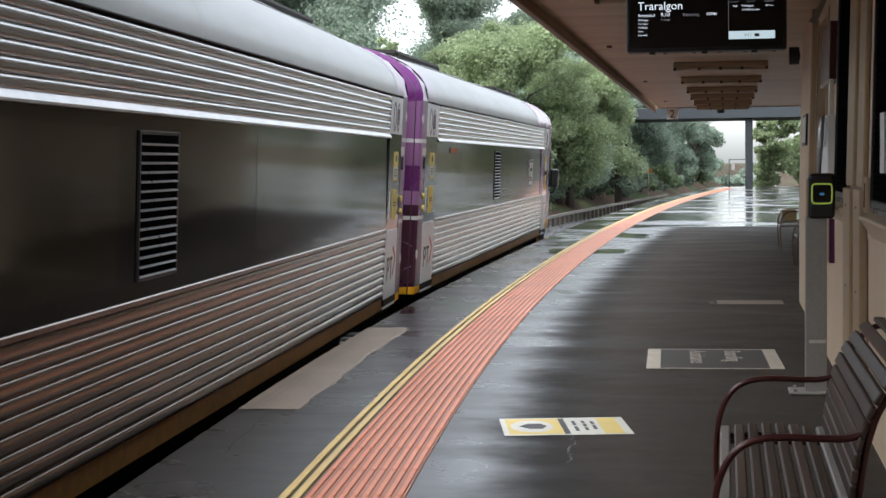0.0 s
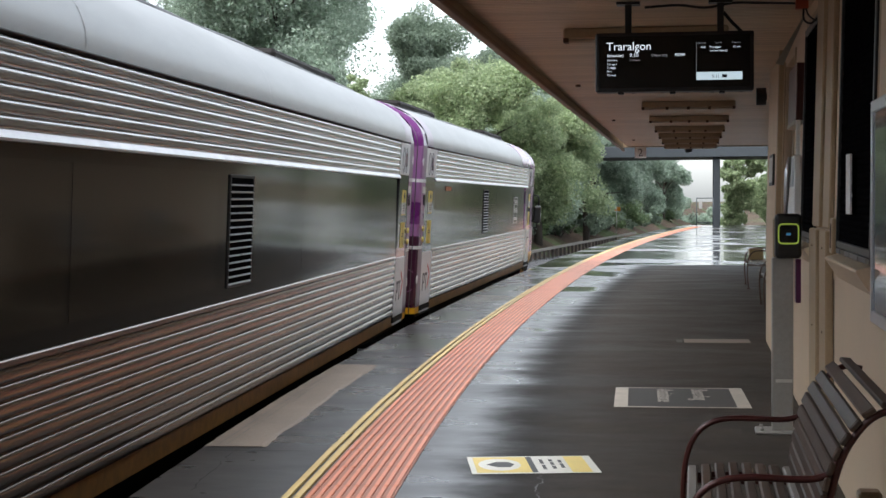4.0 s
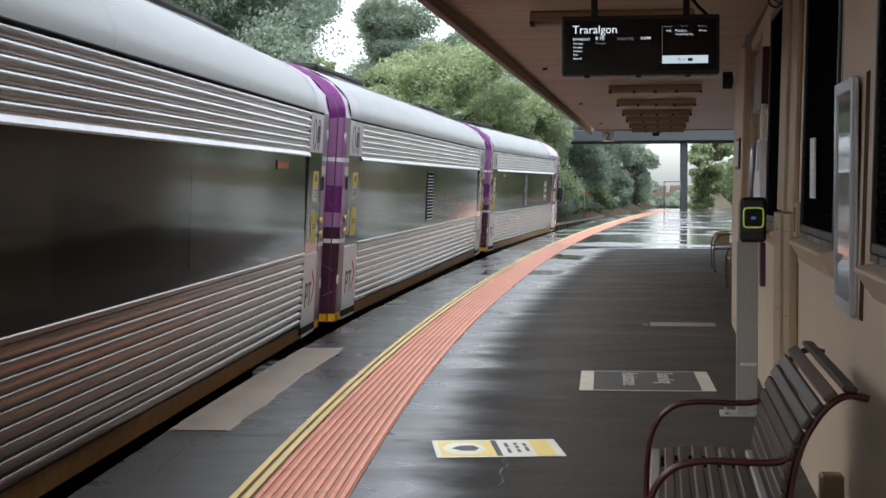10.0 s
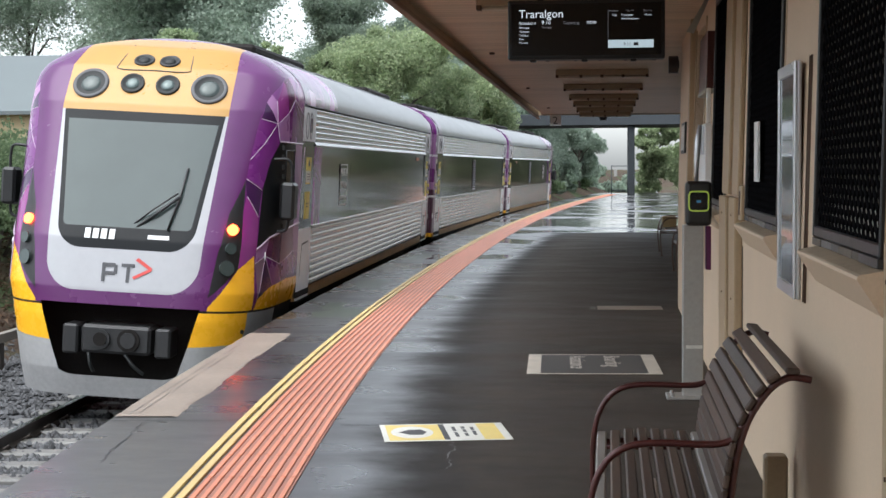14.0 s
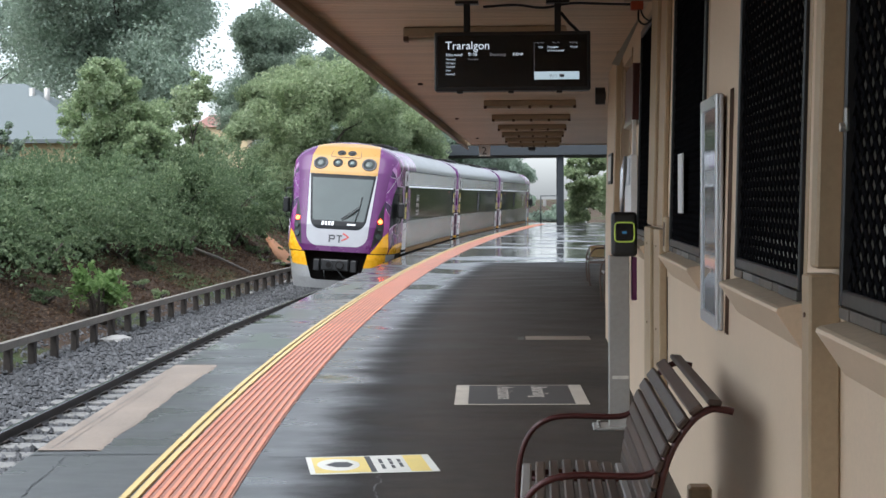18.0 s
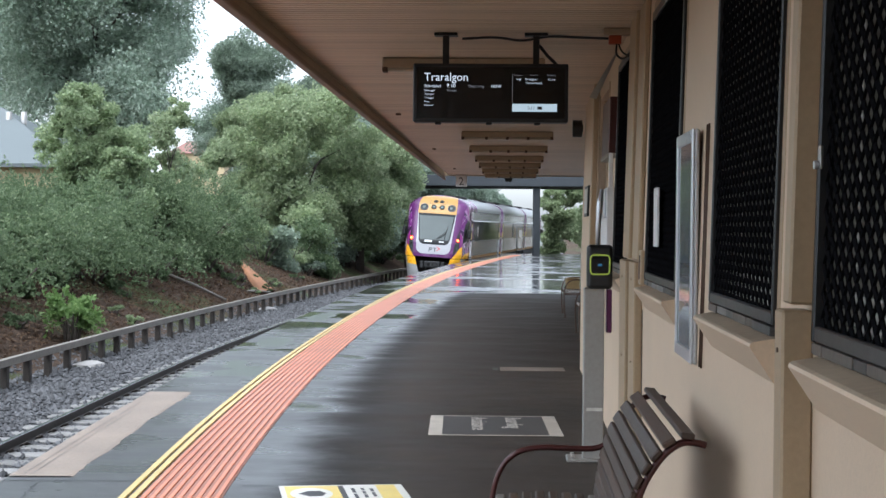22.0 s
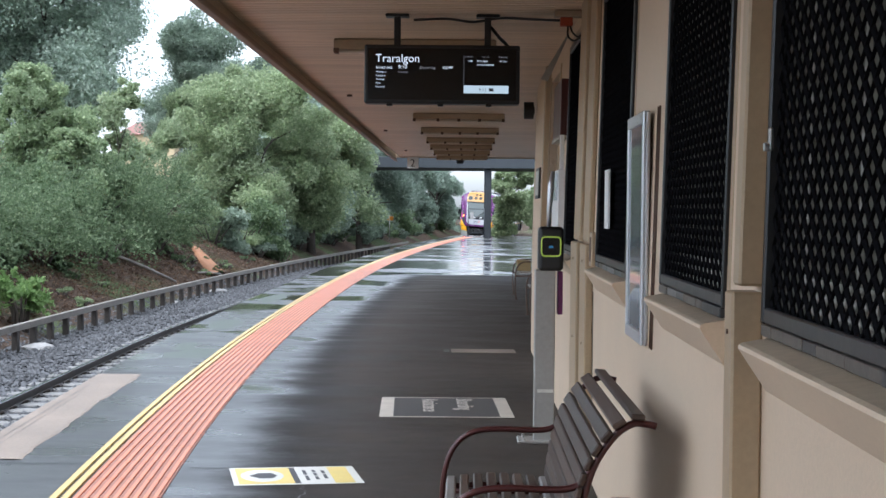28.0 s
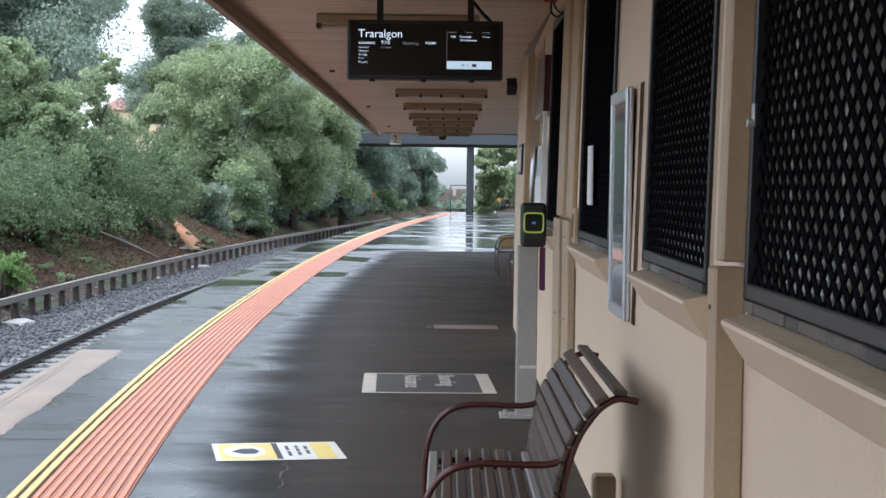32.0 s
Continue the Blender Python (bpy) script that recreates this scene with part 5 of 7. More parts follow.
def sprigs(name, n, length, rx, ry, rz, zc, leaf, mat, parent, seed):
    """Arching shoots: leaves strung along bending twigs that spring from the crown and droop."""
    rng = np.random.default_rng(seed)
    m = 26
    v = rng.normal(size=(n, 3))
    v[:, 2] = np.abs(v[:, 2]) * 0.8 - 0.1
    v /= np.linalg.norm(v, axis=1, keepdims=True)
    root = v * (rx * 0.86, ry * 0.86, rz * 0.86) + (0, 0, zc)
    out = v + rng.normal(size=(n, 3)) * 0.25 + (0, 0, 0.35)
    ln = length * rng.uniform(0.5, 1.2, (n, 1))
    u = np.linspace(0, 1, m)[None, :, None]
    p = root[:, None, :] + out[:, None, :] * ln[:, None, :] * u - np.array((0, 0, 1.0)) * (0.75 * ln[:, None, :] * u * u)
    p = p.reshape(-1, 3) + rng.normal(size=(n * m, 3)) * leaf * 0.7
    k = len(p)
    a = rng.normal(size=(k, 3)) + np.repeat(out, m, 0) * 0.8
    a /= np.linalg.norm(a, axis=1, keepdims=True)
    b = np.cross(a, rng.normal(size=(k, 3)))
    b /= np.linalg.norm(b, axis=1, keepdims=True)
    s = leaf * rng.uniform(0.6, 1.3, (k, 1))
    return leaf_mesh(name, p, a * s, b * s * 0.5, mat, parent)


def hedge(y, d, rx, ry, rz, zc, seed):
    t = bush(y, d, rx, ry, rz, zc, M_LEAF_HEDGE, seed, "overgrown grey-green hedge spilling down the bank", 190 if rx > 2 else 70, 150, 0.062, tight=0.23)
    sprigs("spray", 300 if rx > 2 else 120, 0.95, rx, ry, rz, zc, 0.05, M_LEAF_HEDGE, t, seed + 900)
    return t


def tree_at(x, y, *rest, **more):
    return tree(y, x - float(np.interp(y, CY, CX)), *rest, **more)


def build_greenery():
    # overhanging hedge along the bank, rising away from the station
    for k, (y, d, rx, ry, rz, zc) in enumerate(((25, -10.4, 2.4, 2.3, 1.1, 0.45), (29, -10.8, 2.5, 2.1, 1.2, 0.45), (33, -10.3, 2.4, 2.1, 0.7, 0.25), (37.5, -10.7, 2.6, 2.2, 0.75, 0.25), (42, -10.2, 2.5, 2.2, 0.85, 0.35), (46.5, -10.7, 2.7, 2.2, 1.05, 0.6), (51, -9.9, 2.6, 2.4, 1.6, 0.9), (56.0, -9.4, 2.6, 2.4, 2.1, 0.8), (53, -13.5, 2.4, 3, 1.0, 0.4), (47, -13.5, 2.4, 3, 0.7, 0.2))):
        hedge(y, d, rx, ry, rz, zc, 20 + k)
    for k in range(8):
        hedge(24.5 + 4.3 * k, -9.45 - 0.3 * (k % 2), 1.15, 1.7, 0.8 + 0.15 * math.sin(k * 2.3), 0.75, 120 + k)
    for k in range(11):
        hedge(22.5 + 3.3 * k, -8.55 - 0.3 * (k % 2), 1.05, 1.6, 0.72 + 0.12 * math.sin(k * 1.7), 0.42 + 0.1 * math.sin(k * 2.9), 160 + k)
    sap = bush(33.4, -6.4, 0.45, 0.45, 0.56, 0.58, M_LEAF_SAPLING, 60, "small bright green sapling beside the track", 44, 26, 0.085, tight=0.25)
    sprigs("spray", 26, 0.4, 0.38, 0.38, 0.5, 0.6, 0.07, M_LEAF_SAPLING, sap, 61)
    # grey poles lying down the slope
    for ya, da, yb, db in ((49.7, -8.5, 50.5, -6.65), (57.0, -6.5, 55.0, -6.9)):
        xa, xb = off(ya, da), off(yb, db)
        pl = tagged(empty("pole", xb[0], xb[1], bank(db, yb) + 0.05), "grey weathered pole lying on the bare bank", "pole", "fallen poles")
        tube("shaft", [(xa[0] - xb[0], xa[1] - xb[1], bank(da, ya) - bank(db, yb) + 0.06), ((xa[0] - xb[0]) / 2, (xa[1] - xb[1]) / 2, (bank(da, ya) - bank(db, yb)) / 2 + 0.07), (0, 0, 0)], 0.042, M_TIMBERTOP, pl)
    for k, (y, d, r) in enumerate(((65.8, -8.7, 1.25), (69.0, -8.2, 0.95))):
        bush(y, d, r, r * 1.4, r * 0.9, 0.5, M_LEAF_BRIGHT, 70 + k, "low scrub on the bare bank", 45, 200, 0.06)
    # light green young trees rising behind the hedge
    for x, y, h, sp, sd in ((-13.4, 50, 5.3, 1.4, 301), (-12.7, 50.6, 4.9, 1.6, 307), (-12.0, 49.4, 3.7, 1.2, 309)):
        tree_at(x, y, h, sp, M_LEAF_YOUNG, sd, "young light green tree above the hedge", clumps=120, per=200, leaf=0.062, trunk_r=0.05, crown_low=0.05)
    tree_at(-12.2, 52, 3.9, 1.0, M_LEAF_YOUNG, 304, "young light green tree above the hedge", clumps=40, per=120, leaf=0.085, trunk_r=0.06, crown_low=0.1)
    tree_at(-13.0, 60, 5.3, 1.25, M_LEAF_BRIGHT, 302, "slim young tree above the hedge", clumps=55, per=130, leaf=0.085, trunk_r=0.07, crown_low=0.1)
    tree_at(-12.2, 65, 4.3, 1.4, M_LEAF_BRIGHT, 305, "low young tree above the hedge", clumps=50, per=130, leaf=0.08, trunk_r=0.07, crown_low=0.05)
    for x, y, h in ((-18.95, 55, 3.0), (-18.45, 55.3, 3.25)):
        tree_at(x, y, h, 0.55, M_LEAF_DARK, 330 + int(h * 10), "small dark conifer before the house", clumps=60, per=120, leaf=0.05, trunk_r=0.05, crown_low=0.05)
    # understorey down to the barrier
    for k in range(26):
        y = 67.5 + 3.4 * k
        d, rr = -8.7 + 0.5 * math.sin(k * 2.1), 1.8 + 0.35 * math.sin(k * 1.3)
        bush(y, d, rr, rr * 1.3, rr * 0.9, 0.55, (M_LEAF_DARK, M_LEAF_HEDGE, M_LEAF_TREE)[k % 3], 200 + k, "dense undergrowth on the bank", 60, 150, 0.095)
    for k in range(16):
        bush(69 + 5.0 * k, -7.5 - 0.25 * (k % 2), 0.9, 1.6, 0.55, 0.2, M_LEAF_HEDGE if k % 2 else M_LEAF_DARK, 620 + k, "low undergrowth by the timber barrier", 40, 120, 0.06)
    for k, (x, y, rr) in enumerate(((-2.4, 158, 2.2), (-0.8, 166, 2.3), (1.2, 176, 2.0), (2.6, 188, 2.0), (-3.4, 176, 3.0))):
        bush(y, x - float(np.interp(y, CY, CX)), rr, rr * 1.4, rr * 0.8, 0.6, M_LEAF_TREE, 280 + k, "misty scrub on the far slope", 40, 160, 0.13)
    rng = np.random.default_rng(77)
    for k in range(34):
        y, d = rng.uniform(22, 66), -rng.uniform(6.6, 9.0)
        r = rng.uniform(0.18, 0.45)
        bush(y, d, r, r * 1.3, r * 0.6, 0.05, M_LEAF_HEDGE if k % 3 else M_LEAF_YOUNG, 230 + k, "small weedy tuft on the bare bank", 26, 45, 0.032)
    # fallen leaves and twigs over the bare slope
    n = 40000
    yy = 16 + 54 * rng.random(n) ** 1.3
    dd = -6.35 - 3.6 * rng.random(n)
    pts = np.array([(*off(a, b), bank(b, a) + 0.03) for a, b in zip(yy, dd)])
    a = rng.normal(size=(n, 3)) * (1, 1, 0.45)
    a /= np.linalg.norm(a, axis=1, keepdims=True)
    b = np.cross(a, rng.normal(size=(n, 3)) * 0.4 + (0, 0, 1))
    b /= np.linalg.norm(b, axis=1, keepdims=True)
    s = rng.uniform(0.02, 0.055, (n, 1))
    thin = np.where(rng.random((n, 1)) < 0.15, 0.12, 0.55)
    tagged(leaf_mesh("leaf_litter", pts, a * s / np.sqrt(thin), b * s * thin, M_LITTER, None), "brown fallen leaves and twigs on the bank", "leaf litter", kind="stuff")
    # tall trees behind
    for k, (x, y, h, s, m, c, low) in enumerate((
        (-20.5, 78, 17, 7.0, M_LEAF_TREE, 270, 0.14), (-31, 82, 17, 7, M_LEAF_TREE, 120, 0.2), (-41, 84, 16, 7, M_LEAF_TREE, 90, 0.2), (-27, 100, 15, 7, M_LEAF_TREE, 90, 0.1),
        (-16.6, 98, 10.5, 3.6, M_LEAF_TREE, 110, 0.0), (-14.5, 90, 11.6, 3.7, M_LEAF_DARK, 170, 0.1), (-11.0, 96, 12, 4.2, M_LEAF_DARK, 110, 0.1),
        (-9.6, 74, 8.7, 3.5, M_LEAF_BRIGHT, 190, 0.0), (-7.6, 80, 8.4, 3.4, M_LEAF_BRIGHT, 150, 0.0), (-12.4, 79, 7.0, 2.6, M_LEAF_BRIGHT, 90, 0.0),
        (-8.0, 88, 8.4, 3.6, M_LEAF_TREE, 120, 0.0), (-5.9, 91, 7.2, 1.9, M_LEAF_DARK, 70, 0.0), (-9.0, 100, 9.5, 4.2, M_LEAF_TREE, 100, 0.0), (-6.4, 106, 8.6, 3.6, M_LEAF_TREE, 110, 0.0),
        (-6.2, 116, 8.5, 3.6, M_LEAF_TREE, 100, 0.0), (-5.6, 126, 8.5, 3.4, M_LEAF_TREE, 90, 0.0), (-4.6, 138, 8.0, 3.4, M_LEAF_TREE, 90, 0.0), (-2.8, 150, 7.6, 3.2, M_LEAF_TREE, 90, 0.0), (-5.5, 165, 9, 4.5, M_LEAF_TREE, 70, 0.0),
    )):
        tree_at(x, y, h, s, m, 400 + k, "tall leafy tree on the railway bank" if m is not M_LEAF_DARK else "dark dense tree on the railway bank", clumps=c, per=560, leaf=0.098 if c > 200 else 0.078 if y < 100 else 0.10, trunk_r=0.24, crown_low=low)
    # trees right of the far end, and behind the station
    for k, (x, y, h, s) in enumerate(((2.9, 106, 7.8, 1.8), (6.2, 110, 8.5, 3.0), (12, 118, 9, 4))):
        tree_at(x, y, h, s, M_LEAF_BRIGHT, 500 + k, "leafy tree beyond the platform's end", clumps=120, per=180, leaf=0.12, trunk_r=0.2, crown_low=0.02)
    # Unseen dark trees, added to shut bright sky out of the train's reflections.
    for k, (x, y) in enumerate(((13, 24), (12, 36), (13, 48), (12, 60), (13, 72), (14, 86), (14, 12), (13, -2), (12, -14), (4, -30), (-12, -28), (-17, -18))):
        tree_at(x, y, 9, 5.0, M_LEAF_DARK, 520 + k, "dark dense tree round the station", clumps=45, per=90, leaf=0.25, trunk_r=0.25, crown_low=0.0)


def build_far():
    # road bridge over the line
    b = tagged(empty("road_bridge"), "grey concrete road bridge over the line", "bridge")
    y = 95.0
    x0, _ = off(y, -9.5)
    box("deck", x0, 16.0, y, y + 7.0, 3.9, 4.55, M_BRIDGE, b, bevel=0.03)
    box("pier", 1.20, 1.62, y + 0.3, y + 1.6, -0.6, 3.9, M_PIER, b, bevel=0.05)
    box("abutment", x0 - 3.0, x0 - 0.6, y + 1.0, y + 7.0, -1.3, 3.9, M_BRIDGE, b, bevel=0.05)
    # platform-end fence
    f = tagged(empty("end_fence"), "thin steel frame gate at the platform's end", "fence")
    for x in (0.26, 1.15):
        tube("post", [(x, 90.0, 0), (x, 90.0, 1.55)], 0.03, M_BRIDGE, f)
    box("notice", 0.38, 0.56, 89.95, 89.97, 0.95, 1.35, M_GALV, f, bevel=0)
    for z in (0.18, 1.52):
        tube("rail", [(0.26, 90, z), (1.15, 90, z)], 0.022, M_BRIDGE, f)
    # low timber barrier on sleeper posts along the bank
    f = tagged(empty("timber_barrier"), "low weathered timber rail on short posts", "barrier")
    d = -5.64
    ys = steps(13, 110, 1.5)
    sweep("rail_beam", [(d - 0.05, -0.86), (d + 0.06, -0.86), (d + 0.06, -0.74), (d - 0.05, -0.74)], ys, M_TIMBERTOP, f)
    first = None
    for y in steps(13, 100, 1.25):
        x, yy = off(y, d)
        m = pose(x, yy, 0, 0, 0, -math.degrees(heading(y)))
        if first is None:
            first = box("post", -0.07, 0.05, -0.075, 0.075, -1.45, -0.86, M_TIMBER, f, bevel=0.012)
            first.matrix_basis = m
        else:
            p = new("post", first.data)
            p.parent = f
            p.matrix_basis = m
    # houses above the bank
    h = tagged(empty("house", -22.9, 64, bank(-21, 60) - 0.25), "single-storey house with a grey metal hip roof", "house")
    box("wall", -6, 6, -4, 4, -1.0, 2.6, M_BRICKY, h, bevel=0.02)
    v = [(-6.6, -4.6, 2.6), (6.6, -4.6, 2.6), (6.6, 4.6, 2.6), (-6.6, 4.6, 2.6), (-2.5, 0, 5.0), (2.5, 0, 5.0)]
    mesh_part("roof", v + [(x, y, z - 0.14) for x, y, z in v[:4]], [(0, 1, 5, 4), (1, 2, 5), (2, 3, 4, 5), (3, 0, 4), (0, 6, 7, 1), (1, 7, 8, 2), (2, 8, 9, 3), (3, 9, 6, 0), (6, 9, 8, 7)], M_GREYROOF, h, "grey corrugated hip roof")
    for x in (3.1, 3.7):
        tube("flue", [(x, -1.0, 3.8), (x, -1.0, 4.75)], 0.12, M_GALV, h)
    box("window", -2.0, -0.4, -4.03, -3.98, 0.6, 1.9, M_DARKGLASS, h, bevel=0)
    h = tagged(empty("house", -46.9, 240, 9.4), "distant house with a red tiled roof", "house")
    box("wall", -4, 4, -3, 3, -5, 2.6, M_BRICKY, h, bevel=0.02)
    v = [(-4.5, -3.5, 2.6), (4.5, -3.5, 2.6), (4.5, 3.5, 2.6), (-4.5, 3.5, 2.6), (-2, 0, 4.6), (2, 0, 4.6)]
    mesh_part("roof", v, [(0, 1, 5, 4), (1, 2, 5), (2, 3, 4, 5), (3, 0, 4), (3, 2, 1, 0)], M_REDROOF, h, "red tiled hip roof")
    h = tagged(empty("far_building", 9.5, 150, -3), "pale building in the mist behind the trees", "building")
    box("wall", -6.9, -4.9, 0, 8, -1, 3.7, M_FARWALL, h, bevel=0.02)
    box("roof", -7.1, -4.7, -0.3, 8.3, 3.7, 3.95, M_GREYROOF, h, bevel=0.02)
    # orange marker on a post
    x, y = off(110, -6.9)
    s = tagged(empty("track_marker", x, y, -1.1), "small orange lineside marker on a post", "lineside sign")
    tube("post", [(0, 0, 0), (0, 0, 2.0)], 0.03, M_GALV, s)
    box("plate", -0.26, 0.26, -0.02, 0.02, 1.78, 2.06, M_ORANGE, s, bevel=0.006)
    # pale rocks by the barrier
    rng = np.random.default_rng(9)
    for y, d, r in ((31.0, -5.45, 0.38), (52, -5.6, 0.4), (46, -5.7, 0.2)):
        bm = bmesh.new()
        bmesh.ops.create_icosphere(bm, subdivisions=2, radius=r)
        for v in bm.verts:
            v.co *= 0.8 + 0.4 * noise.noise(v.co * 2 + Vector((y, 0, 0)))
            v.co.z *= 0.35
            v.co.y *= 1.5
        o = tagged(part("rock", bm, M_ROCK), "pale flat rock on the ballast", "rock", "rocks")
        x, yy = off(y, d)
        o.matrix_basis = pose(x, yy, -1.24)
    # bare clay slip on the bank, following the slope
    vs, fs = [], []
    for i in range(9):
        u = i / 8
        for k in range(7):
            w = k / 6 - 0.5
            y = 62.0 - 5.0 * u + w * (0.5 + 3.0 * u) + 0.3 * noise.noise((i * 0.7, k * 0.9, 1.0))
            d = -8.7 + 2.1 * u
            vs.append((*off(y, d), bank(d, y) + 0.14 + 0.04 * noise.noise((i * 1.3, k * 1.1, 5.0)) - (0.22 if abs(w) > 0.4 else 0.0)))
    for i in range(8):
        for k in range(6):
            fs.append((i * 7 + k, i * 7 + k + 1, (i + 1) * 7 + k + 1, (i + 1) * 7 + k))
    tagged(mesh_part("clay_slip", vs, fs, M_CLAY, None, "", True), "bare orange clay on the bank", "clay", kind="structure")


build_ground()
build_track()
build_platform()
build_building()
build_canopy()
build_board()
build_reader()
build_things()
build_far()
build_greenery()
build_markings()


# ---------------------------------------------------------------- the train
# car space: +y away along the line, +x to the platform, z = 0 at the rail
PITCH = 18.0
HALF = PITCH / 2
HW, CANT = 1.45, 3.5
Z_SKIRT, Z_LOW, Z_BAND0, Z_BAND1, Z_CANT, Z_TOP = 1.08, 1.21, 1.93, 2.86, 3.33, 3.99


def roof_x(z):
    u = min(1.0, max(0.0, (z - Z_CANT) / (Z_TOP - Z_CANT)))
    return HW * (1 - u ** 2.3) ** (1 / 2.0)


def extrude(name, prof, y0, y1, mat, parent, label="", both=True, smooth=False, ny=1):
    """A profile of (x, z) drawn out along the car, mirrored to both sides."""
    verts, faces = [], []
    for sgn in ((1, -1) if both else (1,)):
        k = len(verts)
        n = len(prof)
        for j in range(ny + 1):
            y = y0 + (y1 - y0) * j / ny
            verts += [(sgn * x, y, z) for x, z in prof]
        for j in range(ny):
            for i in range(n - 1):
                q = (k + j * n + i, k + (j + 1) * n + i, k + (j + 1) * n + i + 1, k + j * n + i + 1)
                faces.append(q if sgn > 0 else q[::-1])
    return mesh_part(name, verts, faces, mat, parent, label, smooth)


def flutes(z0, z1, n, y0, y1, mat, car, label, depth):
    """Fluted steel sheet: n half-round ribs on each side, with a sharp groove between."""
    h = (z1 - z0) / n
    m = 12
    for sgn in (1, -1):
        for k in range(n):
            verts, faces = [], []
            for j in range(m + 1):
                u = 0.5 - 0.5 * math.cos(math.pi * j / m)
                x = HW - depth + depth * (1 - abs(2 * u - 1) ** 4.5)
                for y in (y0, y1):
                    verts.append((sgn * x, y, z0 + (k + 0.02 + 0.96 * u) * h))
            for j in range(m):
                q = (2 * j, 2 * j + 1, 2 * j + 3, 2 * j + 2)
                faces.append(q if sgn > 0 else q[::-1])
            mesh_part("rib", verts, faces, mat, car, label, True)
        verts = [(sgn * (HW - depth - 0.001), y, z) for y in (y0, y1) for z in (z0, z1)]
        mesh_part("side_sheet", verts, [(0, 2, 3, 1) if sgn > 0 else (1, 3, 2, 0)], mat, car)


def roof_profile(z0=Z_CANT, n=14):
    zs = [Z_CANT + (Z_TOP - Z_CANT) * math.sin(k / n * math.pi / 2) for k in range(n + 1)]
    return [(roof_x(z), z) for z in zs if z >= z0]


def glyph(name, sgn, m, pts, mat, parent, x):
    """A thin plain shape on the car's side, in (u, z) as read from outside."""
    n = len(pts)
    vs = [(sgn * x, m + sgn * u, z) for u, z in pts] + [(sgn * (x - 0.004), m + sgn * u, z) for u, z in pts]
    fs = [tuple(range(n)), tuple(range(n, 2 * n))[::-1]] + [(k, k + n, (k + 1) % n + n, (k + 1) % n) for k in range(n)]
    return mesh_part(name, vs, fs if sgn > 0 else [q[::-1] for q in fs], mat, parent)


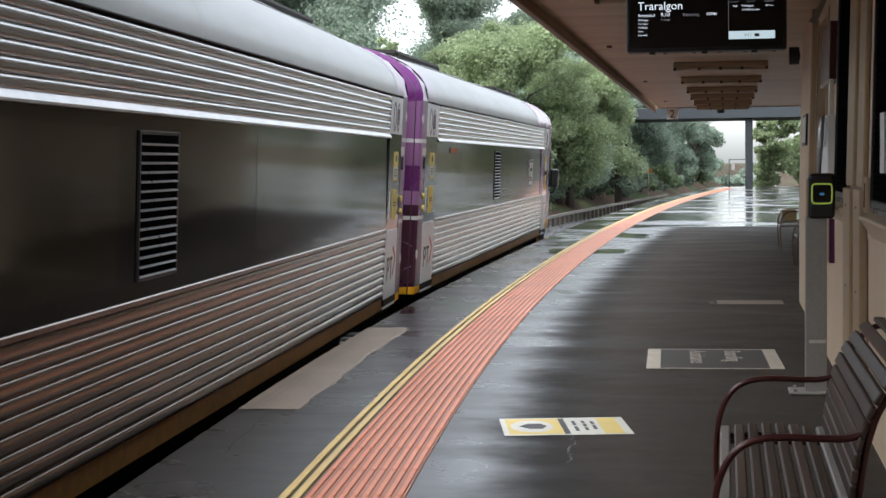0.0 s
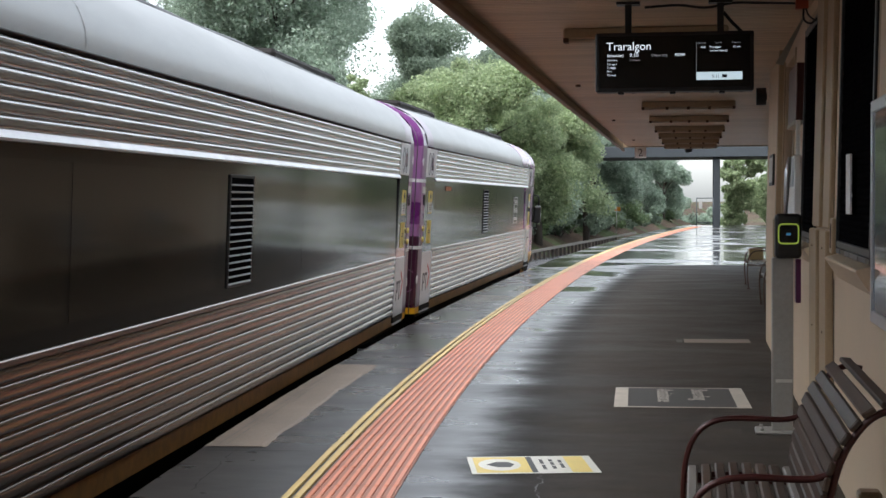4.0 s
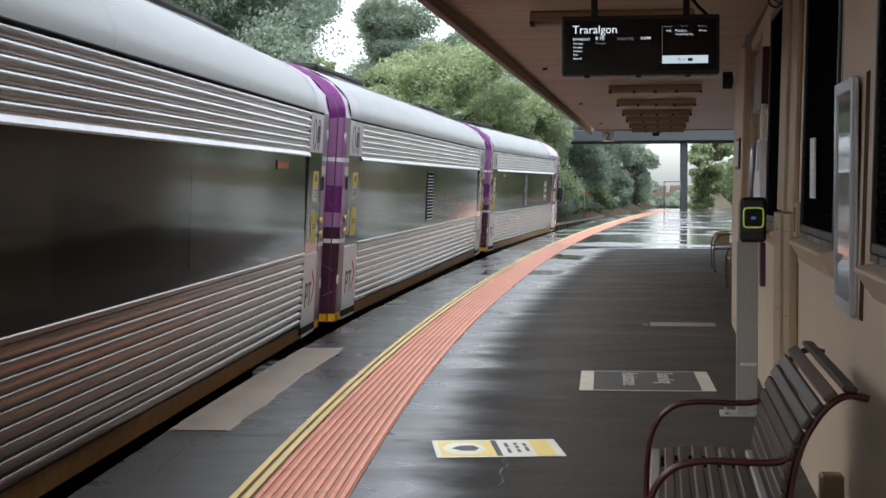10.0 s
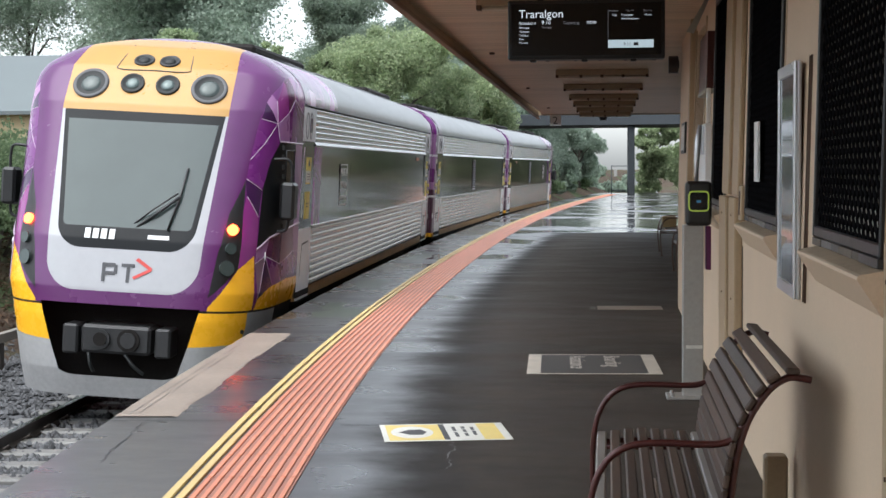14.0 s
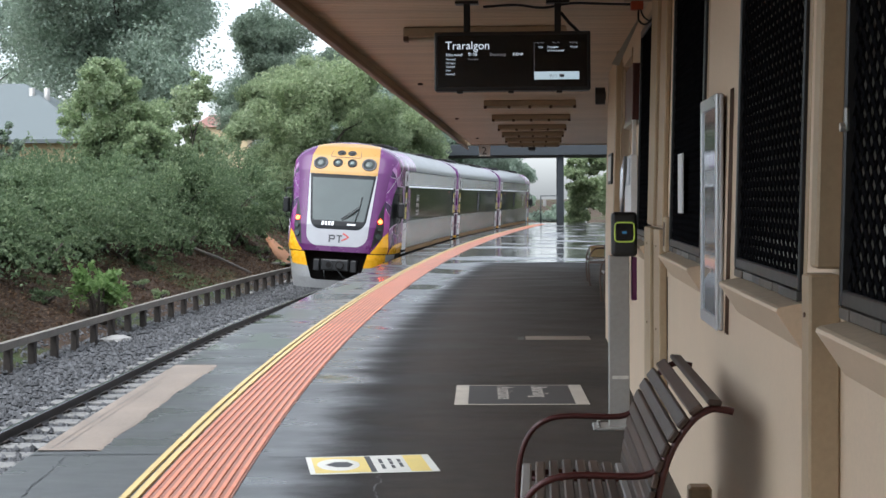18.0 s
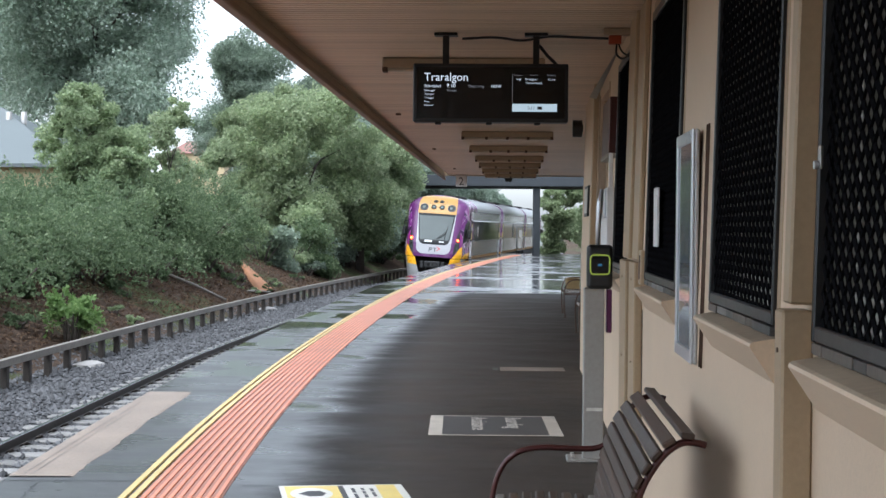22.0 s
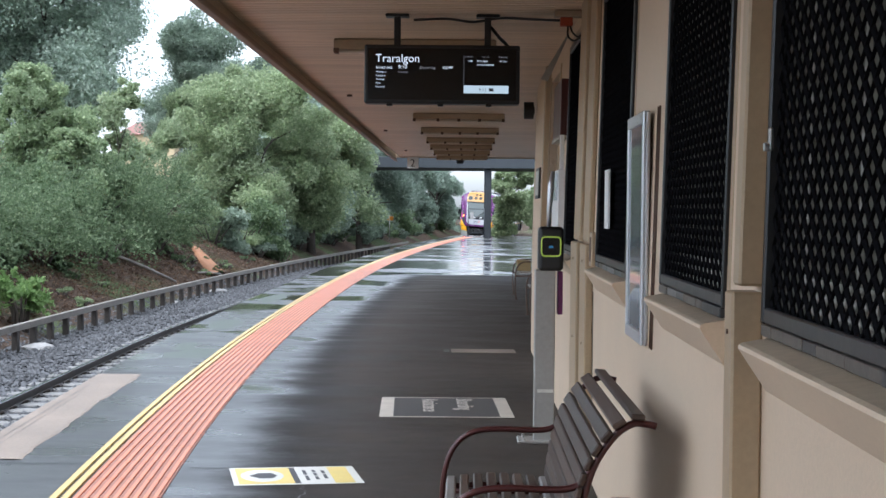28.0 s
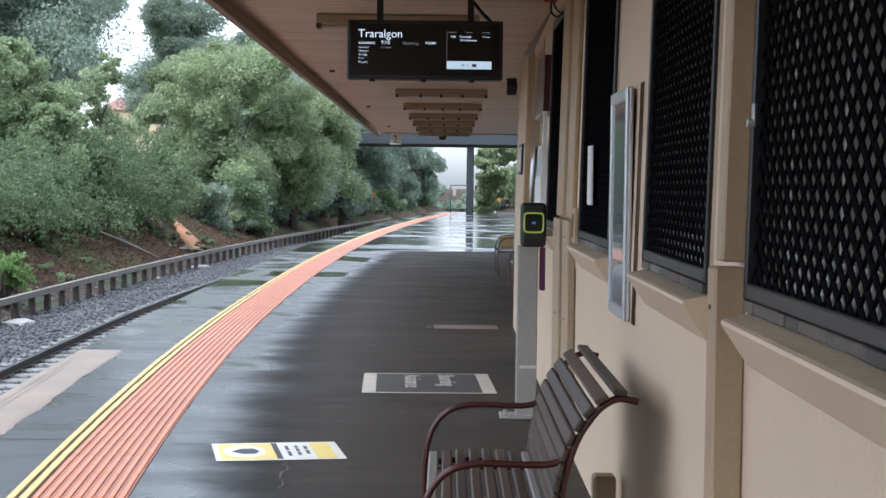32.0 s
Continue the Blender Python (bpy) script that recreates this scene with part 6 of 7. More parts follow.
def side_door(car, y0, y1, logo):
    """The door panel: white above and below, dark glass between, with yellow labels."""
    d = mesh_part("door", [], [], M_TWHITE, car)
    x = HW + 0.002
    m = (y0 + y1) / 2
    for sgn in (1, -1):
        def flat(name, a, b, z0, z1, mat, out=0.0, parent=d, label="", bevel=0.004):
            xx = sorted((sgn * (x - 0.03), sgn * (x + out)))
            return box(name, xx[0], xx[1], min(a, b), max(a, b), z0, z1, mat, parent, label, bevel=bevel)
        flat("upper_panel", y0, y1, Z_BAND1 + 0.06, Z_CANT - 0.02, M_DOORWHITE, 0, label="white panel")
        flat("door_glass", y0, y1, Z_BAND0 - 0.02, Z_BAND1 + 0.06, M_WINBAND, -0.004, label="dark tinted panel")
        flat("lower_panel", y0, y1, Z_LOW - 0.02, Z_BAND0 - 0.02, M_DOORWHITE, 0, label="white panel with a worn logo")
        flat("threshold", y0 - 0.02, y1 + 0.02, Z_LOW - 0.09, Z_LOW - 0.02, M_UNDER, 0.004)
        flat("step_strip", y0 + 0.01, y1 - 0.01, Z_LOW - 0.12, Z_LOW - 0.09, M_DOORWHITE, 0.003, label="pale step strip", bevel=0.003)
        flat("edge_seal", y0 - 0.015, y0, Z_LOW - 0.05, Z_CANT - 0.02, M_BLACK, -0.004)
        flat("edge_seal", y1, y1 + 0.015, Z_LOW - 0.05, Z_CANT - 0.02, M_BLACK, -0.004)
        u = sgn * 0.05
        for a, b, z0, z1, mat, lab in ((-0.15, 0.15, 2.58, 2.735, M_LABELY, "yellow notice"), (-0.15, 0.15, 2.44, 2.58, M_SIGNW, "white notice"), (-0.15, 0.15, 2.02, 2.335, M_LABELY, "yellow notice")):
            flat("label", m + u + a, m + u + b, z0, z1, mat, 0.003, label=lab, bevel=0.001)
        flat("label_edge", m + u - 0.15, m + u + 0.15, 2.425, 2.44, M_LABELY, 0.0032, bevel=0)
        glyph("symbol", sgn, m + u, [(-0.04, 2.63), (0.04, 2.63), (0.055, 2.67), (0.0, 2.71), (-0.055, 2.67)], M_SIGNK, d, x + 0.005)
        for z in (2.535, 2.505, 2.475):
            flat("text_bar", m + u - 0.10, m + u + 0.09, z, z + 0.012, M_LOGOGREY, 0.0045, bevel=0)
        for z in (2.19, 2.16):
            flat("text_bar", m + u - 0.09, m + u + 0.08, z, z + 0.012, M_SIGNK, 0.0045, bevel=0)
        flat("side_text", m - sgn * 0.30, m - sgn * 0.27, 2.04, 2.32, M_SIGNW, 0.001, bevel=0)
        flat("mark", m + sgn * 0.03, m + sgn * 0.14, 3.02, 3.19, M_PURPLE, 0.003, bevel=0.001)
        for c in (-0.17, 0.085):
            ring = [(sgn * (x + 0.001), m + sgn * (c + 0.085 * math.cos(k * math.tau / 24)), 3.10 + 0.15 * math.sin(k * math.tau / 24)) for k in range(25)]
            tube("icon_ring", ring, 0.005, M_LOGOGREY, d, segs=4)
        if not logo:
            for pts in ([(-0.28, 1.36), (-0.26, 1.36), (-0.18, 1.70), (-0.18, 1.74)], [(-0.18, 1.72), (0.22, 1.74), (0.22, 1.76), (-0.18, 1.74)]):
                glyph("step_seam", sgn, m, pts, M_LOGOGREY, d, x + 0.003)
            continue
        for pts in ([(-0.27, 1.38), (-0.235, 1.38), (-0.235, 1.62), (-0.27, 1.62)], [(-0.235, 1.585), (-0.14, 1.585), (-0.12, 1.60), (-0.14, 1.62), (-0.235, 1.62)], [(-0.235, 1.475), (-0.14, 1.475), (-0.12, 1.49), (-0.14, 1.51), (-0.235, 1.51)], [(-0.14, 1.49), (-0.10, 1.52), (-0.10, 1.575), (-0.14, 1.605)], [(-0.07, 1.585), (0.10, 1.585), (0.10, 1.62), (-0.07, 1.62)], [(0.0, 1.38), (0.035, 1.38), (0.035, 1.585), (0.0, 1.585)]):
            glyph("logo_bar", sgn, m, pts, M_LOGOGREY, d, x + 0.003)
        for pts in ([(0.11, 1.70), (0.13, 1.735), (0.32, 1.60), (0.30, 1.57)], [(0.13, 1.43), (0.15, 1.40), (0.32, 1.575), (0.30, 1.61)]):
            glyph("chevron", sgn, m, pts, M_LOGORED, d, x + 0.003)
    return d


def ring_x(z):
    """Half width of the body at height z, roof included."""
    return HW - 0.02 * max(0.0, 1.3 - z) if z < Z_CANT else roof_x(z)


def gangway(car, y0, y1):
    """The car's end: flat side panels and facets that fold in towards the dark bellows. y0 is at the door, y1 at the end."""
    w = y1 - y0
    e = math.copysign(1.0, w)
    flat, fold = ((0.0, 0.0), (0.60, 0.0)), ((0.60, 0.0), (0.70, 0.022), (0.85, 0.13), (1.0, 0.26))

    def at(sgn, u, inset, z, out=0.0):
        x = ring_x(z) + out
        return (sgn * max(0.0, x - inset * min(1.0, x)), y0 + w * u, z + out - inset * 0.5 * max(0.0, z - 3.0))

    def panel(name, rows, z0, z1, mat, label="", out=0.0):
        n = 1 if z1 <= Z_CANT + 0.001 else 5
        zs = [z0 + (z1 - z0) * math.sin(k / n * math.pi / 2) if z1 > Z_TOP - 0.01 else z0 + (z1 - z0) * k / n for k in range(n + 1)]
        for sgn in (1, -1):
            verts = [at(sgn, u, i, z, out) for u, i in rows for z in zs]
            m = n + 1
            fs = [(j * m + k, (j + 1) * m + k, (j + 1) * m + k + 1, j * m + k + 1) for j in range(len(rows) - 1) for k in range(n)]
            mesh_part(name, verts, fs, mat, car, label, n > 1)
    for z0, z1, mat, lab in ((1.10, 1.185, M_TYELLOW, "yellow foot band"), (1.185, 1.955, M_MAUVE, "greyish mauve facet"), (1.955, 2.84, M_LILAC, "lilac facet"), (2.84, Z_CANT, M_LILACGREY, "pale lilac facet"), (Z_CANT, Z_TOP, M_LILACGREY, "pale lilac roof end")):
        panel("side_panel", flat, z0, z1, mat, lab)
    for z0, z1, mat, lab in ((1.10, 1.185, M_TYELLOW, "yellow foot band"), (1.185, 2.13, M_GANGLOW, "dark wine facet"), (2.13, 2.29, M_PALEFACET, "pale purple facet"), (2.29, 2.58, M_GANG, "bright purple facet"), (2.58, Z_CANT, M_LILAC, "lilac facet"), (Z_CANT, 3.70, M_GANG, "bright purple facet"), (3.70, Z_TOP, M_PURPLE, "dark purple facet")):
        panel("end_facet", fold, z0, z1, mat, lab)
    for z0, z1 in ((1.955, 2.0), (2.84, 2.885)):
        panel("band", flat + fold[1:], z0, z1, M_DOORWHITE, "silver reflective band", 0.003)
    for sgn in (1, -1):
        # slanting colour edges of the wrap, a spot at each joint of its lines
        for pts, mat in (([(0.25, 2.0), (0.60, 2.0), (0.60, 2.62), (0.48, 2.35)], M_GANG), ([(0.0, 2.0), (0.16, 2.0), (0.0, 2.55)], M_MAUVE), ([(0.30, 2.885), (0.60, 2.885), (0.60, 3.30), (0.42, 3.05)], M_LILAC), ([(0.36, 1.20), (0.60, 1.20), (0.60, 1.95), (0.50, 1.50)], M_GANGLOW), ([(0.0, 1.95), (0.0, 1.62), (0.30, 1.95)], M_LILACGREY)):
            q = [at(sgn, u, 0.0, z, 0.002) for u, z in pts]
            mesh_part("facet", q, [tuple(range(len(q)))], mat, car, "angular purple facet")
        for u, i, z in ((0.52, 0.0, 3.12), (0.56, 0.0, 1.56)):
            disc("spot", at(sgn, u, i, z), (1, 0, 0), 0.055, 0.008, M_DOORWHITE, car, "white spot on the wrap", segs=16)
        for pts in ([(0.0, 0.0, 3.10), (0.50, 0.0, 3.12)], [(0.56, 0.0, 1.56), (0.74, 0.05, 1.66), (1.0, 0.258, 1.78)], [(0.56, 0.0, 1.53), (0.74, 0.05, 1.42), (1.0, 0.258, 1.32)], [(0.05, 0.0, 2.15), (0.3, 0.0, 2.24), (0.60, 0.0, 2.30), (0.85, 0.13, 2.29)]):
            tube("wrap_line", [at(sgn, u, i, z, 0.001) for u, i, z in pts], 0.004, M_PALEFACET, car, segs=4)
        for z in (2.08, 2.22):
            disc("button", at(sgn, 0.14, 0.0, z, 0.008), (1, 0, 0), 0.034, 0.03, M_LABELY, car, "yellow door button", segs=14)
        for u in (0.10, 0.22):
            p = at(sgn, u, 0.0, 2.60, 0.004)
            box("latch", p[0] - 0.008, p[0] + 0.008, p[1] - 0.012, p[1] + 0.012, 2.54, 2.68, M_BLACK, car, "black door latch", bevel=0.003)
        for k in range(4):
            p = at(sgn, 0.05 + 0.11 * k, 0.0, 2.74, 0.002)
            box("number_bar", p[0] - 0.003, p[0] + 0.003, p[1] - 0.018, p[1] + 0.018, 2.70, 2.79, M_SIGNW, car, bevel=0)
    prof = [(ring_x(z), z) for z in (Z_LOW - 0.10, 1.6, 2.0, 2.4, Z_CANT)] + [(x, z) for x, z in roof_profile()[1:]]
    prof2 = [(x * 0.975, z if z < 2 else 1.0 + (z - 1.0) * 0.985) for x, z in prof]
    extrude("bellows", prof2, y1 + e * 0.02, y1 + e * 0.092, M_BELLOWS, car, "dark gangway bellows")
    vs = [(sgn * x * 0.97, y0 + w * 0.3, z) for sgn, pr in ((1, prof), (-1, prof[::-1])) for x, z in pr]
    mesh_part("end_wall", vs, [tuple(range(len(vs)))], M_UNDER, car)
    ys = sorted((y0 + w * 0.3, y1 + e * 0.04))
    box("footplate", -1.15, 1.15, ys[0], ys[1], Z_LOW - 0.16, Z_LOW - 0.06, M_UNDER, car, "dark footplate", bevel=0.006)


def bogie(car, y):
    b = mesh_part("bogie", [], [], M_UNDER, car)
    for sgn in (1, -1):
        xs = sorted((sgn * 0.98, sgn * 1.12))
        box("side_frame", xs[0], xs[1], y - 1.5, y + 1.5, 0.42, 0.66, M_UNDER, b, bevel=0.03)
    for k in (-0.95, 0.95):
        for sgn in (1, -1):
            disc("wheel", (sgn * 0.835, y + k, 0.43), (1, 0, 0), 0.43, 0.13, M_RAIL, b, segs=20)
        tube("axle", [(-0.9, y + k, 0.43), (0.9, y + k, 0.43)], 0.07, M_UNDER, b)
    return b


def coach(name, y0, y1, ends, vents, label):
    """The common body between y0 and y1; ends: spans of the door panels."""
    car = tagged(empty(name), label, "train carriage", "carriages of the train")
    a, b = min(ends[0]), max(ends[-1])
    in0, in1 = ends[0][1] + 0.016, ends[-1][0] - 0.016
    flutes(Z_LOW, Z_BAND0 - 0.03, 9, in0, in1, M_STEELLOW, car, "stainless steel rib, coloured darker as if reflecting the platform", 0.017)
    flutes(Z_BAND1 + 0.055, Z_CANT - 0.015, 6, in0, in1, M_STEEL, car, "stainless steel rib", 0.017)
    for z0, z1 in ((Z_BAND0 - 0.03, Z_BAND0 + 0.005), (Z_BAND1 + 0.012, Z_BAND1 + 0.058)):
        for sgn in (1, -1):
            xs = sorted((sgn * (HW - 0.03), sgn * (HW + 0.012)))
            if z0 > 2.5:
                pr = [(HW - 0.02, z1 + 0.002), (HW - 0.006, z1), (HW + 0.016, z0 + 0.012), (HW + 0.016, z0), (HW - 0.03, z0 - 0.002)]
                verts = [(sgn * x, y, z) for y in (in0, in1) for x, z in pr]
                fs = [(k, k + 5, k + 6, k + 1) for k in range(4)]
                mesh_part("trim_strip", verts, fs if sgn > 0 else [q[::-1] for q in fs], M_TRIMSTEEL, car, "bright drip strip")
            else:
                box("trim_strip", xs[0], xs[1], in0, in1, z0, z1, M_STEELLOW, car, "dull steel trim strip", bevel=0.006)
    for sgn in (1, -1):
        lean = Matrix.Rotation(radians(-1.0 * sgn), 4, "Y")
        xs = sorted((sgn * (HW - 0.065), sgn * (HW - 0.012)))
        band = box("window_band", xs[0], xs[1], in0, in1, Z_BAND0 - 0.01, Z_BAND1 + 0.02, M_WINBAND, car, "dark tinted window band", bevel=0, turn=lean)
        y, w = in0 + 0.35, 2.9
        while y + w < in1 - 0.2:
            if not any(v - w / 2 - 0.3 < y + w / 2 < v + w / 2 + 0.3 for v, _ in vents):
                xs2 = sorted((sgn * (HW - 0.04), sgn * (HW - 0.011)))
                box("window_pane", xs2[0], xs2[1], y, y + w - 0.05, Z_BAND0 + 0.10, Z_BAND1 - 0.06, M_WINPANE, band, bevel=0, turn=lean)
            y += w
        for v, only in vents:
            if only not in (0, sgn):
                continue
            xs3 = sorted((sgn * (HW - 0.065), sgn * (HW - 0.008)))
            lv = box("vent", xs3[0], xs3[1], v - 0.36, v + 0.36, 2.02, 2.79, M_MESHWIRE, car, "black louvred vent with steel slats", bevel=0.004, turn=lean)
            for a, b, c, d in ((-0.36, -0.335, 2.02, 2.79), (0.335, 0.36, 2.02, 2.79), (-0.335, 0.335, 2.02, 2.04), (-0.335, 0.335, 2.77, 2.79)):
                dx = -((c + d) / 2 - 2.405) * 0.0175
                xs5 = sorted((sgn * (HW - 0.04 + dx), sgn * (HW - 0.001 + dx)))
                box("vent_frame", xs5[0], xs5[1], v + a, v + b, c, d, M_BLACK, lv, bevel=0.003, turn=lean)
            for k in range(15):
                z = 2.045 + k * 0.0483
                xc = HW - 0.009 - (z - 2.405) * 0.0175
                xs4 = sorted((sgn * (xc - 0.016), sgn * (xc + 0.014)))
                box("slat", xs4[0], xs4[1], v - 0.333, v + 0.333, z, z + 0.006, M_SLAT, lv, bevel=0, turn=Matrix.Rotation(radians(32 * sgn), 4, "Y"))
    extrude("roof", roof_profile(), min(y0, y1), max(y0, y1), M_ROOF, car, "silver curved roof", smooth=True, ny=12)
    for p0, p1 in ((min(y0, y1) + 0.02, min(y0, y1) + 0.55), (max(y0, y1) - 0.55, max(y0, y1) - 0.02)):
        extrude("roof_end_wrap", [(x + 0.003 * x / HW, z + 0.003) for x, z in roof_profile()], p0, p1, M_LILACGREY, car, "pale lilac fade over the roof end", smooth=True)
    for k in range(1, 4):
        p = min(y0, y1) + (max(y0, y1) - min(y0, y1)) * k / 4
        extrude("panel_seam", [(x + 0.002 * x / HW, z + 0.002) for x, z in roof_profile()], p - 0.006, p + 0.006, M_PILOT, car)
    for sgn in (1, -1):
        xs = sorted((sgn * (HW - 0.02), sgn * (HW + 0.016)))
        box("gutter", xs[0], xs[1], min(y0, y1) + 0.4, max(y0, y1) - 0.4, Z_CANT - 0.010, Z_CANT + 0.002, M_COUPLER, car, "dark gutter line", bevel=0.004)
    box("sole_bar", -HW + 0.015, HW - 0.015, min(y0, y1), max(y0, y1), Z_SKIRT, Z_LOW, M_SKIRT, car, "rusty brown sole bar", bevel=0.008)
    box("underframe", -1.25, 1.25, min(y0, y1) + 2.2, max(y0, y1) - 2.2, 0.40, Z_SKIRT, M_UNDER, car, "dark underfloor equipment", bevel=0.04)
    box("floor_pan", -1.40, 1.40, min(y0, y1), max(y0, y1), Z_SKIRT - 0.05, Z_SKIRT, M_UNDER, car, bevel=0)
    for s in ends:
        side_door(car, *s, logo=abs(s[0] + s[1]) / 2 > 7.2)
    # low roof equipment
    for p in (-5.2, 5.0):
        box("roof_unit", -0.75, 0.75, p - 1.7, p + 1.7, Z_TOP - 0.10, Z_TOP + 0.025, M_UNDER, car, "dark low roof unit", bevel=0.04)
    for sgn in (1, -1):
        tube("roof_cable", [(sgn * 0.85, p, Z_TOP - 0.12 + 0.012 * (k % 2)) for k, p in enumerate(steps(min(y0, y1) + 1, max(y0, y1) - 1.0, 1.2))], 0.022, M_BLACK, car)
        tube("roof_seam", [(sgn * 1.12, min(y0, y1) + 0.5, 3.66), (sgn * 1.12, max(y0, y1) - 0.5, 3.66)], 0.012, M_ROOF, car)
    for p in (-HALF + 3.4, HALF - 3.4):
        bogie(car, p)
    return car


# ---- the cab
CAB = 2.11


def nose_y(z):
    return float(np.interp(z, (0.17, 0.45, 1.0, 1.3, 1.8, 3.2, 3.6, 3.85, 4.0), (0.14, 0.05, 0.0, 0.02, 0.12, 0.70, 0.98, 1.36, 2.0)))


def cab_half(z):
    if z > Z_CANT:
        return roof_x(z)
    if z < 1.1:
        return HW - 0.05 - (1.1 - z) * 0.16
    return HW - 0.05 * max(0.0, (1.3 - z) / 0.2)


def rounded(x, z, w, z0, r):
    """Inside a shape of half-width w, standing on z0 with round lower corners."""
    if z < z0 or x > w:
        return False
    if z < z0 + r and x > w - r:
        return (x - w + r) ** 2 + (z0 + r - z) ** 2 < r * r
    return True


# panels of the cab's side, in metres round the corner from the nose's middle and up
CAB_WINDOW = ((1.81, 1.75), (2.01, 2.40), (2.22, 2.69), (2.47, 2.88), (3.10, 2.87), (3.20, 1.97), (2.61, 1.93), (2.16, 1.87))
CAB_SHAPES = (
    ("lamp_housing", ((1.71, 2.47), (1.39, 2.12), (1.16, 1.73), (0.98, 1.25), (1.45, 1.55), (1.61, 2.15))),
    ("corner_upper", ((0.98, 1.12), (0.99, 1.16), (1.45, 1.55), (1.76, 1.69), (1.77, 1.12))),
    ("corner_upper", ((1.81, 1.12), (1.87, 1.23), (2.05, 1.31), (2.27, 1.36), (2.90, 1.40), (4.2, 1.37), (4.2, 1.12))),
    ("cab_window", CAB_WINDOW),
    ("bright_facet", ((1.69, 2.31), (1.88, 2.09), (1.81, 1.75), (1.76, 1.69), (1.45, 1.55), (1.61, 2.15))),
    ("dark_facet", ((1.75, 2.48), (1.99, 2.37), (1.88, 2.09), (1.69, 2.31), (1.71, 2.47))),
    ("pale_facet", ((2.22, 3.30), (2.34, 3.39), (2.43, 3.32), (2.41, 3.08))),
    ("dark_facet", ((2.08, 3.12), (2.22, 3.30), (2.41, 3.08))),
    ("purple_facet", ((2.08, 3.12), (2.41, 3.08), (2.10, 2.86), (1.81, 2.68))),
    ("bright_facet", ((2.43, 3.32), (2.69, 3.55), (2.76, 3.21), (2.41, 3.08))),
    ("wine_facet", ((2.69, 3.55), (2.93, 3.60), (3.00, 3.36), (2.76, 3.21))),
    ("pale_facet", ((2.93, 3.60), (3.22, 3.62), (3.00, 3.36))),
    ("lilac_facet", ((2.41, 3.08), (2.76, 3.21), (2.80, 2.89), (2.46, 2.89))),
    ("wine_facet", ((3.00, 3.36), (3.56, 3.21), (3.70, 2.89), (3.30, 2.89))),
    ("bright_facet", ((3.00, 3.36), (3.40, 3.62), (4.0, 3.60), (4.0, 3.05), (3.56, 3.21))),
    ("lilac_facet", ((3.10, 2.87), (4.0, 2.87), (4.0, 2.35), (3.45, 2.45))),
    ("pale_facet", ((3.20, 1.97), (3.62, 2.40), (4.0, 1.97))),
    ("wine_facet", ((2.03, 1.68), (2.16, 1.87), (2.61, 1.93), (2.54, 1.58))),
    ("mauve_facet", ((2.54, 1.58), (2.61, 1.93), (3.18, 1.96), (3.26, 1.69))),
    ("dark_facet", ((1.86, 1.23), (2.03, 1.68), (2.27, 1.36))),
    ("lilac_facet", ((1.78, 1.61), (1.81, 1.75), (2.16, 1.87), (2.03, 1.68))),
    ("mauve_facet", ((1.86, 1.23), (1.78, 1.61), (2.03, 1.68))),
    ("lilac_facet", ((3.26, 1.69), (3.18, 1.96), (4.0, 1.97), (4.0, 1.37))),
)
CAB_LINES = (
    ((1.81, 2.68), (2.10, 2.86), (2.41, 3.08), (2.43, 3.32)), ((2.08, 3.12), (2.41, 3.08), (2.76, 3.21), (3.00, 3.36), (3.56, 3.21), (3.80, 3.02)), ((3.00, 3.36), (2.93, 3.58)), ((2.41, 3.08), (2.46, 2.90)), ((3.00, 3.36), (3.70, 2.90)),
    ((1.72, 2.48), (1.99, 2.37)), ((1.70, 2.30), (1.88, 2.09)), ((1.78, 1.61), (2.03, 1.68), (2.54, 1.58), (3.26, 1.69), (3.70, 1.66)), ((1.87, 1.25), (2.03, 1.68)), ((2.03, 1.68), (2.27, 1.37)), ((3.26, 1.69), (3.18, 1.95)), ((3.20, 2.0), (3.62, 2.40), (3.72, 2.85)),
)


def within(q, z, pts):
    """Whether the point lies inside the outline."""
    odd = False
    for (a, b), (c, d) in zip(pts, pts[1:] + pts[:1]):
        if (b > z) != (d > z) and q < a + (z - b) / (d - b) * (c - a):
            odd = not odd
    return odd


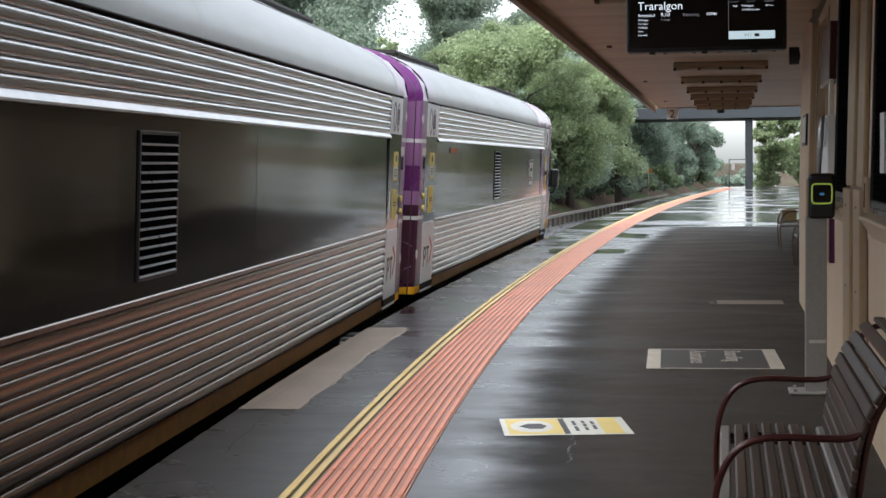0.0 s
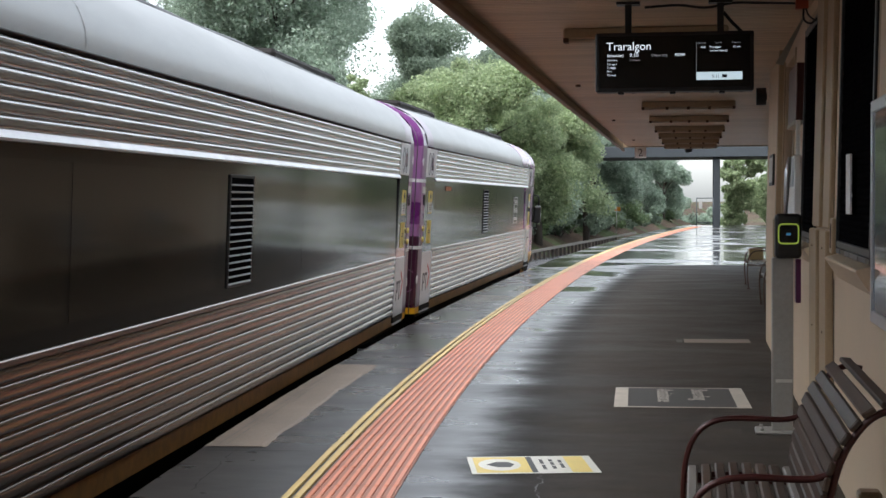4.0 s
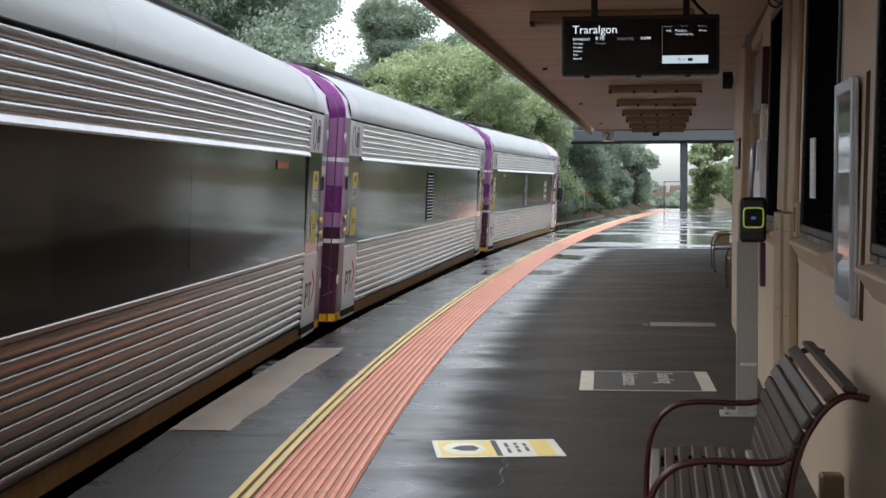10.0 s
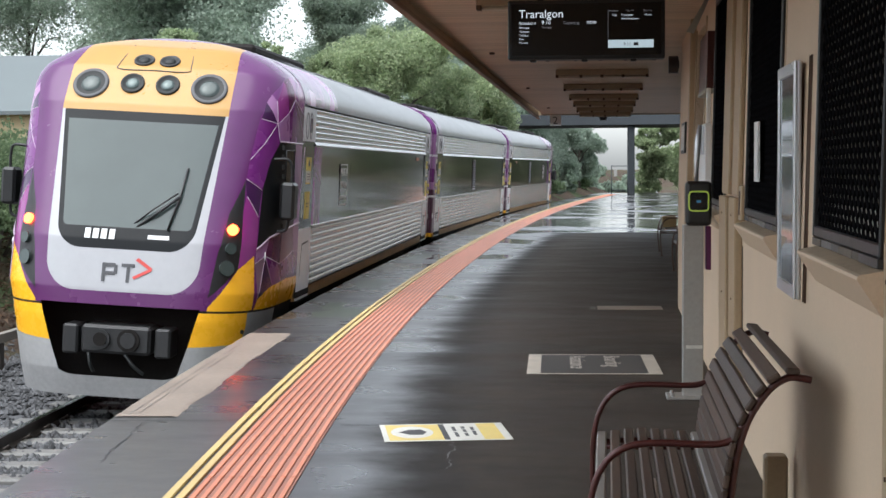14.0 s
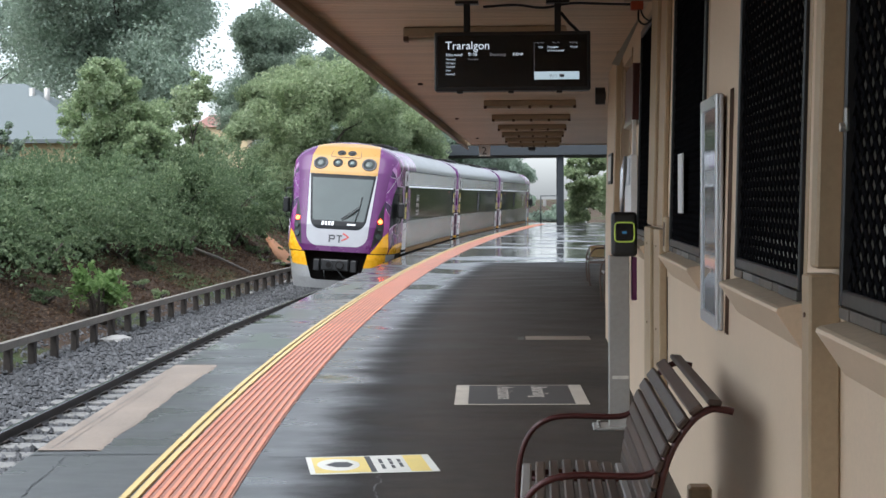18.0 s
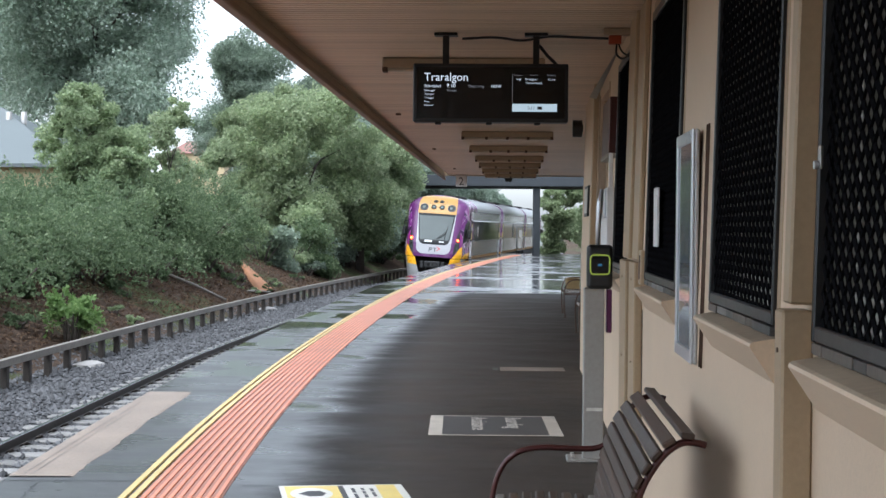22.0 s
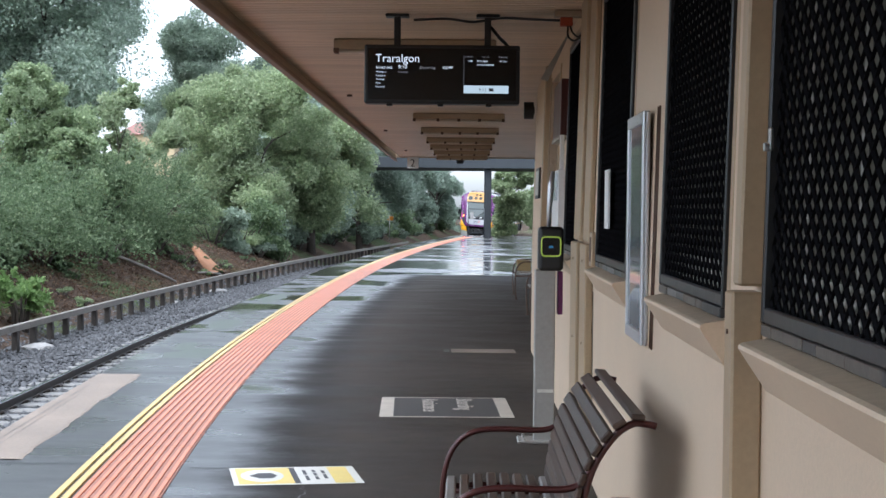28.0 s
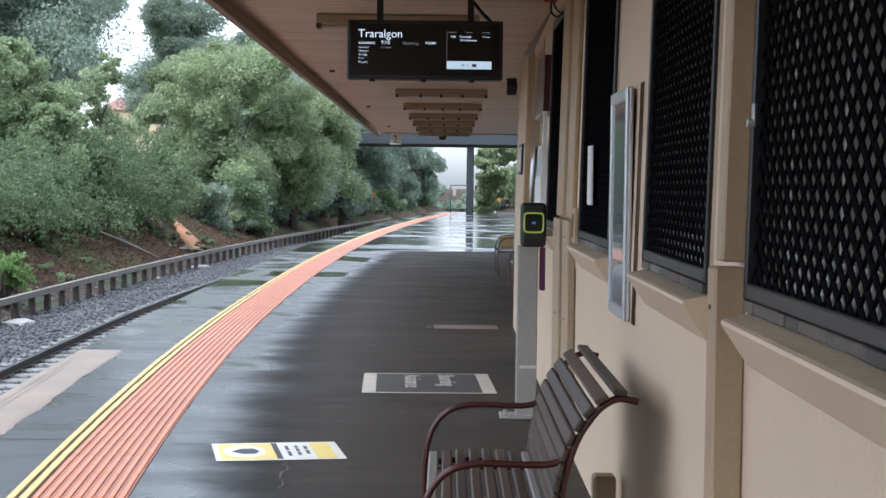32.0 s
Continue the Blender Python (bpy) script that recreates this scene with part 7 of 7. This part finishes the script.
def cab_region(x, zr, yb):
    z = zr + 0.10 if zr > 0.75 else zr + 0.133 * max(0.0, zr - 0.17) / 0.77
    q = x + yb
    if z > 3.22 and x < 0.89 - max(0.0, z - 3.7) * 0.22 and yb < 1.80:
        return "brow"
    if yb - nose_y(zr) < 0.60:
        if z < 1.235 and x < 0.83 - (1.235 - z) * 0.28 and (z > 0.62 or rounded(x, z, 0.72, 0.43, 0.26)):
            return "coupler_bay"
        if 1.235 < z < 3.22:
            if rounded(x, z, 0.71 + (z - 1.9) * 0.115, 1.80, 0.24):
                if rounded(x, z, 0.655 + (z - 1.9) * 0.12, 2.02, 0.05) and z < 3.12:
                    return "windscreen"
                return "screen_border"
            if rounded(x, z, 0.775 + (z - 1.3) * 0.060, 1.37, 0.30):
                return "surround"
    if zr < 1.10:
        if q < 1.68 and zr > 0.74 + 0.05 * max(0.0, q - 0.8) and not (q > 1.46 and zr < 0.98 and (q - 1.46) ** 2 + (0.98 - zr) ** 2 > 0.0484):
            return "corner"
        return "pilot" if yb < 1.18 else "cab_skirt"
    if zr < 1.122:
        return "panel_gap"
    for k, (nm, pts) in enumerate(CAB_SHAPES):
        if within(q, zr, pts):
            return f"{nm}/{k}"
    edge = float(np.interp(zr, (1.1, 1.55, 2.15, 2.48, 2.68, 3.13, 3.39, 3.55, 3.60), (1.7, 1.6, 1.65, 1.72, 1.81, 2.06, 2.34, 2.69, 4.2)))
    return "cab_shell" if q < edge else "purple_facet"


def fading_shell():
    """Purple paint that fades into the silver roof behind the cab."""
    m = material("purple_shell_paint", (0.10, 0.022, 0.108), 0.26, var=0.15, grain=3, blotch=0.7, bump=0.0)
    nt = m.node_tree
    p = nt.nodes["Principled BSDF"]
    sep = nt.nodes.new("ShaderNodeSeparateXYZ")
    nt.links.new(nt.nodes.new("ShaderNodeTexCoord").outputs["Object"], sep.inputs[0])
    r = nt.nodes.new("ShaderNodeMapRange")
    r.interpolation_type = "SMOOTHSTEP"
    r.inputs["From Min"].default_value, r.inputs["From Max"].default_value = -HALF + 0.75, -HALF + 2.1
    nt.links.new(sep.outputs[1], r.inputs["Value"])
    nt.links.new(mix(nt, r.outputs[0], p.inputs["Base Color"].links[0].from_socket, (0.30, 0.26, 0.31)), p.inputs["Base Color"])
    return m


M_SHELL = fading_shell()
M_FDARK = material("dark_violet_wrap", (0.040, 0.010, 0.055), 0.25, var=0.15, grain=4, blotch=1.5, bump=0.0)
M_FWINE = material("wine_wrap", (0.095, 0.018, 0.070), 0.25, var=0.15, grain=4, blotch=1.5, bump=0.0)
M_FBRIGHT = material("magenta_wrap", (0.215, 0.030, 0.18), 0.25, var=0.12, grain=4, blotch=1.5, bump=0.0)
CAB_PARTS = {
    "brow": (M_TOPYEL, "yellow panel above the windscreen"), "cab_shell": (M_SHELL, "glossy purple cab shell fading over the roof"), "purple_facet": (M_GANG, "purple facet of the wrap"),
    "dark_facet": (M_FDARK, "dark violet facets of the wrap"), "wine_facet": (M_FWINE, "wine red facets of the wrap"), "bright_facet": (M_FBRIGHT, "magenta facets of the wrap"), "pale_facet": (M_PALEFACET, "pale lilac facets of the wrap"), "lilac_facet": (M_LILAC, "lilac facets of the wrap"), "mauve_facet": (M_MAUVE, "mauve facets of the wrap"),
    "panel_gap": (M_UNDER, "dark gap between panels"), "corner": (M_TYELLOW, "yellow corner panel"), "pilot": (M_PILOT, "grey pilot skirt"),
    "windscreen": (M_WSCREEN, "windscreen reflecting the grey sky"), "screen_border": (M_SCREENBLACK, "black windscreen border"), "surround": (M_TWHITE, "white windscreen surround"),
    "lamp_housing": (M_BLACK, "black tail lamp housing"), "cab_skirt": (M_UNDER, "dark side skirt"), "corner_upper": (M_TYELLOW, "yellow lower panel"), "cab_window": (M_SCREENBLACK, "black cab side window"),
}


def cab(car, tip):
    zs = list(np.linspace(0.17, Z_CANT, 192)) + [Z_CANT + (Z_TOP - Z_CANT) * math.sin(k / 30 * math.pi / 2) for k in range(1, 31)]
    pw = 2 / 4.2
    cols = []
    for sx in np.linspace(0.0, 0.95, 76):
        a = math.asin(sx ** (1 / pw))
        cols.append((float(sx), math.cos(a) ** pw))
    last = cols[-1][1]
    for cx in np.linspace(last, 0.0, 46)[1:]:
        a = math.acos(min(1.0, cx ** (1 / pw)))
        cols.append((math.sin(a) ** pw, float(cx)))
    grid, area = [], []
    for z in zs:
        w, f = cab_half(z), nose_y(z)
        row = [Vector((w * sx, f + (CAB - f) * (1 - cx), z)) for sx, cx in cols]
        grid.append(row)
        area.append([cab_region(p.x, p.z, p.y) for p in row])
    paired = ("corner", "corner_upper", "cab_window", "lamp_housing", "cab_skirt", "panel_gap", "purple_facet", "dark_facet", "wine_facet", "bright_facet", "pale_facet", "lilac_facet", "mauve_facet")
    geo = {}
    N = 6

    def cell(nm, q, keys):
        """One face of a panel, with its mirror image."""
        for sgn in (1, -1):
            g = geo.setdefault((nm, sgn if nm.split("/")[0] in paired else 0), ({}, [], []))
            ids = []
            for v, key in zip(q, keys):
                key = (key, sgn if v.x > 1e-6 else 0)
                if key not in g[0]:
                    g[0][key] = len(g[1])
                    g[1].append((sgn * v.x, tip + v.y, v.z))
                ids.append(g[0][key])
            g[2].append(tuple(ids) if sgn > 0 else tuple(ids[::-1]))
    for j in range(len(zs) - 1):
        for k in range(len(cols) - 1):
            a, b, c, d = grid[j][k], grid[j][k + 1], grid[j + 1][k + 1], grid[j + 1][k]
            mid = (a + b + c + d) / 4
            nm = cab_region(mid.x, mid.z, mid.y)
            if nm == area[j][k] == area[j][k + 1] == area[j + 1][k + 1] == area[j + 1][k] == "coupler_bay":
                continue  # open recess
            if nm == area[j][k] == area[j][k + 1] == area[j + 1][k + 1] == area[j + 1][k]:
                cell(nm, (a, b, c, d), ((j * N, k * N), (j * N, k * N + N), (j * N + N, k * N + N), (j * N + N, k * N)))
                continue
            pts = [[(a.lerp(b, u / N)).lerp(d.lerp(c, u / N), v / N) for u in range(N + 1)] for v in range(N + 1)]
            for v in range(N):
                for u in range(N):
                    q = (pts[v][u], pts[v][u + 1], pts[v + 1][u + 1], pts[v + 1][u])
                    m = (q[0] + q[2]) / 2
                    J, K = j * N + v, k * N + u
                    if cab_region(m.x, m.z, m.y) == "coupler_bay":
                        continue
                    cell(cab_region(m.x, m.z, m.y), q, ((J, K), (J, K + 1), (J + 1, K + 1), (J + 1, K)))
    for (nm, _), (_, verts, faces) in geo.items():
        nm = nm.split("/")[0]
        mat, lab = CAB_PARTS[nm]
        mesh_part(nm, verts, faces, mat, car, lab, True)

    def on_face(x, z):
        """The point of the nose's front at x, z."""
        w, f = cab_half(z), nose_y(z)
        s = min(0.999, abs(x) / w) ** (1 / pw)
        c = max(0.0, 1 - s * s) ** 0.5
        return f + (CAB - f) * (1 - c ** pw)

    def side_point(q, z):
        """The point of the side at the distance q round the corner, at height z."""
        w, f = cab_half(z), nose_y(z)
        if q >= w + CAB:
            return (w, q - w, z)
        lo, hi = 0.0, math.pi / 2
        for _ in range(40):
            a = (lo + hi) / 2
            if w * math.sin(a) ** pw + f + (CAB - f) * (1 - math.cos(a) ** pw) < q:
                lo = a
            else:
                hi = a
        return (w * math.sin(lo) ** pw, f + (CAB - f) * (1 - math.cos(lo) ** pw), z)

    def lamp(x, z, r, glass, parent=car, rim=M_BLACK, nm="headlight", lab="round lamp in a dark rim"):
        y = tip + on_face(x, z)
        e = 0.02
        ax = Vector((-(on_face(x + e, z) - on_face(x - e, z)) / (2 * e), 1, -(on_face(x, z + e) - on_face(x, z - e)) / (2 * e))).normalized()
        c = Vector((x, y, z))
        side = ax.cross(Vector((0, 0, 1))).normalized()
        up = side.cross(ax)

        def turned_ring(name, prof, mat, par, label):
            """A round piece from (radius, height over the face) pairs."""
            vs, fs, n = [], [], 32
            for rr, h in prof:
                vs += [c - ax * h + (side * math.cos(k * math.tau / n) + up * math.sin(k * math.tau / n)) * rr for k in range(n)]
            for j in range(len(prof) - 1):
                fs += [(j * n + k, j * n + (k + 1) % n, (j + 1) * n + (k + 1) % n, (j + 1) * n + k) for k in range(n)]
            return mesh_part(name, vs, fs, mat, par, label, True)
        d = turned_ring(nm, [(r, -0.03), (r, 0.012), (r * 0.97, 0.019), (r * 0.88, 0.021), (r * 0.80, 0.017)], rim, parent, lab)
        turned_ring("bowl", [(r * 0.80, 0.017), (r * 0.70, 0.010), (r * 0.50, 0.006), (r * 0.02, 0.006)], M_BOWL, d, "dark lamp bowl")
        turned_ring("lens", [(r * 0.56, 0.005), (r * 0.52, 0.014), (r * 0.34, 0.024), (r * 0.14, 0.028), (0.001, 0.028)], glass, d, "glass lens")
    for x, r in ((-0.64, 0.195), (0.64, 0.195)):
        lamp(x, 3.40, r, M_LAMPGLASS, rim=M_LOGOGREY)
    for x in (-0.19, 0.19):
        lamp(x, 3.42, 0.13, M_LAMPBRIGHT, rim=M_BOWL)
    for x in (-0.14, 0.14):
        lamp(x, 3.68, 0.112, M_BOWL, nm="horn", lab="dark round horn opening")
    for sgn in (1, -1):
        for z, r, g, nm in ((1.95, 0.056, M_RED, "tail_light"), (1.76, 0.058, M_LAMPGLASS, "marker_light"), (1.56, 0.078, M_LAMPGLASS, "marker_light")):
            x = {1.95: 1.07, 1.76: 1.07, 1.56: 1.05}[z]
            e = 0.02
            ax = Vector((-sgn * (on_face(x + e, z) - on_face(x - e, z)) / (2 * e), 1, -(on_face(x, z + e) - on_face(x, z - e)) / (2 * e))).normalized()
            c = Vector((sgn * x, tip + on_face(x, z), z)) - ax * 0.012
            disc(nm, c, ax, r, 0.04, g, car, "lit red tail light" if g is M_RED else "clear marker light")
        # pale lines of the wrap, and the trim above and below the side window
        for line, r in [(ln, 0.0045) for ln in CAB_LINES] + [(((1.81, 1.755), (2.16, 1.875), (2.61, 1.935), (3.20, 1.975), (3.56, 1.99)), 0.011), (((2.47, 2.89), (3.10, 2.885), (3.56, 2.885)), 0.009)]:
            pts = []
            for (q0, z0), (q1, z1) in zip(line, line[1:]):
                pts += [side_point(q0 + (q1 - q0) * k / 6, z0 + (z1 - z0) * k / 6) for k in range(6)]
            pts.append(side_point(*line[-1]))
            tube("wrap_line", [(sgn * x, tip + y, z) for x, y, z in pts], r, M_LINE, car, "pale line of the wrap", segs=5)
        x, y, z = side_point(2.03, 1.68)
        disc("spot", (sgn * x, tip + y, z), (1, 0.2, 0), 0.045, 0.012, M_DOORWHITE, car, "white spot on the wrap", segs=16)
        # mirror pod on its arms, hinge strip and pane of the side window
        m = box("mirror", min(sgn * 1.44, sgn * 1.60), max(sgn * 1.44, sgn * 1.60), tip + 0.88, tip + 1.12, 2.06, 2.46, M_BLACK, car, "black mirror pod", bevel=0.03)
        tube("arm", smooth_line([(sgn * 1.34, tip + 0.95, 2.70), (sgn * 1.50, tip + 0.98, 2.70), (sgn * 1.54, tip + 1.0, 2.60), (sgn * 1.54, tip + 1.0, 2.44)]), 0.016, M_BLACK, m)
        tube("arm", smooth_line([(sgn * 1.36, tip + 0.98, 1.93), (sgn * 1.50, tip + 1.0, 1.95), (sgn * 1.53, tip + 1.0, 2.08)]), 0.016, M_BLACK, m)
        for k in range(9):
            x, y, z = side_point(2.56, 1.99 + 0.105 * k)
            disc("hinge", (sgn * x, tip + y, z), (0, 0, 1), 0.022, 0.05, M_FRAMEGREY, car, "grey hinge knuckle", segs=8)
        ring = [side_point(q, z) for q, z in ((2.66, 2.06), (3.12, 2.08), (3.03, 2.80), (2.66, 2.80))]
        mesh_part("side_pane", [(sgn * (x + 0.006), tip + y, z) for x, y, z in ring], [(0, 1, 2, 3) if sgn > 0 else (3, 2, 1, 0)], M_WINPANE, car, "tinted side pane")
        tube("pane_edge", [(sgn * (x + 0.008), tip + y, z) for x, y, z in ring + ring[:1]], 0.009, M_FRAMEGREY, car, segs=5)
        disc("corner_bolt", (sgn * 1.20, tip + 0.40, 0.90), (1, -0.8, 0), 0.022, 0.03, M_BLACK, car, segs=10)
    # wiper
    y = tip + on_face(0.1, 2.1)
    tube("wiper", [(-0.02, y - 0.06, 1.83), (0.30, tip + on_face(0.3, 2.1) - 0.05, 2.08), (0.52, tip + on_face(0.5, 2.26) - 0.05, 2.26)], 0.016, M_BLACK, car, "wiper arm")
    tube("wiper", [(-0.06, y - 0.05, 1.85), (0.26, tip + on_face(0.26, 2.11) - 0.05, 2.12), (0.50, tip + on_face(0.5, 2.29) - 0.05, 2.30)], 0.009, M_BLACK, car, "wiper arm")
    tube("wiper_blade", [(0.44, tip + on_face(0.44, 1.92) - 0.03, 1.92), (0.52, tip + on_face(0.5, 2.26) - 0.04, 2.26), (0.56, tip + on_face(0.56, 2.56) - 0.03, 2.56)], 0.012, M_BLACK, car)

    def plate(nm, pts, mat):
        pts = [(x, z - 0.10) for x, z in pts]
        mesh_part(nm, [(x, tip + on_face(x, z) - 0.008, z) for x, z in pts], [tuple(range(len(pts)))], mat, car)
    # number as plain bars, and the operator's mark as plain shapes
    for k in range(4):
        x = -0.42 + k * 0.085
        plate("number_bar", [(x, 1.90), (x + 0.06, 1.90), (x + 0.06, 2.0), (x, 2.0)], M_WHITE)
    seam = [(-0.33, 3.88), (-0.39, 3.66), (-0.36, 3.595), (0.0, 3.595), (0.36, 3.595), (0.39, 3.66), (0.33, 3.88)]
    tube("hatch_seam", smooth_line([(x, tip + on_face(x, z - 0.02) - 0.004, z - 0.02) for x, z in seam], 6), 0.006, M_LOGOGREY, car, segs=6)
    plate("maker_bar", [(0.24, 1.92), (0.46, 1.92), (0.46, 1.96), (0.24, 1.96)], M_WHITE)
    for a, b, c, d in ((-0.20, -0.165, 1.47, 1.66), (-0.165, -0.06, 1.62, 1.66), (-0.165, -0.06, 1.54, 1.575), (-0.075, -0.04, 1.555, 1.645), (0.0, 0.14, 1.625, 1.66), (0.055, 0.09, 1.47, 1.63)):
        plate("logo_bar", [(a, c), (b, c), (b, d), (a, d)], M_LOGOGREY)
    plate("chevron", [(0.14, 1.70), (0.17, 1.725), (0.32, 1.625), (0.30, 1.60)], M_LOGORED)
    plate("chevron", [(0.12, 1.53), (0.14, 1.505), (0.32, 1.60), (0.31, 1.63)], M_LOGORED)
    # coupler
    cp = box("coupler", -0.36, 0.36, tip - 0.05, tip + 0.4, 0.64, 0.93, M_COUPLER, car, "dark grey automatic coupler", bevel=0.03)
    for x, r, mt in ((-0.15, 0.10, M_COUPLER), (0.14, 0.115, M_UNDER)):
        disc("coupler_rim", (x, tip - 0.06, 0.79), (0, 1, 0), r, 0.05, mt, cp, segs=20)
        disc("coupler_socket", (x, tip - 0.088, 0.79), (0, 1, 0), r * 0.7, 0.02, M_UNDER if mt is M_COUPLER else M_COUPLER, cp, segs=20)
    for x0, x1 in ((-0.56, -0.40), (0.40, 0.56)):
        box("jumper_box", x0, x1, tip - 0.03, tip + 0.3, 0.62, 0.92, M_COUPLER, car, "dark jumper box", bevel=0.02)
    for x0, x1 in ((0.10, 0.30), (-0.28, -0.22)):
        tube("hose", smooth_line([(x0, tip - 0.03, 0.64), ((x0 + x1) / 2, tip - 0.06, 0.53), (x1, tip - 0.03, 0.45)]), 0.018, M_BOWL, car, "hanging air hose")
    box("bay_back", -1.15, 1.15, tip + 0.60, tip + 0.66, 0.22, 1.30, M_UNDER, car, bevel=0)


def end_car(label):
    body0, body1 = -HALF - 0.5 + CAB, HALF - 0.62
    car = coach("end_carriage", body0, body1, ((body0 + 0.02, body0 + 0.85), (HALF - 1.48, HALF - 0.66)), ((1.3, -1),), label)
    gangway(car, HALF - 0.64, HALF - 0.09)
    cab(car, -HALF - 0.5)
    # purple sweep and a pale lettering block beside the cab door
    for sgn in (1, -1):
        xs = sorted((sgn * (HW - 0.02), sgn * (HW + 0.001)))
        turn = 90 * sgn
        p0 = -3.99
        lab = box("sticker", min(sgn * (HW - 0.03), sgn * (HW - 0.003)), max(sgn * (HW - 0.03), sgn * (HW - 0.003)), p0 - 0.31, p0 + 0.31, 2.11, 2.66, M_WINBAND, car, "white framed lettering on the window band", bevel=0)
        for a, b, c, d in ((-0.31, 0.31, 2.645, 2.66), (-0.31, 0.31, 2.11, 2.125), (-0.31, -0.297, 2.125, 2.645), (0.297, 0.31, 2.125, 2.645)):
            box("frame_line", min(sgn * (HW - 0.02), sgn * (HW + 0.001)), max(sgn * (HW - 0.02), sgn * (HW + 0.001)), p0 + a, p0 + b, c, d, M_SIGNW, lab, bevel=0)
        for line, z, size in (("MADE IN", 2.50, 0.155), ("VICTORIA", 2.335, 0.140), ("FOR VICTORIA", 2.18, 0.092)):
            text("lettering", line, size, pose(sgn * (HW + 0.001), p0, z, 90, 0, turn), M_SIGNW, lab, 0.001, "CENTER")
        xq = sorted((sgn * (HW - 0.03), sgn * (HW - 0.011)))
        sg = box("destination_sign", xq[0], xq[1], HALF - 3.23, HALF - 2.62, 2.735, 2.815, M_BLACKGLASS, car, "small lit orange destination sign", bevel=0)
        for k in range(7):
            xl = sorted((sgn * (HW - 0.011), sgn * (HW - 0.008)))
            box("sign_letter", xl[0], xl[1], HALF - 3.20 + 0.08 * k, HALF - 3.13 + 0.08 * k, 2.745, 2.805, M_AMBER, sg, bevel=0)
        box("purple_flash", xs[0], xs[1], body0 + 0.875, body0 + 1.42, Z_BAND0 + 0.008, Z_BAND1 + 0.008, M_FACET, car, "purple flash beside the door", bevel=0)
    for sgn in (1, -1):
        w = extrude("roof_wrap", [(x + 0.004, z + 0.004) for x, z in roof_profile()[:8]], body0, body0 + 2.5, M_FACET, car, "purple facets fading over the roof", both=False, smooth=True)
        w.matrix_basis = Matrix.Diagonal((sgn, 1, 1, 1))
    return car


def mid_car(label):
    car = coach("middle_carriage", -HALF + 0.62, HALF - 0.62, ((-HALF + 0.66, -HALF + 1.48), (HALF - 1.48, HALF - 0.66)), ((-0.73, 0),), label)
    gangway(car, HALF - 0.64, HALF - 0.09)
    gangway(car, -HALF + 0.64, -HALF + 0.09)
    return car


TRAIN = [
    end_car("silver and purple diesel carriage with a yellow-browed cab, moving away"),
    mid_car("silver corrugated carriage with dark windows, moving away"),
]
TRAIN.append(copy_thing(TRAIN[0], pose(0, 0, 0, 0, 0, 180)))
build_tactile()

# where the coupling behind the middle carriage stands along the line, by seconds
RUN = ((0, 0.34), (0.7, 0.37), (1, 0.45), (2, 0.98), (3, 1.89), (4, 3.09), (4.5, 3.81), (5.5, 5.48), (6.5, 7.5), (7, 8.64), (7.5, 9.86), (8, 11.18), (8.5, 12.6), (9, 14.1), (9.5, 15.71), (10, 17.42), (10.5, 19.22), (11, 21.13), (11.5, 23.15), (12, 25.27), (12.5, 27.5), (13, 29.85), (13.5, 32.3), (14.5, 37.65), (15.5, 43.45), (16, 46.5), (17, 52.9), (18, 59.9), (19, 67.3), (20, 75.3), (21, 83.6), (22, 92.2), (23, 101.0), (24, 110.0), (25, 119.4), (26, 129.0), (26.5, 134.0), (28.5, 154.6), (30, 171.0), (32, 194.0))


def car_pose(s, turned):
    """A carriage centred at s, standing on two bogies on the canted track."""
    x0, y0 = on_track(s - 5.75)
    x1, y1 = on_track(s + 5.75)
    a = -math.degrees(math.atan2(x1 - x0, y1 - y0))
    m = pose((x0 + x1) / 2, (y0 + y1) / 2, RAILZ + 0.03, 0, 0, a) @ pose(0, 0, 0, 0, CANT, 0)
    return m @ pose(0, 0, 0, 0, 0, 180 if turned else 0)


def motions():
    for car, shift, turned in zip(TRAIN, (-HALF, HALF, HALF + PITCH), (False, False, True)):
        walk(car, [(t, car_pose(s + shift, turned)) for t, s in RUN])


motions()
